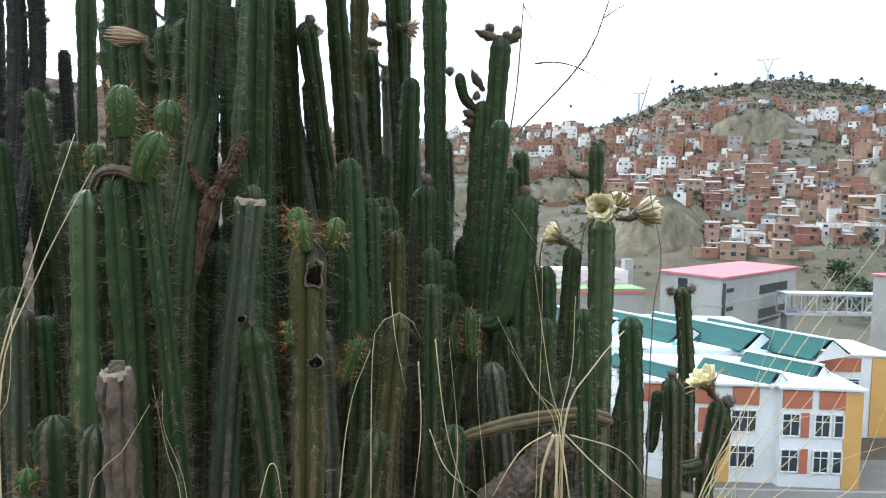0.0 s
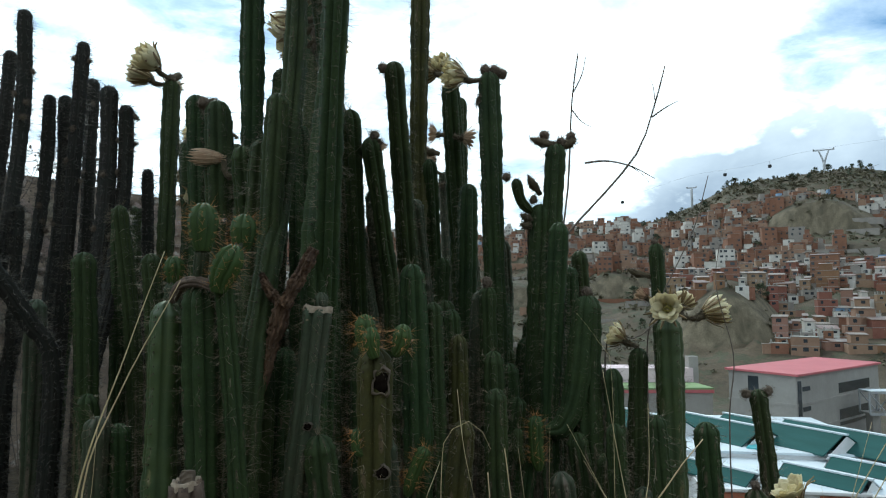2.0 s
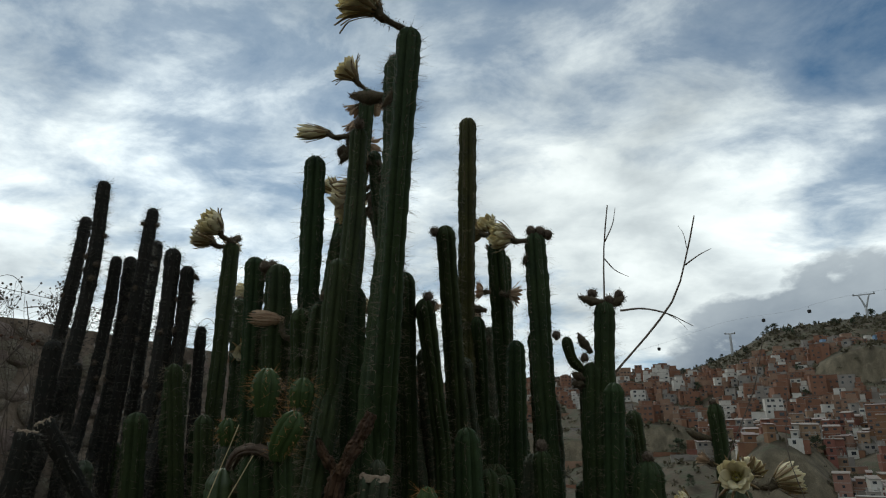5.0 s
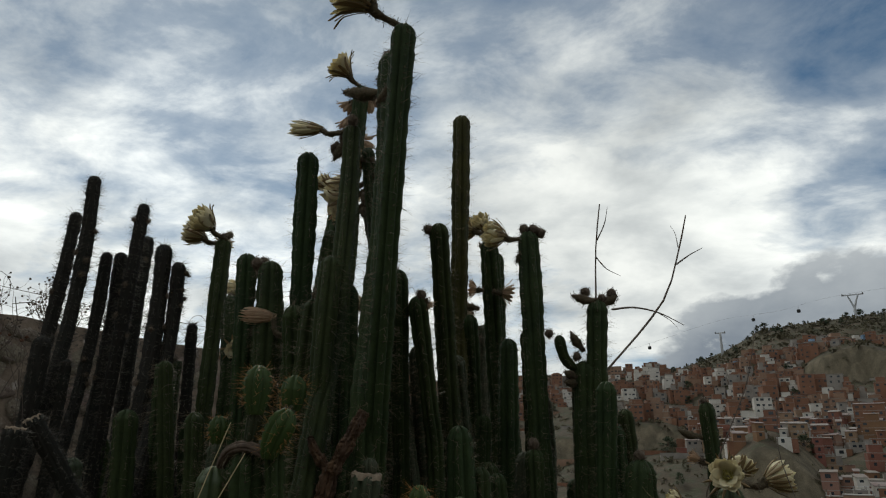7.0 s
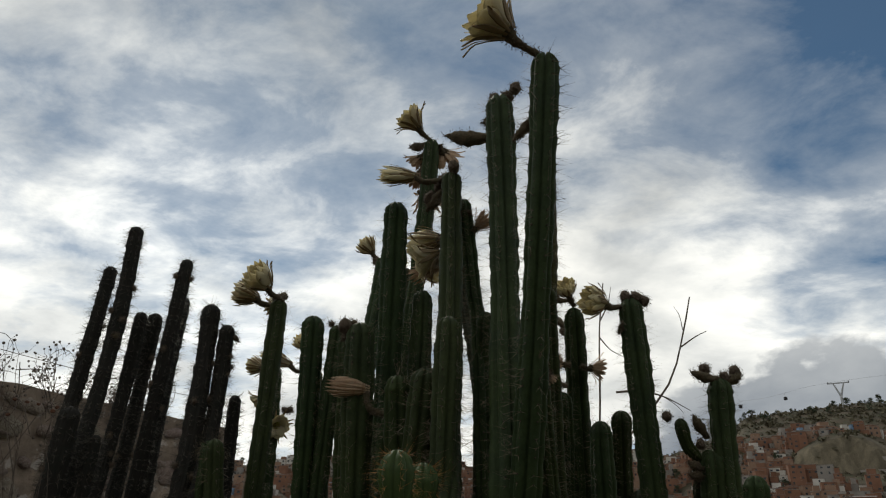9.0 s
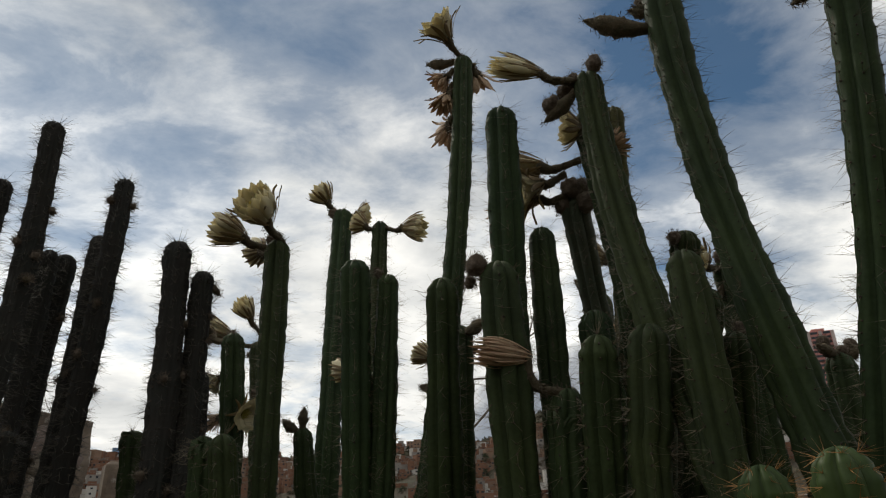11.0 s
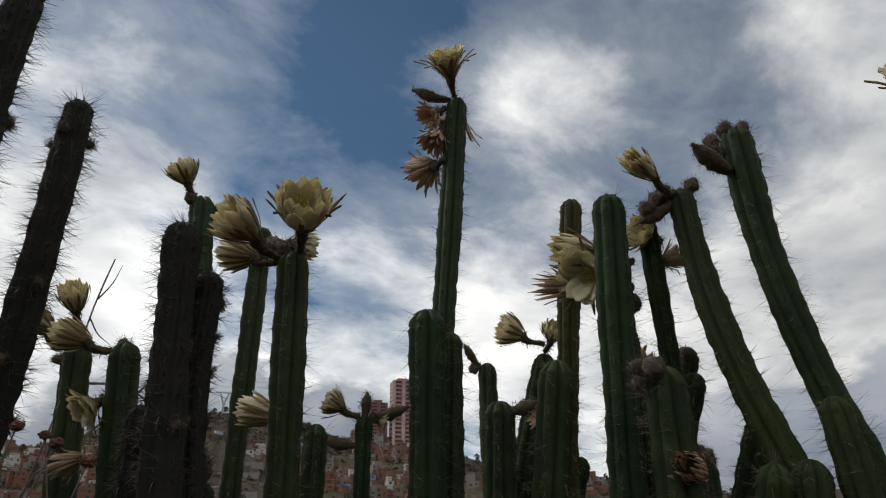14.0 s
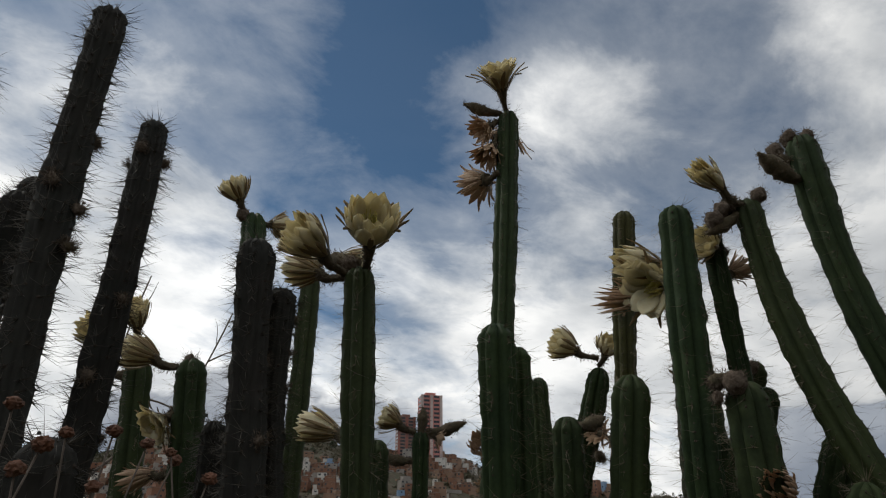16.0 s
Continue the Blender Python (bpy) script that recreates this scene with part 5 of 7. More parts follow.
flower("k705", (-0.835, 2.790, 2.920), (-0.947, 2.818, 2.936), 0.128, "half")
flower("k705", (-0.848, 2.820, 2.825), (-0.741, 2.765, 2.881), 0.091, "faded")
flower("st737", (-0.922, 2.664, 3.021), (-1.220, 2.667, 3.046), 0.079, "half")
flower("st737", (-0.935, 2.678, 2.990), (-1.024, 2.761, 2.911), 0.057, "bud")
flower("s26", (-0.715, 2.528, 3.140), (-0.930, 2.573, 3.180), 0.058, "bud")
flower("m770", (-0.314, 3.707, 2.846), (-0.488, 3.840, 2.926), 0.163, "half")
flower("e635b", (-0.300, 4.135, 2.813), (-0.394, 4.161, 2.925), 0.061, "bud")
flower("q655", (-1.143, 4.091, 2.446), (-1.258, 4.169, 2.514), 0.120, "half")
flower("q655", (-1.100, 4.045, 2.445), (-1.001, 3.917, 2.478), 0.048, "bud")
flower("q655", (-1.094, 4.038, 2.436), (-1.049, 4.005, 2.413), 0.096, "faded")
flower("q655", (-1.143, 4.091, 2.330), (-1.243, 4.185, 2.349), 0.052, "bud")
flower("q905", (-1.217, 3.198, 2.332), (-1.166, 3.127, 2.356), 0.044, "bud")
flower("p1035", (-1.282, 2.680, 2.373), (-1.309, 2.718, 2.360), 0.046, "bud")
flower("y500", (-2.136, 4.125, 2.545), (-2.310, 4.225, 2.605), 0.112, "half")
flower("q135", (-2.090, 4.841, 2.717), (-2.369, 4.528, 2.752), 0.122, "half")
flower("q135", (-2.070, 4.814, 2.790), (-2.186, 4.682, 2.937), 0.119, "half")
flower("y500", (-2.132, 4.128, 2.400), (-2.209, 4.127, 2.333), 0.141, "open")
flower("y500", (-2.072, 4.074, 2.223), (-2.003, 4.016, 2.181), 0.148, "wide")
flower("q135", (-2.084, 4.836, 2.682), (-2.137, 4.899, 2.672), 0.070, "bud")
flower("y500", (-2.108, 4.114, 2.224), (-2.214, 4.258, 2.178), 0.080, "faded")
flower("c540", (-1.797, 4.109, 2.128), (-1.869, 4.098, 2.182), 0.065, "bud")
flower("p625", (-1.510, 3.904, 2.342), (-1.625, 4.180, 2.430), 0.118, "half")
flower("p625", (-1.449, 3.878, 2.047), (-1.398, 3.867, 2.026), 0.105, "faded")
flower("w1175", (-1.110, 2.634, 2.013), (-1.325, 2.590, 2.105), 0.070, "closed", 0.045)
flower("w885", (-0.413, 4.371, 2.376), (-0.543, 4.291, 2.496), 0.125, "closed", 0.05)
flower("w885", (-0.393, 4.361, 2.316), (-0.493, 4.311, 2.276), 0.10, "faded")
flower("fl_c", (0.720, 2.903, 1.439), (0.663, 2.735, 1.468), 0.133, "wide")
flower("fl_c", (0.792, 2.933, 1.422), (0.971, 2.935, 1.459), 0.133, "half")
flower("fl_c", (0.766, 2.933, 1.447), (0.812, 2.987, 1.507), 0.104, "half")
flower("n1015", (0.592, 2.999, 1.294), (0.473, 3.003, 1.354), 0.121, "half")
flower("fl_low", (1.292, 2.949, 0.581), (1.200, 2.958, 0.710), 0.162, "open")
flower("big", (-0.569, 1.996, 3.104), (-0.760, 1.921, 3.233), 0.215, "open")
flower("s26", (-0.700, 2.535, 3.215), (-0.765, 2.572, 3.242), 0.044, "bud")
flower("big", (-0.582, 2.043, 2.877), (-0.652, 2.079, 2.805), 0.030, "bud")
flower("s848", (-0.117, 3.325, 2.667), (-0.306, 3.241, 2.673), 0.153, "half")
flower("s848", (-0.114, 3.326, 2.579), (-0.137, 3.338, 2.529), 0.031, "bud")
flower("m770", (-0.305, 3.694, 2.811), (-0.367, 3.576, 2.892), 0.122, "half")
flower("m770", (-0.273, 3.700, 2.465), (-0.164, 3.721, 2.449), 0.122, "faded")
flower("m770", (-0.350, 3.688, 2.472), (-0.430, 3.674, 2.478), 0.115, "faded")
flower("m770", (-0.376, 3.685, 2.361), (-0.458, 3.665, 2.383), 0.047, "bud")
flower("m770", (-0.397, 3.682, 2.082), (-0.479, 3.672, 2.076), 0.066, "bud")
flower("s966", (0.263, 3.245, 2.294), (0.133, 3.189, 2.309), 0.063, "bud")
flower("s966", (0.299, 3.251, 2.274), (0.370, 3.248, 2.321), 0.069, "bud")
flower("cand", (0.183, 3.258, 2.045), (0.123, 3.205, 2.123), 0.045, "bud")
flower("cand", (0.146, 3.253, 1.909), (0.086, 3.237, 1.931), 0.039, "bud")
flower("cand", (0.153, 3.256, 1.881), (0.083, 3.245, 1.881), 0.039, "bud")
flower("m625", (-0.535, 2.661, 2.169), (-0.516, 2.671, 2.145), 0.050, "faded")
flower("n1055", (0.745, 3.386, 1.629), (0.636, 3.388, 1.662), 0.035, "bud")
flower("n1055", (0.764, 3.385, 1.503), (0.675, 3.387, 1.539), 0.065, "faded")
flower("d318", (-2.544, 3.614, 2.912), (-2.566, 3.624, 2.926), 0.018, "bud")
flower("d112", (-2.699, 3.342, 2.523), (-2.694, 3.331, 2.531), 0.025, "bud")
flower("k372", (-2.135, 3.459, 2.576), (-2.089, 3.478, 2.537), 0.028, "bud")
fruit("fl_lst", (-1.916, 3.486, 2.775), 0.026)
fruit("q350", (-1.683, 4.873, 3.607), 0.033)
fruit("st737", (-0.893, 2.616, 3.045), 0.024)
fruit("st737", (-0.955, 2.717, 3.008), 0.029)
fruit("st737", (-1.003, 2.733, 2.959), 0.029)
fruit("st737", (-0.939, 2.696, 3.029), 0.026)
fruit("s26", (-0.663, 2.539, 3.342), 0.028)
fruit("s26", (-0.628, 2.488, 3.347), 0.024)
fruit("s26", (-0.697, 2.584, 3.300), 0.028)
fruit("e635b", (-0.321, 4.157, 2.804), 0.027)
flower("q655", (-1.124, 4.062, 2.440), (-1.122, 4.052, 2.545), 0.042, "bud")
fruit("p1035", (-1.307, 2.644, 2.349), 0.027)
fruit("p1035", (-1.314, 2.692, 2.319), 0.015)
fruit("y500", (-1.988, 4.043, 2.285), 0.019)
fruit("y500", (-1.950, 4.024, 2.284), 0.019)
flower("c540", (-1.782, 4.105, 2.138), (-1.776, 4.100, 2.236), 0.044, "bud")
fruit("y500", (-2.122, 4.109, 2.564), 0.021)
fruit("fl_low", (1.338, 2.948, 0.583), 0.026)
fruit("s26", (-0.716, 2.520, 3.324), 0.021)
fruit("s848", (-0.093, 3.329, 2.720), 0.025)
fruit("s848", (-0.041, 3.336, 2.716), 0.028)
fruit("s848", (-0.002, 3.341, 2.699), 0.025)
fruit("s966", (0.209, 3.236, 2.333), 0.023)
fruit("s966", (0.343, 3.257, 2.330), 0.023)
fruit("s966", (0.293, 3.250, 2.300), 0.023)
fruit("cand", (0.017, 3.223, 2.118), 0.020)
fruit("cand", (0.152, 3.253, 2.008), 0.020)
fruit("s675", (-0.562, 2.886, 2.578), 0.021)
fruit("m625", (-0.552, 2.658, 2.194), 0.020)
fruit("m372b", (-1.523, 3.211, 2.544), 0.014)
fruit("r_low", (1.189, 3.341, 1.040), 0.021)
fruit("r_low", (1.295, 3.341, 1.054), 0.021)
fruit("n757", (-0.081, 3.053, 1.581), 0.024)
fruit("n1190", (1.053, 2.897, 0.712), 0.018)
fruit("s930", (0.366, 2.920, 1.533), 0.023)
fruit("n1055", (0.775, 3.387, 1.799), 0.015)
fruit("z1085", (-0.885, 2.930, 2.770), 0.034)
fruit("z1085", (-0.840, 2.950, 2.790), 0.030)
fruit("z1085", (-0.900, 2.975, 2.720), 0.030)
fruit("z1085", (-0.845, 2.925, 2.715), 0.033)
knob_rng = np.random.default_rng(15)
for knob_key, knob_count in (("d112", 9), ("d318", 7), ("k195", 6), ("d358", 6), ("k372", 9), ("k248", 5), ("k275", 5), ("k318", 4)):
    for knob in knob_rng.choice(np.arange(len(AREOLES[knob_key]) // 2, len(AREOLES[knob_key]) - 12), knob_count, replace=False):
        knob_at, knob_out, _ = AREOLES[knob_key][knob]
        fruit(knob_key, tuple(knob_at + knob_out * 0.004), knob_rng.uniform(0.008, 0.014))
hollow("nest", (-0.359, 1.800, 1.255), (0.194, -0.976, 0.000), 0.049, 0.071, "hollow with a torn corky lip and shade painted inside")
hollow("nest", (-0.356, 1.802, 1.006), (0.188, -0.955, 0.000), 0.042, 0.036, "dry torn brown scar")
hollow("n440", (-0.652, 2.086, 1.075), (0.287, -0.944, 0.000), 0.024, 0.024, "small round dark scar")


# ---- dry stalks, bare branches and dead wood ----
def rooted(controls, back=0.0):
    """The line with a foot on the ground added where it starts in the air."""
    x, y, z = controls[0]
    low = ground_height(x, y + back)
    if z > min(c[2] for c in controls) + 0.02 or z < low + 0.08:
        return list(controls)
    return [(x, y + back, low - 0.03), (x, y + back * 0.5, low + (z - low) * 0.5)] + list(controls)


def dry_blade(controls, radius):
    controls = rooted(controls)
    v, f = tube(controls, [radius, radius * 0.85, radius * 0.6, radius * 0.22], 6, 30)
    base = Vector(v[:6].mean(0))
    ob = new("grass_blade", mesh_from("grass_blade", v - np.array(base), f, STRAW, True))
    ob.location = base
    return tagged(ob, "long dry straw-coloured grass blade before the cacti", "grass blade", "dry grass blades")


def bare_branch(lines):
    """One branch with its side twigs: (controls, radius) each."""
    first = lines[0]
    ob = thing("bare_branch", Vector(first[0][0]), "thin dark leafless branch standing up among cacti", "branch", "bare branches")
    shift = np.array(first[0][0])
    for k, (controls, radius) in enumerate(lines):
        controls = rooted(controls) if k == 0 else controls
        v, f = tube(controls, [radius, radius * 0.8, radius * 0.55, radius * 0.25], 6, 34, 0.08, k)
        part("branch" if k == 0 else "twig", mesh_from("twig", v - shift, f, TWIG, True), ob)
    return ob


def fallen_stem(controls, radius):
    rng = np.random.default_rng(77)
    pts, length = curve_points(controls, 34)
    v, f, areoles = rib_tube(pts, radius, 5, 0.52, rng, notch=0.03)
    ob = thing("fallen_cactus_stem", Vector(controls[0]), "fallen yellow-brown ribbed cactus stem lying among columns", "cactus stem")
    part("stem", mesh_from("stem", v - np.array(controls[0]), f, DRYSKIN, True), ob)
    sv, sf = spine_mesh(areoles, rng, 3, 0.02, 0.0007)
    part("spination", mesh_from("spination", np.array(sv) - np.array(controls[0]), sf, SPINE["green"]), ob)["kind"] = "stuff"


def cut_log(controls, radius):
    rng = np.random.default_rng(78)
    pts, length = curve_points(controls, 44)
    v, f, _ = rib_tube(pts, radius, 7, 0.22, rng, True)
    v = v + 0.05 * radius * rng.normal(size=v.shape)
    ob = new("cactus_log", mesh_from("cactus_log", v - np.array(controls[0]), f, SKIN["cut"], True))
    ob.location = controls[0]
    tagged(ob, "brown woody fallen cactus trunk leaning in the thicket", "log")


def dead_fork(lines):
    first = lines[0][0][0]
    ob = thing("dead_cactus_stem", Vector(first), "forked dead red-brown woody cactus stem", "dead stem")
    for k, (controls, radii) in enumerate(lines):
        pts = curve_points(controls, 46)[0]
        rng = np.random.default_rng(40 + k)
        v, f, _ = rib_tube(pts, 1.0, 7, 0.46, rng, True)
        v = v.reshape(len(pts), -1, 3)
        wide = np.interp(np.linspace(0, 1, len(pts)), np.linspace(0, 1, len(radii)), radii) * (1 + 0.12 * np.sin(np.linspace(0, 17, len(pts)) + k))
        v = pts[:, None] + (v - pts[:, None]) * wide[:, None, None]
        v = v.reshape(-1, 3) + 0.09 * max(radii) * rng.normal(size=(v.shape[0] * v.shape[1], 3))
        part("trunk" if k == 0 else "fork", mesh_from("fork", v - np.array(first), f, DEADWOOD, True), ob)


dry_blade([(-0.935, 1.325, 1.017), (-0.842, 1.348, 1.372), (-0.773, 1.362, 1.590)], 0.0038)
dry_blade([(-0.918, 1.327, 1.053), (-0.852, 1.342, 1.278), (-0.731, 1.358, 1.525)], 0.0038)
dry_blade([(-0.888, 1.273, 0.988), (-0.867, 1.278, 1.057), (-0.864, 1.288, 1.215)], 0.0020)
dry_blade([(-0.229, 1.458, 0.750), (-0.208, 1.473, 0.986), (-0.164, 1.482, 1.117)], 0.0024)
dry_blade([(-0.168, 1.581, 1.102), (-0.128, 1.586, 1.173), (-0.086, 1.586, 1.187), (-0.050, 1.583, 1.125)], 0.0020)
dry_blade([(-0.701, 1.264, 0.850), (-0.638, 1.271, 0.948), (-0.583, 1.277, 1.045)], 0.0020)
dry_blade([(-0.596, 1.459, 0.756), (-0.631, 1.466, 0.873), (-0.667, 1.476, 1.029)], 0.0014)
dry_blade([(-0.583, 1.460, 0.769), (-0.639, 1.470, 0.925), (-0.643, 1.475, 1.016)], 0.0014)
dry_blade([(-0.385, 1.362, 0.817), (-0.368, 1.367, 0.885), (-0.350, 1.366, 0.879), (-0.336, 1.361, 0.794)], 0.0013)
dry_blade([(0.360, 1.863, 0.808), (0.325, 1.870, 0.923), (0.268, 1.893, 1.286)], 0.0024)
dry_blade([(0.343, 1.814, 0.824), (0.375, 1.825, 1.003), (0.381, 1.838, 1.204)], 0.0029)
dry_blade([(0.349, 1.766, 0.865), (0.425, 1.776, 1.016), (0.509, 1.783, 1.119)], 0.0057)
dry_blade([(0.333, 1.765, 0.849), (0.261, 1.772, 0.950), (0.196, 1.779, 1.058)], 0.0023)
dry_blade([(0.344, 1.862, 0.791), (0.267, 1.871, 0.938), (0.163, 1.884, 1.135)], 0.0018)
dry_blade([(0.318, 1.764, 0.825), (0.289, 1.758, 0.731), (0.283, 1.751, 0.621)], 0.0051)
dry_blade([(0.326, 1.764, 0.826), (0.328, 1.757, 0.716), (0.322, 1.751, 0.622)], 0.0051)
dry_blade([(0.334, 1.764, 0.826), (0.352, 1.758, 0.732), (0.369, 1.751, 0.622)], 0.0034)
dry_blade([(0.350, 1.764, 0.826), (0.446, 1.758, 0.734), (0.558, 1.752, 0.642)], 0.0023)
dry_blade([(0.310, 1.764, 0.833), (0.225, 1.761, 0.776), (0.149, 1.753, 0.649)], 0.0023)
dry_blade([(0.376, 1.813, 0.809), (0.522, 1.810, 0.764), (0.605, 1.804, 0.668)], 0.0017)
dry_blade([(0.039, 1.750, 0.616), (0.051, 1.762, 0.804), (0.022, 1.780, 1.086)], 0.0017)
dry_blade([(-0.059, 1.678, 1.046), (-0.049, 1.666, 0.868), (-0.067, 1.653, 0.660)], 0.0016)
dry_blade([(-0.016, 1.681, 1.106), (0.018, 1.666, 0.869), (0.082, 1.653, 0.663)], 0.0016)
dry_blade([(-0.138, 1.691, 1.252), (-0.120, 1.681, 1.104), (-0.087, 1.672, 0.956)], 0.0011)
dry_blade([(0.874, 2.140, 0.447), (1.059, 2.165, 0.834), (1.338, 2.192, 1.261)], 0.0035)
dry_blade([(0.934, 2.238, 0.402), (1.245, 2.271, 0.929), (1.574, 2.300, 1.377)], 0.0029)
dry_blade([(0.871, 2.043, 0.493), (0.958, 2.057, 0.715), (1.323, 2.065, 0.832)], 0.0026)
dry_blade([(1.037, 2.335, 0.357), (1.385, 2.362, 0.783), (1.647, 2.384, 1.122)], 0.0023)
dry_blade([(0.989, 2.141, 0.449), (1.043, 2.153, 0.642), (1.059, 2.163, 0.796)], 0.0021)
dry_blade([(1.121, 2.335, 0.359), (1.409, 2.354, 0.658), (1.591, 2.376, 0.996)], 0.0023)
dry_blade([(0.812, 1.947, 0.556), (0.896, 1.957, 0.714), (1.045, 1.984, 1.136)], 0.0025)
dry_blade([(0.932, 2.141, 0.448), (1.231, 2.168, 0.876), (1.323, 2.180, 1.069)], 0.0028)
dry_blade([(1.155, 2.238, 0.406), (1.413, 2.249, 0.572), (1.588, 2.253, 0.635)], 0.0022)
dry_blade([(0.963, 2.043, 0.495), (0.963, 2.060, 0.751), (0.936, 2.071, 0.934)], 0.0013)
dry_blade([(0.129, 1.704, 0.671), (0.101, 1.721, 0.945), (0.104, 1.735, 1.159)], 0.0011)
dry_blade([(-0.025, 1.568, 0.903), (0.019, 1.562, 0.806), (0.104, 1.558, 0.738)], 0.0015)
dry_blade([(1.510, 2.530, 0.274), (1.667, 2.536, 0.368), (1.792, 2.557, 0.687)], 0.0025)
dry_blade([(0.293, 1.892, 1.270), (0.258, 1.899, 1.369), (0.198, 1.904, 1.450)], 0.0012)
bare_branch([([(2.042, 23.804, -0.585), (2.137, 22.716, 3.053), (2.375, 21.979, 5.6), (2.445, 21.217, 8.147), (2.622, 20.775, 9.694)], 0.0790), ([(2.456, 21.273, 7.965), (2.797, 21.436, 7.603), (3.258, 21.572, 7.385)], 0.0247), ([(2.497, 21.115, 8.51), (2.764, 20.989, 9.057), (2.881, 20.841, 9.604)], 0.0247)])
bare_branch([([(2.079, 23.809, -0.585), (2.044, 22.702, 3.053), (2.559, 22.448, 4.146), (3.641, 22.252, 5.331), (4.731, 22.003, 6.698), (5.224, 21.636, 8.155), (5.52, 21.305, 9.393)], 0.0888), ([(5.153, 21.736, 7.791), (5.636, 21.708, 8.12), (6.058, 21.707, 8.339)], 0.0295), ([(2.93, 21.853, 6.293), (3.684, 21.945, 6.367), (4.523, 22.12, 6.206), (5.352, 22.361, 5.826)], 0.0395), ([(4.431, 22.096, 6.243), (4.889, 22.248, 5.972), (5.159, 22.371, 5.699)], 0.0152), ([(5.232, 21.582, 8.336), (5.139, 21.43, 8.792), (4.962, 21.32, 9.064)], 0.0152)])
bare_branch([([(0.706, 3.286, 1.281), (0.753, 3.232, 1.482), (0.839, 3.184, 1.683), (0.912, 3.142, 1.858), (0.960, 3.081, 2.084)], 0.0065)])
bare_branch([([(0.848, 2.579, 1.031), (0.877, 2.595, 1.281), (0.826, 2.612, 1.552), (0.862, 2.626, 1.780)], 0.0045)])
bare_branch([([(0.460, 2.996, 1.297), (0.591, 2.998, 1.325), (0.694, 3.003, 1.406)], 0.0092)])
fallen_stem([(-0.014, 2.250, 0.593), (0.145, 2.254, 0.657), (0.305, 2.257, 0.700), (0.506, 2.258, 0.724), (0.619, 2.257, 0.702)], 0.029)
cut_log([(0.167, 2.188, 0.410), (0.303, 2.195, 0.520), (0.437, 2.204, 0.650)], 0.067)
dead_fork([([(-0.869, 2.127, 1.017), (-0.835, 2.139, 1.205), (-0.788, 2.150, 1.374), (-0.766, 2.156, 1.478)], [0.030, 0.027, 0.024, 0.032]), ([(-0.758, 2.136, 1.468), (-0.710, 2.141, 1.562), (-0.660, 2.148, 1.665)], [0.026, 0.027, 0.021]), ([(-0.777, 2.166, 1.472), (-0.823, 2.169, 1.524), (-0.852, 2.173, 1.580)], [0.022, 0.021, 0.012])])


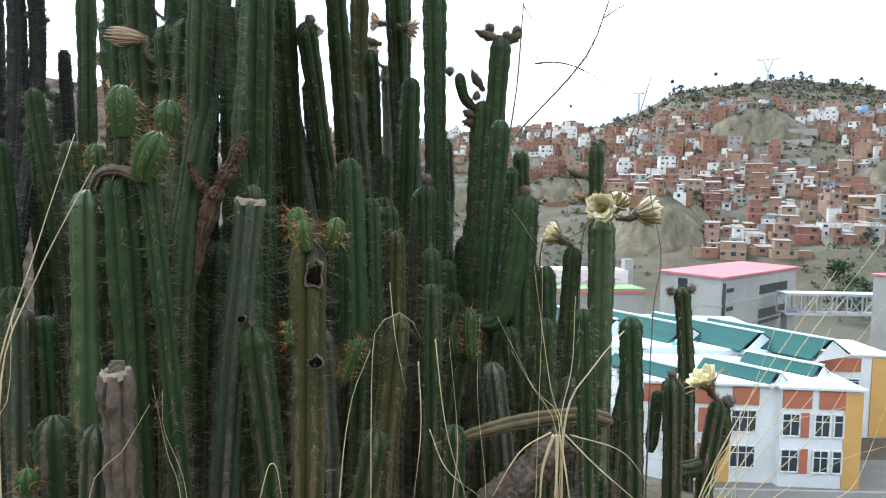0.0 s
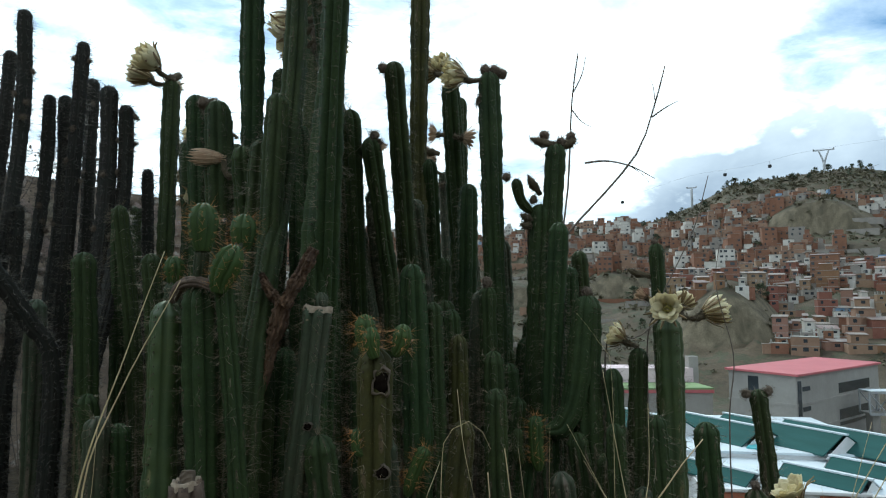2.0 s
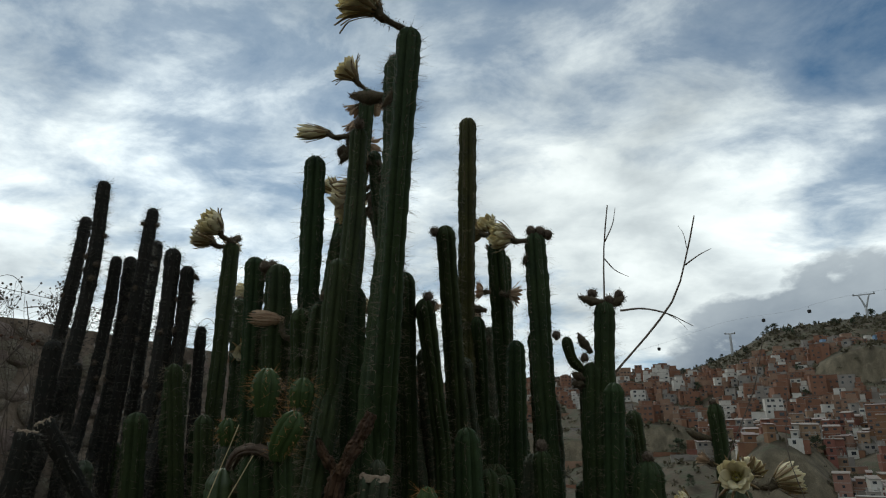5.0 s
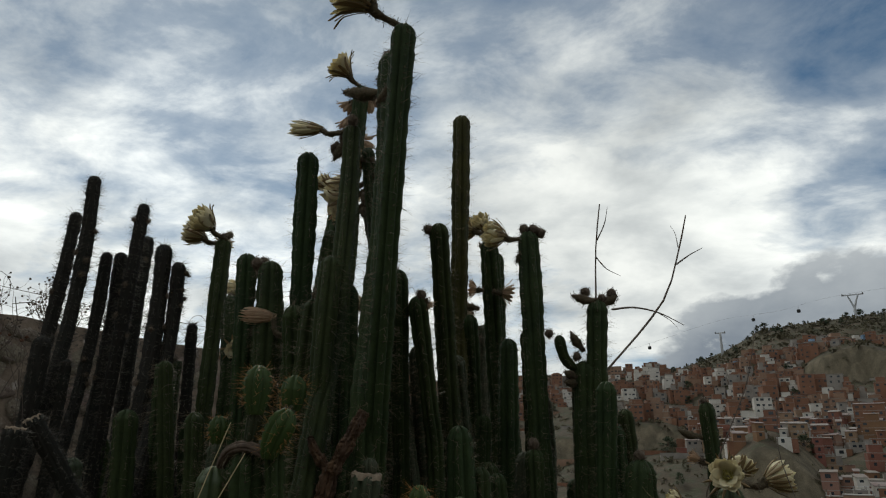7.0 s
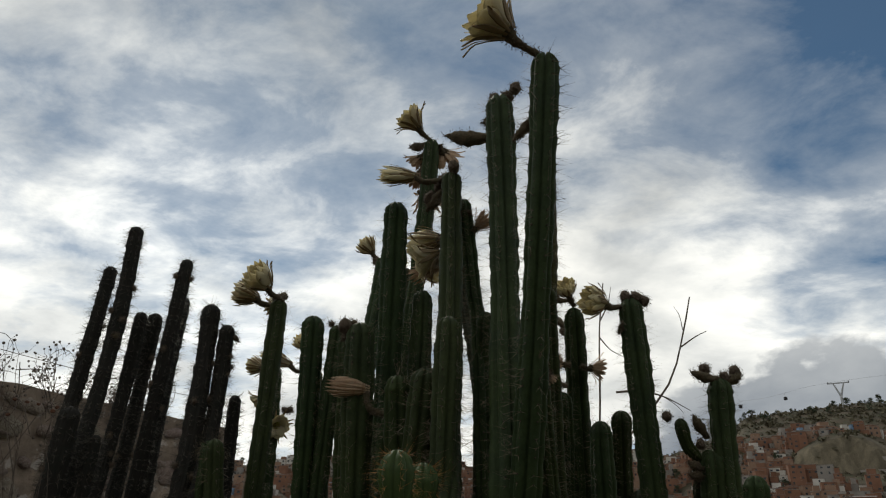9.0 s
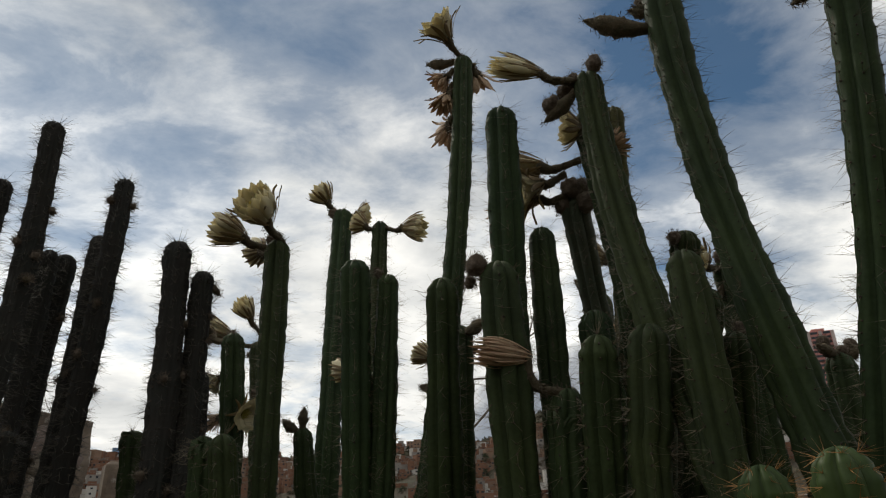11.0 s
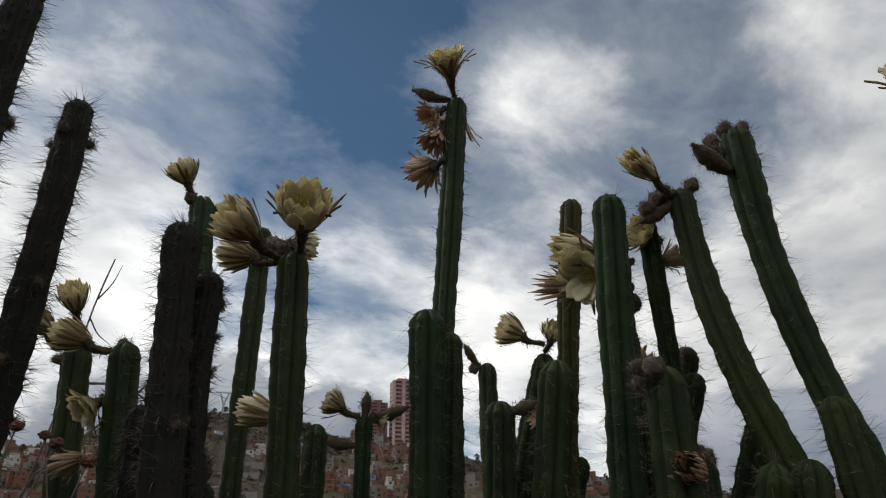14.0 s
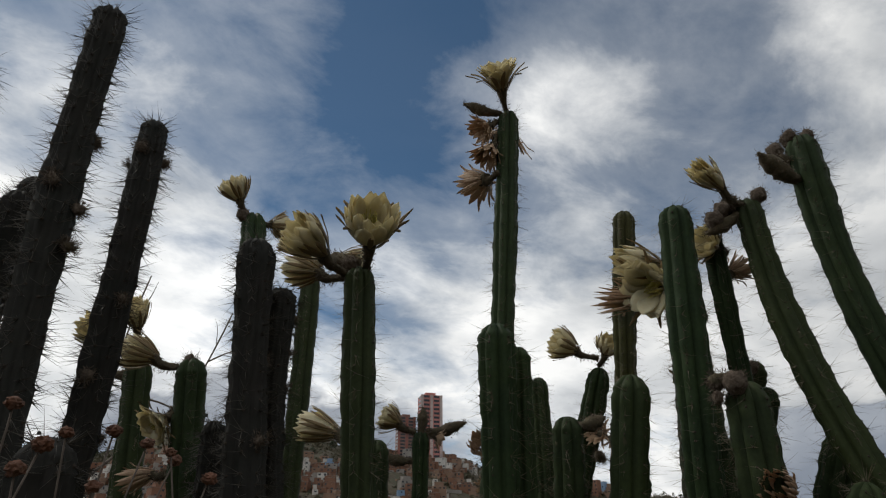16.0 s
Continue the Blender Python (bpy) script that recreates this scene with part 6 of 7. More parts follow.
# ---- the old boundary wall behind the dark cacti ----
def old_wall():
    a, b = Vector((-8.95, -4.0)), Vector((-3.86, 7.52))
    along = (b - a).normalized()
    out = Vector((along.y, -along.x))
    length, top, thick = (b - a).length, 2.70, 0.34
    cols, rows = 190, 40
    verts, faces = [], []
    for face_side in (0, 1):
        for i in range(cols + 1):
            for j in range(rows + 1):
                p = a + along * (length * i / cols)
                z = -0.2 + (top + 0.2) * j / rows
                if j == rows:
                    z += 0.02 * noise.noise((i * 0.21, 3.0, 1.0))
                bulge = 0.028 * noise.noise((i * 0.16, j * 0.33, face_side * 5.0)) + 0.02 * abs(noise.noise((i * 0.6, j * 1.1, 4.0)))
                q = p + out * ((thick / 2 + bulge) * (1 if face_side == 0 else -1))
                verts.append((q.x, q.y, z))
    n = (cols + 1) * (rows + 1)
    at = lambda s, i, j: s * n + i * (rows + 1) + j
    for i in range(cols):
        for j in range(rows):
            faces.append((at(0, i, j), at(0, i + 1, j), at(0, i + 1, j + 1), at(0, i, j + 1)))
            faces.append((at(1, i, j), at(1, i, j + 1), at(1, i + 1, j + 1), at(1, i + 1, j)))
        faces.append((at(0, i, rows), at(0, i + 1, rows), at(1, i + 1, rows), at(1, i, rows)))
    for j in range(rows):
        faces.append((at(0, cols, j), at(1, cols, j), at(1, cols, j + 1), at(0, cols, j + 1)))
    ob = new("wall_west", mesh_from("wall_west", verts, faces, OLDWALL))
    tagged(ob, "rough old stone and mud boundary wall", "wall", kind="structure")
    # rubble stones set in the mud, over the stretch behind the cacti
    stone_rng = np.random.default_rng(61)
    shapes = []
    for k in range(5):
        bm = bmesh.new()
        bmesh.ops.create_icosphere(bm, subdivisions=2, radius=0.62)
        for vert in bm.verts:
            big = max(abs(c) for c in vert.co) / 0.62
            vert.co *= (0.55 + 0.45 / big) * (1 + 0.22 * noise.noise(vert.co * 2.3 + Vector((k * 7.0, 0, 0))))
        me = bpy.data.meshes.new("stone")
        bm.to_mesh(me)
        bm.free()
        me.materials.append(RUBBLE)
        me.polygons.foreach_set("use_smooth", [True] * len(me.polygons))
        shapes.append(me)
    for k in range(300):
        wide = 0.07 + 0.20 * stone_rng.uniform() ** 2
        tall = wide * stone_rng.uniform(0.45, 0.8)
        p = a + along * (length * stone_rng.uniform(0.50, 0.985)) + out * (thick / 2 - 0.004)
        m = Matrix.Translation((p.x, p.y, stone_rng.uniform(0.9, top - 0.10))) @ Matrix.Rotation(math.atan2(along.y, along.x), 4, "Z") @ Matrix.Rotation(stone_rng.normal(0, 0.35), 4, "Y") @ Matrix.Diagonal((wide, 0.075, tall, 1))
        part("stone", shapes[k % 5], ob, at=m)
    post = new("wall_post", boxes("wall_post", [((-3.55, 7.95, 1.15), (0.30, 0.30, 2.5), 0.4, 0)], OLDWALL, 0.03))
    tagged(post, "low square stone post at the wall's end", "post", kind="structure")
    # wire coils along the crest
    wire = []
    for k in range(9):
        c = a + along * (length * (0.60 + 0.045 * k))
        loop = [(c.x + along.x * (0.22 * math.sin(u) + 0.06 * u), c.y + along.y * (0.22 * math.sin(u) + 0.06 * u), top + 0.20 - 0.22 * math.cos(u)) for u in np.linspace(0, 6.28, 9)]
        wire.append(tube(loop, [0.003, 0.003], 4, 26))
    strand = [(a.x + along.x * s, a.y + along.y * s, top + 0.30 + 0.03 * math.sin(s)) for s in np.linspace(length * 0.5, length, 9)]
    wire.append(tube(strand, [0.003, 0.003], 4, 30))
    v, f = joined(wire)
    coil = new("barbed_wire", mesh_from("barbed_wire", v, f, TWIG))
    tagged(coil, "thin rusty barbed wire coiled on the old wall", "wire")


old_wall()


def dry_weed(base, height, seed):
    """A withered weed with branching stalks and round seed heads."""
    rng = np.random.default_rng(seed)
    ob = thing("dry_weed", Vector(base), "withered branching weed with small round seed heads", "weed", "withered weeds")
    stalks, heads = [], []

    def grow(start, way, length, radius, level):
        mid = start + way * length * 0.5 + rng.normal(0, 0.06 * length, 3)
        end = start + way * length + rng.normal(0, 0.12 * length, 3)
        stalks.append(tube([start, mid, end], [radius, radius * 0.7], 4, 7))
        if level == 0:
            heads.append(end)
            return
        for _ in range(rng.integers(3, 5)):
            u = rng.uniform(0.35, 1.0)
            side = way + rng.normal(0, 0.55, 3)
            grow(start + (end - start) * u, side / np.linalg.norm(side), length * rng.uniform(0.42, 0.68), radius * 0.65, level - 1)

    for _ in range(3):
        way = np.array((rng.normal(0, 0.35), rng.normal(0, 0.35), 1.0))
        grow(np.zeros(3), way / np.linalg.norm(way), height * 0.55, 0.006, 3)
    v, f = joined(stalks)
    part("stalk", mesh_from("stalk", v, f, TWIG), ob)
    pieces = []
    for h in heads:
        bm = bmesh.new()
        bmesh.ops.create_icosphere(bm, subdivisions=1, radius=rng.uniform(0.007, 0.014))
        pieces.append((np.array([q.co[:] for q in bm.verts]) + h, [tuple(q.index for q in face.verts) for face in bm.faces]))
        bm.free()
    v, f = joined(pieces)
    part("dry_seed_spray", mesh_from("dry_seed_spray", v, f, TWIG), ob)["kind"] = "stuff"
    return ob


# ---- the valley: school, concrete block, hall, footbridge, street ----
LOW = -23.0
UNIT = boxes("pane", [((0, 0, 0), (1, 1, 1), 0, 0)], GLASS)
BAR = boxes("bar", [((0, 0, 0), (1, 1, 1), 0, 0)], FRAMEW)


def window(owner, at, wide, high, bars=2, deep=0.16):
    """A window unit: dark glass set back in a frame with bars. at: its middle, x along the wall, -y outwards."""
    w = part("window", boxes("window", [((-wide / 2 - 0.06, 0, 0), (0.12, deep, high + 0.24), 0, 0), ((wide / 2 + 0.06, 0, 0), (0.12, deep, high + 0.24), 0, 0), ((0, 0, high / 2 + 0.06), (wide, deep, 0.12), 0, 0), ((0, 0, -high / 2 - 0.06), (wide, deep, 0.12), 0, 0)], FRAMEW), owner, at=at)
    part("pane", UNIT, w, at=Matrix.Translation((0, 0.04, 0)) @ Matrix.Diagonal((wide, 0.03, high, 1)))
    for k in range(bars):
        part("bar", BAR, w, at=Matrix.Translation((-wide / 2 + wide * (k + 1) / (bars + 1), 0, 0)) @ Matrix.Diagonal((0.07, 0.06, high, 1)))
    part("bar", BAR, w, at=Matrix.Translation((0, 0, high * 0.18)) @ Matrix.Diagonal((wide, 0.06, 0.07, 1)))
    return w


def school():
    # front wall from the near right corner towards the left; x runs along it, y goes back
    a, b = Vector((36.9, 56.0)), Vector((22.5, 56.8))
    yaw = math.atan2((a - b).y, (a - b).x)
    ob = thing("school", Matrix.Translation((b.x, b.y, LOW)) @ Matrix.Rotation(yaw, 4, "Z"), "white school with terracotta and ochre panels and teal roofs", "school building")
    high, wide, deep = 9.1, 15.2, 12.0
    part("wall", boxes("wall", [((11.2, deep / 2, high / 2), (7.0, deep, high), 0, 0)], WHITE), ob)
    part("wall", boxes("wall", [((1.2, deep / 2 + 0.5, high / 2), (13.0, deep - 0.2, high), 0, 0)], WHITE), ob)
    part("rear_wall", boxes("rear_wall", [((wide / 2 - 5.0, deep + 11.2, high / 2 + 0.3), (wide + 12, 22, high + 0.6), 0, 0)], WHITE), ob)

    def panel(x, z, w, h, mat, name="panel", back=0.0):
        part(name, boxes(name, [((0, 0, 0), (w, 0.12, h), 0, 0)], mat), ob, at=Matrix.Translation((x, back - 0.06, z)))

    panel(13.95, high / 2 - 0.1, 1.5, high - 0.4, OCHRE, "ochre_panel")
    part("ochre_panel", boxes("ochre_panel", [((14.76, deep / 2, high / 2 - 0.1), (0.12, deep - 0.1, high - 0.4), 0, 0)], OCHRE), ob)
    for x, w in ((9.1, 2.5), (12.1, 2.2)):
        panel(x, 8.15, w, 1.6, TERRACOTTA, "terracotta_panel")
    for x, w in ((1.1, 2.1), (4.9, 2.3), (-3.0, 2.2)):
        panel(x, 8.15, w, 1.6, TERRACOTTA, "terracotta_panel", 0.6)
    panel(2.95, 2.2, 1.4, 4.2, OCHRE, "ochre_panel", 0.6)
    for z in (5.85, 2.6):
        window(ob, Matrix.Translation((8.65, -0.04, z)), 1.4, 1.9, 1)
        panel(9.8, z, 0.8, 2.2, TERRACOTTA, "terracotta_panel")
        window(ob, Matrix.Translation((11.35, -0.04, z)), 1.2, 1.9, 1)
        window(ob, Matrix.Translation((12.75, -0.04, z)), 0.7, 1.9, 0)
        window(ob, Matrix.Translation((4.8, 0.56, z)), 2.1, 1.9, 2)
        panel(1.45, z, 1.3, 2.2, TERRACOTTA, "terracotta_panel", 0.6)
        window(ob, Matrix.Translation((-1.2, 0.56, z)), 2.1, 1.9, 2)
    part("eave", boxes("eave", [((11.2, -0.15, high + 0.12), (7.4, 0.5, 0.26), 0, 0)], WHITE, 0.03), ob)
    part("eave", boxes("eave", [((1.2, 0.45, high + 0.12), (13.0, 0.5, 0.26), 0, 0)], WHITE, 0.03), ob)
    # roofs seen from above: slanting teal pitches with white backs and edges
    part("flat_roof", boxes("flat_roof", [((4.9, deep / 2 + 0.35, high + 0.10), (20.0, deep, 0.20), 0, 0)], PALE), ob)
    part("flat_roof", boxes("flat_roof", [((wide / 2 - 5.0, deep + 11.2, high + 0.75), (wide + 12.4, 22.4, 0.24), 0, 0)], PALE), ob)

    def pitch(x, y, z, length, width, rise, turn, back=PALE):
        """A low ridge roof: teal on the near pitch, white on the far one, with a white verge."""
        h, l = width / 2, length / 2
        m = Matrix.Translation((x, y, z)) @ Matrix.Rotation(turn, 4, "Z")
        def slope(y0, z0, y1, z1, l, lift, mat, name):
            v = [(-l, y0, z0 + lift), (l, y0, z0 + lift), (l, y1, z1 + lift), (-l, y1, z1 + lift)]
            v += [(p, q, r - 0.14) for p, q, r in v]
            part(name, mesh_from(name, v, [(0, 1, 2, 3), (7, 6, 5, 4), (0, 4, 5, 1), (1, 5, 6, 2), (2, 6, 7, 3), (3, 7, 4, 0)], mat), ob, at=m)
        slope(-h, 0.0, -0.12, rise, l - 0.3, 0.02, TEAL, "roof_pitch")
        slope(0.02, rise, h, 0.0, l, 0.0, back, "roof_back")
        part("ridge_cap", boxes("ridge_cap", [((0, 0, rise + 0.05), (2 * l, 0.5, 0.14), 0, 0)], PALE), ob, at=m)
        gable_end = [(sx * (l - 0.05), y, z) for sx in (-1, 1) for y, z in ((-h, -0.3), (0, rise - 0.1), (h, -0.3))]
        part("gable_end", mesh_from("gable_end", gable_end, [(0, 1, 2), (5, 4, 3), (0, 2, 5, 3)], WHITE), ob, at=m)

    for x, y in ((-7.0, 25.0), (0.5, 22.0), (7.2, 19.0), (13.0, 16.0)):
        pitch(x, y, high + 0.9, 15.0, 6.8, 1.7, -0.98, TEAL)
    for x, y in ((-3.0, 4.6), (5.6, 3.9), (11.0, 7.2)):
        pitch(x, y, high + 0.25, 7.6, 3.2, 0.9, -0.86)
    part("skylight", boxes("skylight", [((3.2, deep + 2.6, high + 0.95), (1.0, 3.2, 0.14), -0.5, 0)], material("turquoise skylight", (0.10, 0.42, 0.46), None, 1, 0.4, 0, 5, 0.05)), ob)
    # taller wing at the right with its own panels
    part("side_wing", boxes("side_wing", [((21.6, deep + 6.6, high / 2), (9.0, 8.0, high), 0, 0)], WHITE), ob)
    part("side_panel", boxes("side_panel", [((25.2, deep + 2.54, high / 2), (2.4, 0.12, high - 0.3), 0, 0)], OCHRE), ob)
    part("side_panel", boxes("side_panel", [((20.6, deep + 2.54, high - 1.0), (4.4, 0.12, 1.5), 0, 0)], TERRACOTTA), ob)
    window(ob, Matrix.Translation((20.6, deep + 2.56, high - 3.0)), 4.2, 0.8, 3)
    part("roof", boxes("roof", [((21.6, deep + 6.6, high + 0.12), (9.5, 8.5, 0.24), 0, 0)], PALE, 0.03), ob)
    # low yard wall and steps before the front
    part("yard_wall", boxes("yard_wall", [((5.0, -3.2, 0.6), (26.0, 0.3, 1.2), 0.05, 0)], CONCRETE), ob)
    return ob


def concrete_block():
    c, r = Vector((41.05, 94.6)), Vector((64.0, 116.6))
    yaw = math.atan2((r - c).y, (r - c).x)
    high = 15.1
    ob = thing("concrete_building", Matrix.Translation((c.x, c.y, LOW)) @ Matrix.Rotation(yaw, 4, "Z"), "bare grey concrete building with a pink metal roof", "building")
    wide, deep = (r - c).length, 9.6
    part("wall", boxes("wall", [((wide / 2, deep / 2, high / 2), (wide, deep, high), 0, 0)], CONCRETE), ob)
    for k in range(3):
        part("floor_band", boxes("floor_band", [((wide / 2, deep / 2, 3.6 + 3.6 * k), (wide + 0.16, deep + 0.16, 0.35), 0, 0)], CONCRETE), ob)
    part("roof", mesh_from("roof", [(-0.4, -0.4, high), (wide + 0.4, -0.4, high), (wide + 0.4, deep + 0.4, high + 0.25), (-0.4, deep + 0.4, high + 0.25), (-0.4, -0.4, high - 0.3), (wide + 0.4, -0.4, high - 0.3), (wide + 0.4, deep + 0.4, high - 0.05), (-0.4, deep + 0.4, high - 0.05)], [(0, 1, 2, 3), (7, 6, 5, 4), (0, 4, 5, 1), (1, 5, 6, 2), (2, 6, 7, 3), (3, 7, 4, 0)], PINK), ob)
    for z in (high - 3.0, high - 7.4):
        part("window", boxes("window", [((wide * 0.66, -0.02, z), (12.6, 0.10, 1.5 if z > high - 5 else 2.4), 0, 0)], GLASS), ob, "dark blue strip window")
    part("glass_strip", boxes("glass_strip", [((0.9, -0.05, high - 5.5), (1.0, 0.10, 9.0), 0, 0)], GLASS), ob)
    for z in (high - 2.2, high - 5.0, high - 7.6, high - 10.0):
        part("pane", UNIT, ob, at=Matrix.Translation((3.1, -0.03, z)) @ Matrix.Diagonal((2.4, 0.10, 0.6, 1)))
    part("pane", UNIT, ob, at=Matrix.Translation((-0.03, deep * 0.62, high - 1.9)) @ Matrix.Diagonal((0.10, 1.5, 2.4, 1)))
    return ob


def sports_hall():
    ob = thing("sports_hall", Matrix.Translation((26.5, 104.0, LOW)) @ Matrix.Rotation(0.12, 4, "Z"), "long low hall with a pale roof and a green strip", "hall")
    part("wall", boxes("wall", [((-6, 8, 5.6), (26, 14, 11.2), 0, 0)], CONCRETE), ob)
    part("roof", boxes("roof", [((-6, 12, 12.6), (26.6, 6.6, 3.0), 0, 0)], material("pale pink sheet", (0.62, 0.50, 0.52), (0.56, 0.45, 0.47), 0.2, 0.7, 0.1, 2, 0.06)), ob)
    part("green_strip", boxes("green_strip", [((-6, 4.6, 11.5), (26.4, 7.4, 0.6), 0, 0)], LAWN), ob)
    part("red_rail", boxes("red_rail", [((-6, 0.9, 11.25), (26.4, 0.2, 0.5), 0, 0)], PINK), ob)
    part("chimney", boxes("chimney", [((7.6, 10.0, 8.0), (1.6, 1.6, 16.0), 0, 0)], CONCRETE), ob)
    return ob


def footbridge():
    a, b = Vector((55.4, 103.6)), Vector((72.0, 104.0))
    ob = thing("footbridge", Matrix.Translation((a.x, a.y, -14.6)) @ Matrix.Rotation(math.atan2((b - a).y, (b - a).x), 4, "Z"), "grey steel truss footbridge with diagonal bracing", "footbridge")
    long, high, deep = (b - a).length + 6, 3.2, 2.6
    for z in (0, high):
        for y in (0, deep):
            part("chord", boxes("chord", [((long / 2, y, z), (long, 0.28, 0.34), 0, 0)], STEEL), ob)
    part("deck", boxes("deck", [((long / 2, deep / 2, 0.1), (long, deep, 0.16), 0, 0)], CONCRETE), ob)
    part("cover", boxes("cover", [((long / 2, deep / 2, high + 0.2), (long, deep + 0.4, 0.10), 0, 0)], PALE), ob)
    n = 9
    for k in range(n):
        x0, x1 = long * k / n, long * (k + 1) / n
        for y in (0, deep):
            part("post", boxes("post", [((x0, y, high / 2), (0.2, 0.2, high), 0, 0)], STEEL), ob)
            p, q = ((x0, y, 0), (x1, y, high)) if k % 2 else ((x0, y, high), (x1, y, 0))
            v, f = tube([p, ((p[0] + q[0]) / 2, y, high / 2), q], [0.11, 0.11], 4, 4)
            part("brace", mesh_from("brace", v, f, STEEL), ob)
    for x in (1.0, long - 3):
        part("pier", boxes("pier", [((x, deep / 2, -4.4), (0.9, 1.8, 8.8), 0, 0)], CONCRETE), ob)
    return ob


def street():
    verts, n = [], 26
    for k in range(n + 1):
        x = 20 + 90 * k / n
        y = 122 - 0.16 * (x - 20) + 2.0 * math.sin(x * 0.05)
        for s in (-5.0, 5.0):
            verts.append((x, y + s, max(ground_height(x, y - 5), ground_height(x, y + 5), LOW) + 0.25))
    faces = [(2 * k, 2 * k + 2, 2 * k + 3, 2 * k + 1) for k in range(n)]
    tagged(new("road", mesh_from("road", verts, faces, ASPHALT)), "grey worn asphalt street in the valley", "road", kind="structure")


def car(at, turn, mat):
    ob = thing("car", Matrix.Translation(at) @ Matrix.Rotation(turn, 4, "Z"), "small white car on the valley street", "car", "cars on the street")
    prof = [(-2.0, 0.35), (-2.0, 0.85), (-1.5, 0.95), (-0.9, 1.45), (0.6, 1.45), (1.2, 0.95), (2.0, 0.8), (2.0, 0.35)]
    verts = [(x, y, z) for y in (-0.8, 0.8) for x, z in prof]
    n = len(prof)
    faces = [tuple(range(n)), tuple(range(2 * n - 1, n - 1, -1))] + [(k, n + k, n + (k + 1) % n, (k + 1) % n) for k in range(n)]
    part("body", mesh_from("body", verts, faces, mat), ob)
    for y in (-0.81, 0.81):
        part("side_window", boxes("side_window", [((-0.15, y, 1.18), (1.6, 0.02, 0.36), 0, 0)], GLASS), ob)
        for x in (-1.25, 1.25):
            v, f = tube([(x, y - 0.1, 0.32), (x, y, 0.32), (x, y + 0.1, 0.32)], [0.32, 0.32], 12, 3)
            part("wheel", mesh_from("wheel", v, f, RUBBER), ob)
    return ob


school()
concrete_block()
sports_hall()
footbridge()
street()
for car_x in (58.0, 63.5, 77.0):
    car_y = 122 - 0.16 * (car_x - 20) + 2.0 * math.sin(car_x * 0.05) - 1.5
    car((car_x, car_y, max(ground_height(car_x, car_y - 3.5), ground_height(car_x, car_y + 6.5), LOW) + 0.26), -0.16, CARPAINT)
tagged(new("side_building", boxes("side_building", [((67.5, 88.0, -15.0), (8, 12, 16), 0.3, 0), ((67.5, 88.0, -6.9), (8.4, 12.4, 0.3), 0.3, 1)], [CONCRETE, PINK], 0.02)), "plain grey concrete building with a pink roof edge", "building")
tagged(new("paved_yard", boxes("paved_yard", [((42, 50, LOW - 0.05), (40, 26, 0.5), 0.05, 0)], material("worn yard", (0.17, 0.155, 0.13), (0.12, 0.11, 0.095), 0.3, 0.9, 0.1, 3, 0.15))), "grey paved school yard", "yard", kind="structure")


# ---- trees on the slopes and the ridge ----
def tree_meshes(seed, tall):
    rng = np.random.default_rng(seed)
    wood = [tube([(0, 0, -0.6), (rng.normal(0, 0.15), rng.normal(0, 0.15), tall * 0.45), (rng.normal(0, 0.3), rng.normal(0, 0.3), tall * 0.85)], [tall * 0.03, tall * 0.02, tall * 0.006], 6, 8)]
    verts, faces = [], []
    clumps = []
    for _ in range(16):
        a, u = rng.uniform(0, 6.28), rng.uniform(0.28, 1.0)
        r = tall * 0.30 * math.sin(math.pi * min(0.98, u * 0.85 + 0.1)) * rng.uniform(0.4, 1.05)
        c = np.array((math.cos(a) * r, math.sin(a) * r, tall * u))
        clumps.append((c, tall * rng.uniform(0.09, 0.17)))
        wood.append(tube([(0, 0, tall * u * 0.6), tuple(c * (0.5, 0.5, 0.85)), tuple(c)], [tall * 0.009, tall * 0.004], 4, 5))
    for c, size in clumps:
        for _ in range(70):
            d = rng.normal(0, 1, 3)
            p = c + d / np.linalg.norm(d) * size * rng.uniform(0.35, 1.15) * (1, 1, 0.8)
            s, t = rng.normal(0, 1, 3), rng.normal(0, 1, 3)
            s, t = s / np.linalg.norm(s) * tall * 0.030, t / np.linalg.norm(t) * tall * 0.022
            n = len(verts)
            verts += [p - s, p - t, p + s, p + t]
            faces.append((n, n + 1, n + 2, n + 3))
    v, f = joined(wood)
    return mesh_from("trunk", v, f, TRUNK), mesh_from("crown", verts, faces, LEAF)


TREES = [tree_meshes(k, 1.0) for k in range(4)]


def tree(x, y, tall, pick, sink=0.0, broad=1.0):
    ob = thing("tree", Matrix.Translation((x, y, ground_height(x, y) - sink)) @ Matrix.Rotation(x * 7.1 + y, 4, "Z") @ Matrix.Diagonal((tall * broad, tall * broad, tall, 1)), "dark green tree on the dry slope", "tree", "trees on the hillside")
    part("trunk", TREES[pick][0], ob)
    part("crown", TREES[pick][1], ob)
    return ob


tree_rng = np.random.default_rng(5)
tree(92.3, 149.5, 14.5, 0, 0.3, 1.15)
tree(101.0, 156.0, 9.0, 1, 0.3, 1.3)
for k in range(130):
    az = float(tree_rng.choice((tree_rng.uniform(-22, 74), tree_rng.uniform(2, 36))))
    d = TOP + tree_rng.uniform(-28, 12) if k % 5 else tree_rng.uniform(160, 480)
    tree(d * math.sin(radians(az)), d * math.cos(radians(az)), tree_rng.uniform(2.5, 6.5) if k % 5 else tree_rng.uniform(4, 8), k % 4, 0.5, tree_rng.uniform(0.9, 1.7))


# ---- houses ----
HOUSE_RNG = np.random.default_rng(11)


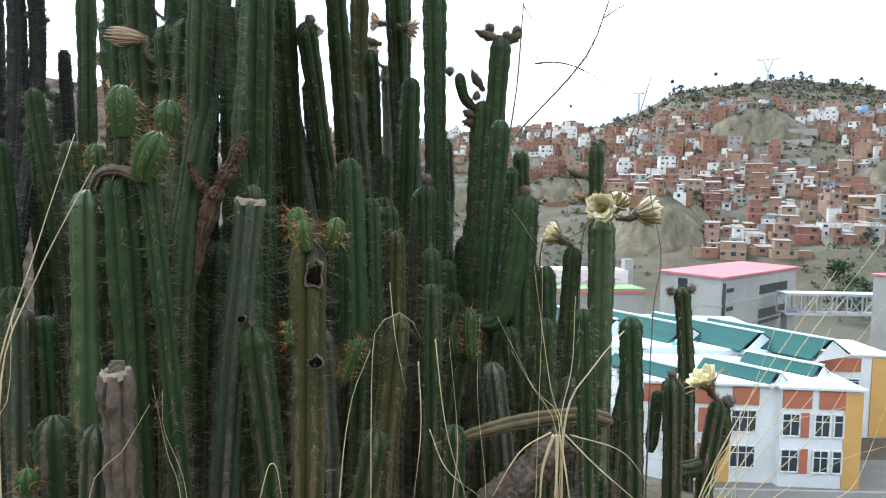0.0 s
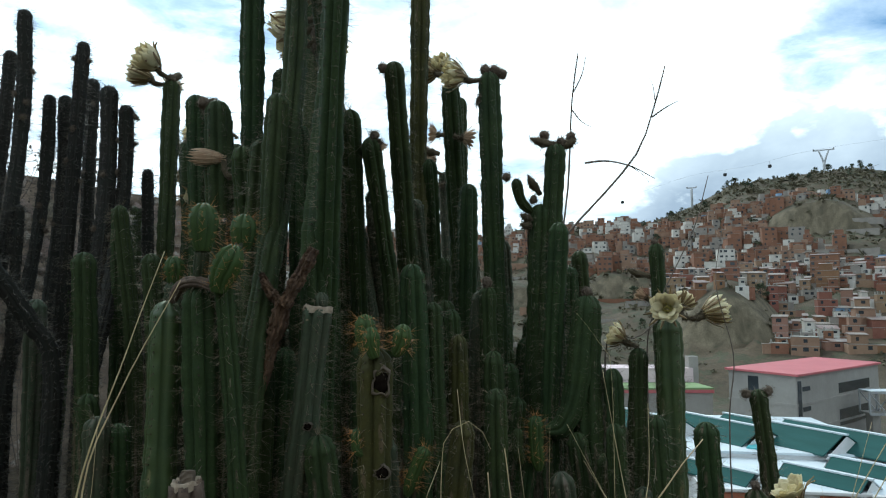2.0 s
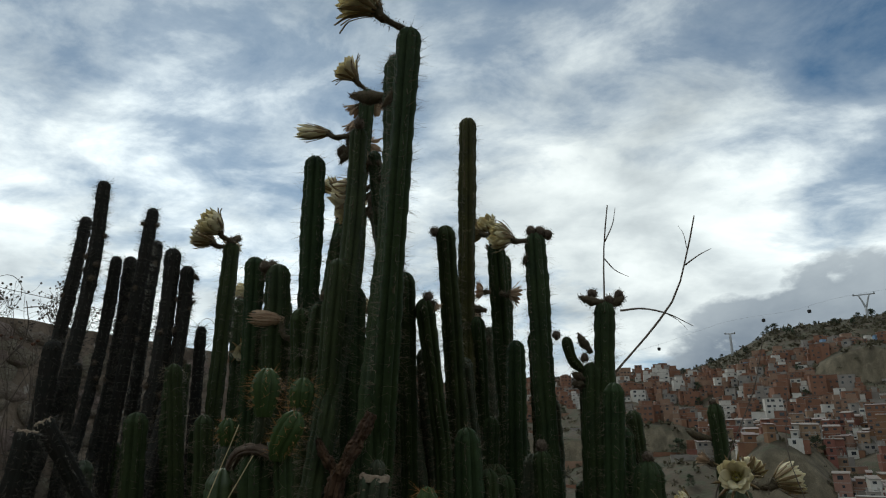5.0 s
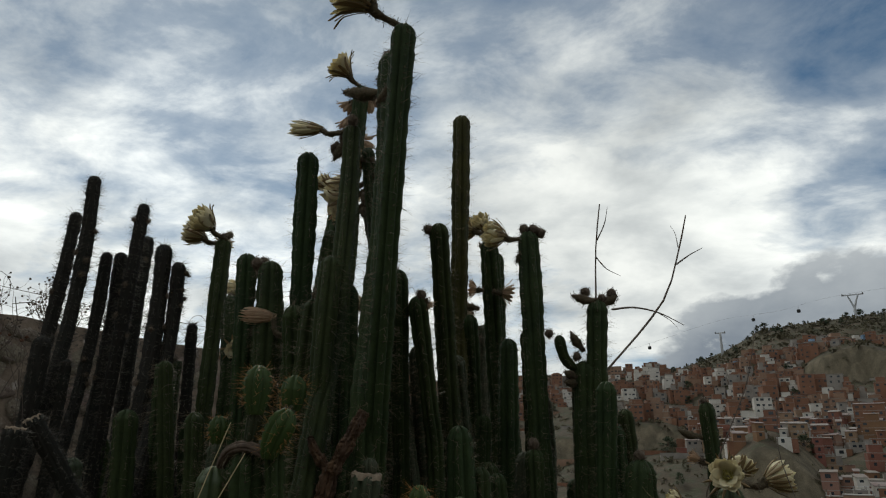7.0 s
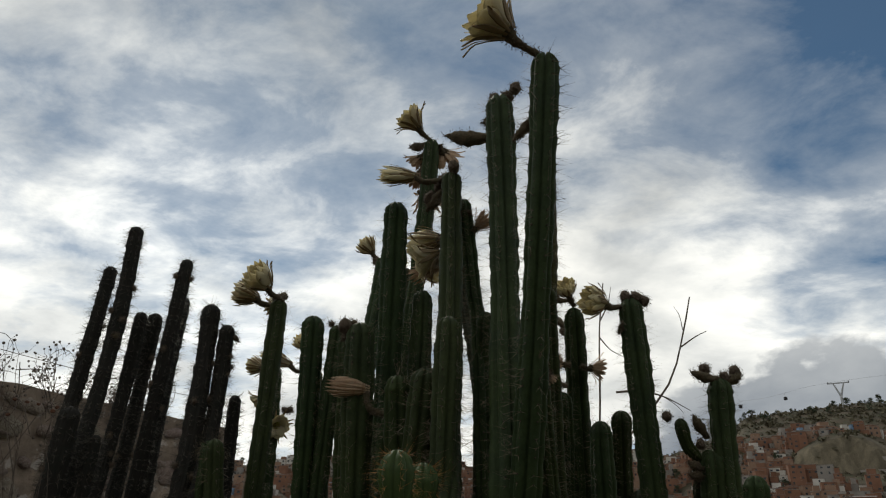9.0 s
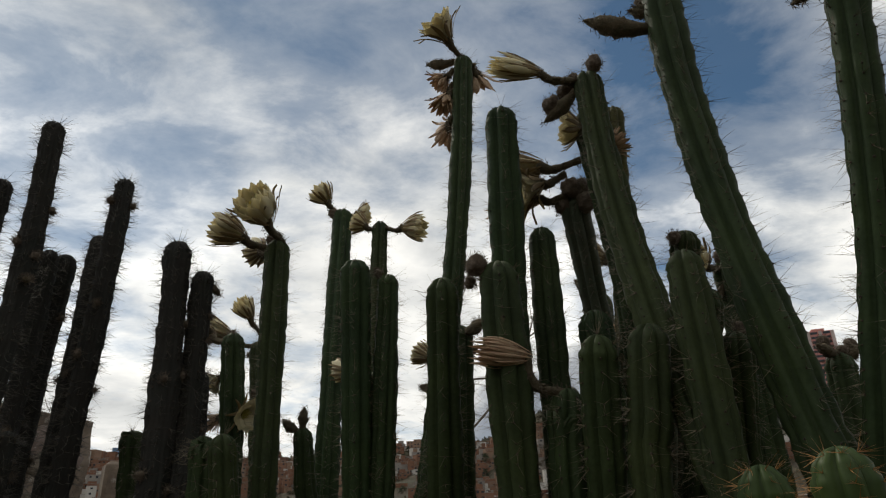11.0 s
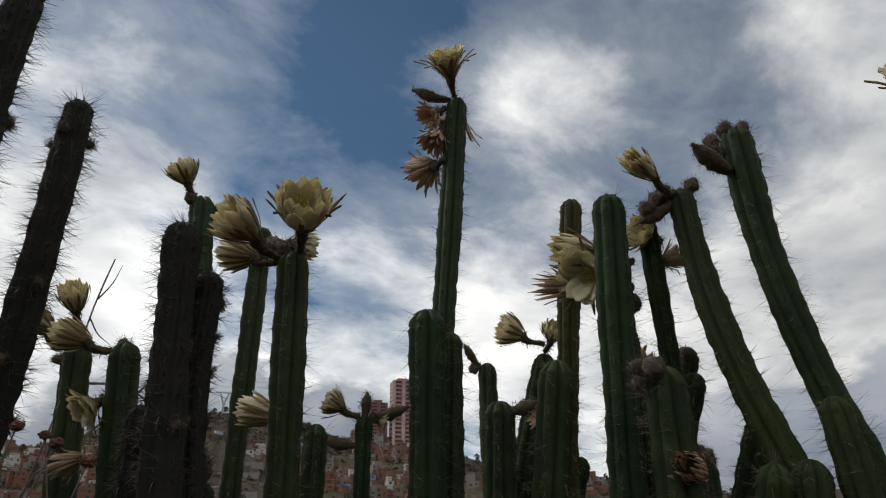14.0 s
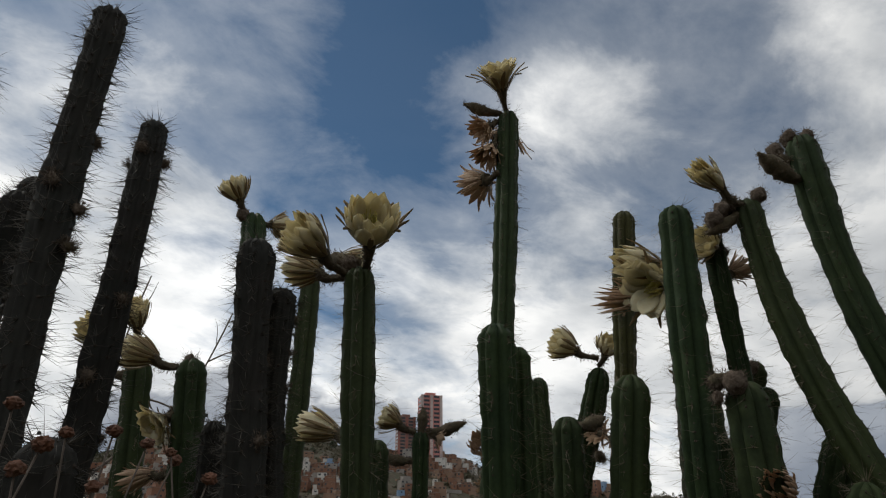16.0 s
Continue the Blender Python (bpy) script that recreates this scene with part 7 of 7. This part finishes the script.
def house_free(az, d, x, y):
    z = ground_height(x, y)
    el = math.degrees(math.atan2(z - 1.5, d))
    ridge = float(np.interp(az, RIDGE_AZ, RIDGE_EL))
    if az < 12 and el < 2.6 - (1.0 if az < -3 else 0):
        return False
    if 12 <= az < 19 and el < 0.4:
        return False
    if 15 < az < 37 and el > ridge - 1.9:
        return False
    for baz, bd, wide, high in BLUFFS:
        if abs(az - baz) < wide * 0.85 and bd - 14 < d < bd + 14:
            return False
    return noise.noise((x * 0.02, y * 0.02, 4.0)) + 0.5 * noise.noise((x * 0.05, y * 0.05, 8.0)) > (-0.16 if az < 24 else -0.16 + 0.012 * (az - 24))


def house_sites(count):
    sites, cells, tries = [], {}, 0
    while len(sites) < count and tries < 60000:
        tries += 1
        az = HOUSE_RNG.uniform(-24, 72)
        d = math.sqrt(HOUSE_RNG.uniform(215 ** 2, 512 ** 2))
        x, y = d * math.sin(radians(az)), d * math.cos(radians(az))
        size = 2.7 + 5.2 * HOUSE_RNG.beta(1.4, 3.2)
        cell = (int(x // 12), int(y // 12))
        close = [p for i in (-1, 0, 1) for j in (-1, 0, 1) for p in cells.get((cell[0] + i, cell[1] + j), ())]
        if any((x - p[0]) ** 2 + (y - p[1]) ** 2 < (0.46 * (size + p[4])) ** 2 for p in close) or not house_free(az, d, x, y):
            continue
        site = (x, y, d, az, size)
        sites.append(site)
        cells.setdefault(cell, []).append(site)
    return sites


def house_shape(size, rng):
    wide, deep = size * rng.uniform(0.85, 1.5), size * rng.uniform(0.7, 1.1)
    storeys = int(rng.choice((1, 1, 1, 2, 2, 2, 3))) if size < 5.2 else int(rng.choice((1, 2, 2, 3, 3, 4)))
    pick = int(rng.choice(5, p=(0.46, 0.27, 0.13, 0.125, 0.015)))
    return wide, deep, storeys, pick


def house_turn(x, y, az, rng):
    return -radians(az) + 1.1 * noise.noise((x * 0.011, y * 0.011, 6.0)) + rng.normal(0, 0.16)


PANE_FAR = boxes("pane", [((0, 0, 0), (1, 1, 1), 0, 0)], GLASS)


def sloped(wide, deep, z, fall, thick=0.12):
    """A sheet roof that falls to the front."""
    w, h = wide / 2 + 0.25, deep / 2 + 0.3
    v = [(-w, -h, z - fall), (w, -h, z - fall), (w, h, z + fall), (-w, h, z + fall)]
    v += [(x, y, q + thick) for x, y, q in v]
    return v, [(3, 2, 1, 0), (4, 5, 6, 7), (0, 1, 5, 4), (1, 2, 6, 5), (2, 3, 7, 6), (3, 0, 4, 7)]


def house(x, y, az, size, rng):
    wide, deep, storeys, pick = house_shape(size, rng)
    turn = house_turn(x, y, az, rng)
    base, foot, storey = ground_height(x, y) - 2.2, 2.2, 2.4
    high = foot + storeys * storey
    words = ("bare red brick", "pale brick", "grey plastered", "whitewashed", "blue painted")[pick]
    tin = rng.uniform(0, 1) < 0.62
    ob = thing("house", Matrix.Translation((x, y, base)) @ Matrix.Rotation(turn, 4, "Z"), words + (" house with a sheet metal roof on the hillside" if tin else " house with a flat roof on the hillside"), "house", "houses on the hillside")
    step = rng.uniform(0, 1) < 0.5 and storeys > 1
    top_w, top_x = (wide * rng.uniform(0.5, 0.75), wide * rng.uniform(-0.16, 0.16)) if step else (wide, 0.0)
    top_d, top_y = (deep * 0.74, deep * 0.12) if step else (deep, 0.0)
    blocks = [((0, 0, high / 2), (wide, deep, high), 0, 0)]
    if step:
        blocks = [((0, 0, (high - storey) / 2), (wide, deep, high - storey), 0, 0), ((top_x, top_y, high - storey / 2), (top_w, top_d, storey), 0, 0)]
    part("wall", boxes("wall", blocks, BRICKS[pick]), ob)
    if rng.uniform(0, 1) < 0.45:  # a lower lean-to beside it
        s, aw, ah = rng.choice((-1, 1)), wide * rng.uniform(0.3, 0.55), foot + storey * rng.uniform(0.8, 1.0)
        part("annexe", boxes("annexe", [((s * (wide + aw) / 2, -deep * 0.1, ah / 2), (aw, deep * 0.7, ah), 0, 0), ((s * (wide + aw) / 2, -deep * 0.1, ah + 0.06), (aw + 0.3, deep * 0.7 + 0.3, 0.12), 0, 1)], [BRICKS[int(rng.choice((0, 0, 1, 2)))], TIN]), ob)
    slabs = [((0, 0, foot + storey * (k + 1) - 0.08), (wide + 0.06, deep + 0.06, 0.16), 0, 0) for k in range(storeys - 1)]
    if slabs:
        part("slab", boxes("slab", slabs, CONCRETE if pick < 3 else WHITE), ob)
    if tin:
        v, f = sloped(top_w, top_d, high + 0.3, rng.uniform(0.15, 0.5))
        part("roof", mesh_from("roof", [(p + top_x, q + top_y, r) for p, q, r in v], f, TIN), ob)
    else:
        part("roof", boxes("roof", [((top_x, top_y, high + 0.10), (top_w + 0.2, top_d + 0.2, 0.2), 0, 0)] + [((top_x + sx * (top_w / 2 - 0.25), top_y + sy * (top_d / 2 - 0.25), high + 0.6), (0.28, 0.28, 1.0), 0, 0) for sx in (-1, 1) for sy in (-1, 1)], CONCRETE), ob)
    for k in range(storeys):
        upper = step and k == storeys - 1
        narrow, front, mid = (top_w, top_y - top_d / 2, top_x) if upper else (wide, -deep / 2, 0.0)
        n = max(1, int(narrow / 2.4))
        for i in range(n):
            if rng.uniform(0, 1) < 0.22:
                continue
            part("window", PANE_FAR, ob, at=Matrix.Translation((mid + narrow * ((i + rng.uniform(0.35, 0.65)) / n - 0.5), front - 0.03, foot + storey * k + 1.35)) @ Matrix.Diagonal((rng.uniform(0.6, 1.5), 0.10, rng.uniform(0.6, 1.2), 1)))
    return ob


def town():
    sites = sorted(house_sites(2500), key=lambda s: s[2])
    rng = np.random.default_rng(23)
    near, rest = sites[:290], sites[290:]
    for x, y, d, az, size in near:
        house(x, y, az, size, rng)
    items = []
    for x, y, d, az, size in rest:
        wide, deep, storeys, pick = house_shape(size, rng)
        turn = house_turn(x, y, az, rng)
        base, high = ground_height(x, y) - 2.2, storeys * 2.4 + 2.2
        cut = 2.4 if storeys > 1 and rng.uniform(0, 1) < 0.5 else 0.0

        def put(px, py, pz, box, m):
            items.append(((x + px * math.cos(turn) - py * math.sin(turn), y + px * math.sin(turn) + py * math.cos(turn), base + pz), box, turn, m))

        put(0, 0, (high - cut) / 2, (wide, deep, high - cut), pick)
        put(0, 0, high - cut + 0.07, (wide + 0.3, deep + 0.3, 0.14), 5 if rng.uniform(0, 1) < 0.6 else 2)
        if cut:
            px = wide * rng.uniform(-0.15, 0.15)
            put(px, deep * 0.12, high - cut / 2, (wide * 0.62, deep * 0.7, cut), pick)
            put(px, deep * 0.12, high + 0.07, (wide * 0.66, deep * 0.76, 0.14), 5 if rng.uniform(0, 1) < 0.6 else 2)
        for k in range(storeys - (1 if cut else 0)):
            n = max(1, int(wide / 2.4))
            for i in range(n):
                if rng.uniform(0, 1) < 0.25:
                    continue
                put(wide * ((i + rng.uniform(0.35, 0.65)) / n - 0.5), -deep / 2 - 0.03, 2.2 + 2.4 * k + 1.35, (rng.uniform(0.6, 1.5), 0.10, rng.uniform(0.6, 1.2)), 6)
    # retaining walls along the contours
    for _ in range(170):
        az, d = rng.uniform(-22, 70), math.sqrt(rng.uniform(210 ** 2, 480 ** 2))
        x, y = d * math.sin(radians(az)), d * math.cos(radians(az))
        items.append(((x, y, ground_height(x, y) - 0.3), (rng.uniform(8, 26), 0.5, rng.uniform(3.0, 5.5)), -radians(az) + rng.normal(0, 0.2), int(rng.choice((0, 2, 2, 1)))))
    pieces_v, pieces_f, pieces_m = [], [], []
    cube_v = np.array([(a, b, c) for a in (-0.5, 0.5) for b in (-0.5, 0.5) for c in (-0.5, 0.5)])
    cube_f = ((0, 1, 3, 2), (4, 6, 7, 5), (0, 4, 5, 1), (2, 3, 7, 6), (0, 2, 6, 4), (1, 5, 7, 3))
    for n, (c, s, t, m) in enumerate(items):
        q = cube_v * np.array(s)
        pieces_v.append(np.stack([q[:, 0] * math.cos(t) - q[:, 1] * math.sin(t), q[:, 0] * math.sin(t) + q[:, 1] * math.cos(t), q[:, 2]], 1) + np.array(c))
        pieces_f += [tuple(8 * n + k for k in face) for face in cube_f]
        pieces_m += [m] * 6
    me = mesh_from("far_houses", np.concatenate(pieces_v), pieces_f, BRICKS + [TIN, GLASS])
    me.polygons.foreach_set("material_index", pieces_m)
    tagged(new("far_houses", me), "crowded brick houses high on the far hillside", "houses", kind="stuff")


town()


# ---- pylons of the cable car, and two towers on the ridge ----
def pylon(az, d, tall, arms):
    x, y = d * math.sin(radians(az)), d * math.cos(radians(az))
    ob = thing("cable_car_pylon", Matrix.Translation((x, y, ground_height(x, y) - 1)) @ Matrix.Rotation(-radians(az), 4, "Z"), "tall grey steel cable car pylon on the ridge", "pylon", "cable car pylons")
    if arms:
        for s in (-1, 1):
            v, f = tube([(0, 0, tall * 0.45), (s * 1.6, 0, tall * 0.75), (s * 3.2, 0, tall)], [0.7, 0.45], 8, 8)
            part("fork", mesh_from("fork", v, f, STEEL, True), ob)
    v, f = tube([(0, 0, 0), (0, 0, tall * 0.3), (0, 0, tall * (0.5 if arms else 1.0))], [1.0, 0.8], 10, 6)
    part("mast", mesh_from("mast", v, f, STEEL, True), ob)
    part("crossbar", boxes("crossbar", [((0, 0, tall), (13 if arms else 7, 0.8, 0.7), 0, 0)], STEEL, 0.08), ob)
    for s in (-1, 1):
        part("sheave", boxes("sheave", [((s * (6 if arms else 3.2), 0, tall + 0.5), (0.7, 4.5, 0.7), 0, 0)], STEEL, 0.1), ob)
    return ob


pylon(26.05, 512, 17, True)
pylon(16.4, 512, 17, False)
CABLE = [(az, 512.0, 1.5 + 512 * math.tan(radians(el))) for az, el in ((2.0, 6.9), (10.8, 9.2), (16.4, 10.75), (21.0, 11.2), (26.05, 12.0), (40.0, 12.2))]
cable_v, cable_f = tube([(d * math.sin(radians(az)), d * math.cos(radians(az)), z) for az, d, z in CABLE], [0.05, 0.05], 4, 60)
tagged(new("cable", mesh_from("cable", cable_v, cable_f, STEEL)), "thin steel cable of the cable car between pylons", "cable")
for gaz in (10.8, 19.0, 22.3):
    gd = 512.0
    gel = math.degrees(math.atan2(float(np.interp(gaz, [c[0] for c in CABLE], [c[2] for c in CABLE])) - 1.5 - 1.8, gd))
    ob = thing("gondola", (gd * math.sin(radians(gaz)), gd * math.cos(radians(gaz)), 1.5 + gd * math.tan(radians(gel))), "small dark cable car gondola hanging in the sky", "gondola", "cable car gondolas")
    part("cabin", boxes("cabin", [((0, 0, -1.6), (2.0, 2.0, 2.2), 0.3, 0)], RUBBER, 0.3), ob)
    part("hanger", boxes("hanger", [((0, 0, 0.6), (0.2, 0.2, 2.4), 0, 0)], STEEL), ob)


def tower(az, d, wide, top_el, mat, stripe, floors, words):
    x, y = d * math.sin(radians(az)), d * math.cos(radians(az))
    base = ground_height(x, y) - 3
    high = 1.5 + d * math.tan(radians(top_el)) - base
    ob = thing("tower_block", Matrix.Translation((x, y, base)) @ Matrix.Rotation(-radians(az) + 0.25, 4, "Z"), words, "tower block", "tower blocks on the ridge")
    part("wall", boxes("wall", [((0, 0, high / 2), (wide, wide * 0.8, high), 0, 0), ((0, 0, high + 1.2), (wide * 0.5, wide * 0.4, 2.4), 0, 0)], mat), ob)
    for k in range(3):
        part("pier", boxes("pier", [((wide * (k / 2 - 0.5) * 0.96, -wide * 0.4 - 0.2, high / 2), (wide * 0.13, 0.6, high), 0, 0)], stripe), ob)
    for k in range(floors):
        z = high * (k + 0.6) / floors
        for s in (-0.25, 0.25):
            part("window", PANE_FAR, ob, at=Matrix.Translation((wide * s, -wide * 0.4 - 0.05, z)) @ Matrix.Diagonal((wide * 0.28, 0.2, high / floors * 0.5, 1)))
        part("window", PANE_FAR, ob, at=Matrix.Translation((-wide * 0.5 - 0.05, 0, z)) @ Matrix.Diagonal((0.2, wide * 0.5, high / floors * 0.5, 1)))
    return ob


SALMON = material("salmon painted wall", (0.50, 0.20, 0.17), (0.45, 0.18, 0.15), 0.1, 0.8, 0.1, 2, 0.08)
tower(41.0, 500, 15.5, 13.2, SALMON, material("pale stripe", (0.62, 0.50, 0.46), None, 0.1, 0.8, 0, 2, 0.08), 16, "tall salmon pink tower block with pale vertical stripes")
tower(38.9, 505, 12.5, 11.4, material("brown tower wall", (0.26, 0.15, 0.12), (0.21, 0.12, 0.10), 0.1, 0.8, 0.1, 2, 0.08), material("red brown stripe", (0.34, 0.14, 0.11), None, 0.1, 0.8, 0, 2, 0.08), 13, "brown tower block with dark window rows")


def shrubs():
    """Low dry bushes over the slopes and thick along the ridge, as one spread."""
    rng = np.random.default_rng(9)
    verts, faces = [], []
    made = 0
    while made < 8500:
        az = rng.uniform(-24, 74)
        top = made % 2 == 0
        d = TOP - abs(rng.normal(0, 42)) if top else math.sqrt(rng.uniform(180 ** 2, 505 ** 2))
        x, y = d * math.sin(radians(az)), d * math.cos(radians(az))
        if not top and noise.noise((x * 0.03, y * 0.03, 3.0)) < 0.05 - rng.uniform(0, 0.25):
            continue
        made += 1
        z, size = ground_height(x, y), rng.uniform(0.6, 2.2) * (1.5 if rng.uniform(0, 1) < 0.1 else 1.0) * (1.0 if d > 260 else 0.62)
        for _ in range(12):
            u = rng.normal(0, 1, 3)
            p = np.array((x, y, z)) + u / np.linalg.norm(u) * size * rng.uniform(0.3, 1) * (1.3, 1.3, 0.7) + (0, 0, size * 0.3)
            s, t = rng.normal(0, 1, 3) * size * 0.30, rng.normal(0, 1, 3) * size * 0.22
            n = len(verts)
            verts += [p - s, p - t, p + s, p + t]
            faces.append((n, n + 1, n + 2, n + 3))
    tagged(new("hillside_scrub", mesh_from("hillside_scrub", verts, faces, SCRUB)), "dry olive brown scrub scattered over the hillside", "scrub", kind="stuff")


shrubs()



def seed_weed(foot, heads):
    """A dried weed: thin bowed stems, each with a round red-brown head of shrunken petals."""
    rng = np.random.default_rng(92)
    ob = thing("dried_weed", Vector(foot), "dried weed with red-brown round flower heads on thin stems", "weed")
    for k, head in enumerate(heads):
        head, root = np.array(head), np.array(foot)
        mid = root * (0.5, 0.5, 0.22) + head * (0.5, 0.5, 0.78) + np.array((rng.normal(0, 0.04), rng.normal(0, 0.04), -0.05))
        v, f = tube([root + rng.normal(0, 0.02, 3) * (1, 1, 0), mid, head], [0.0024, 0.0016, 0.0011], 5, 18, 0.05, k)
        stem = part("stem", mesh_from("stem", v - root, f, TWIG, True), ob)
        bm = bmesh.new()
        bmesh.ops.create_icosphere(bm, subdivisions=3, radius=rng.uniform(0.007, 0.010))
        for vert in bm.verts:
            vert.co *= 1 + 0.45 * noise.noise(vert.co * 330 + Vector((k * 3.0, 0, 0)))
            vert.co.z *= 0.78
        pv, pf = np.array([q.co[:] for q in bm.verts]), [tuple(q.index for q in face.verts) for face in bm.faces]
        bm.free()
        part("seed_head", mesh_from("seed_head", pv + head - root, pf, DRYHEAD), stem)
    return ob


seed_weed((-2.698, 3.087, ground_height(-2.698, 3.087) - 0.02), ((-2.78, 2.717, 2.051), (-2.822, 2.666, 2.077), (-2.757, 2.736, 2.068), (-2.699, 2.775, 2.082), (-2.808, 2.66, 2.02), (-2.556, 2.824, 2.044), (-2.617, 2.811, 2.07), (-2.654, 2.79, 2.074), (-2.583, 2.882, 2.071), (-2.709, 2.774, 2.02)))
for weed_at, weed_tall, weed_seed in (((-4.55, 5.55, 2.3), 1.0, 3), ((-4.75, 5.05, 2.2), 1.1, 8), ((-4.35, 6.1, 2.3), 0.8, 21), ((-4.3, 4.9, 1.4), 1.6, 5)):
    dry_weed(weed_at, weed_tall, weed_seed)
for weed_at, weed_high, weed_seed in (((-4.25, 5.5), 2.5, 31), ((-4.62, 4.7), 2.3, 32), ((-5.0, 3.9), 2.4, 33), ((-3.95, 6.1), 2.0, 34)):
    dry_weed((weed_at[0], weed_at[1], ground_height(*weed_at) - 0.02), weed_high, weed_seed)
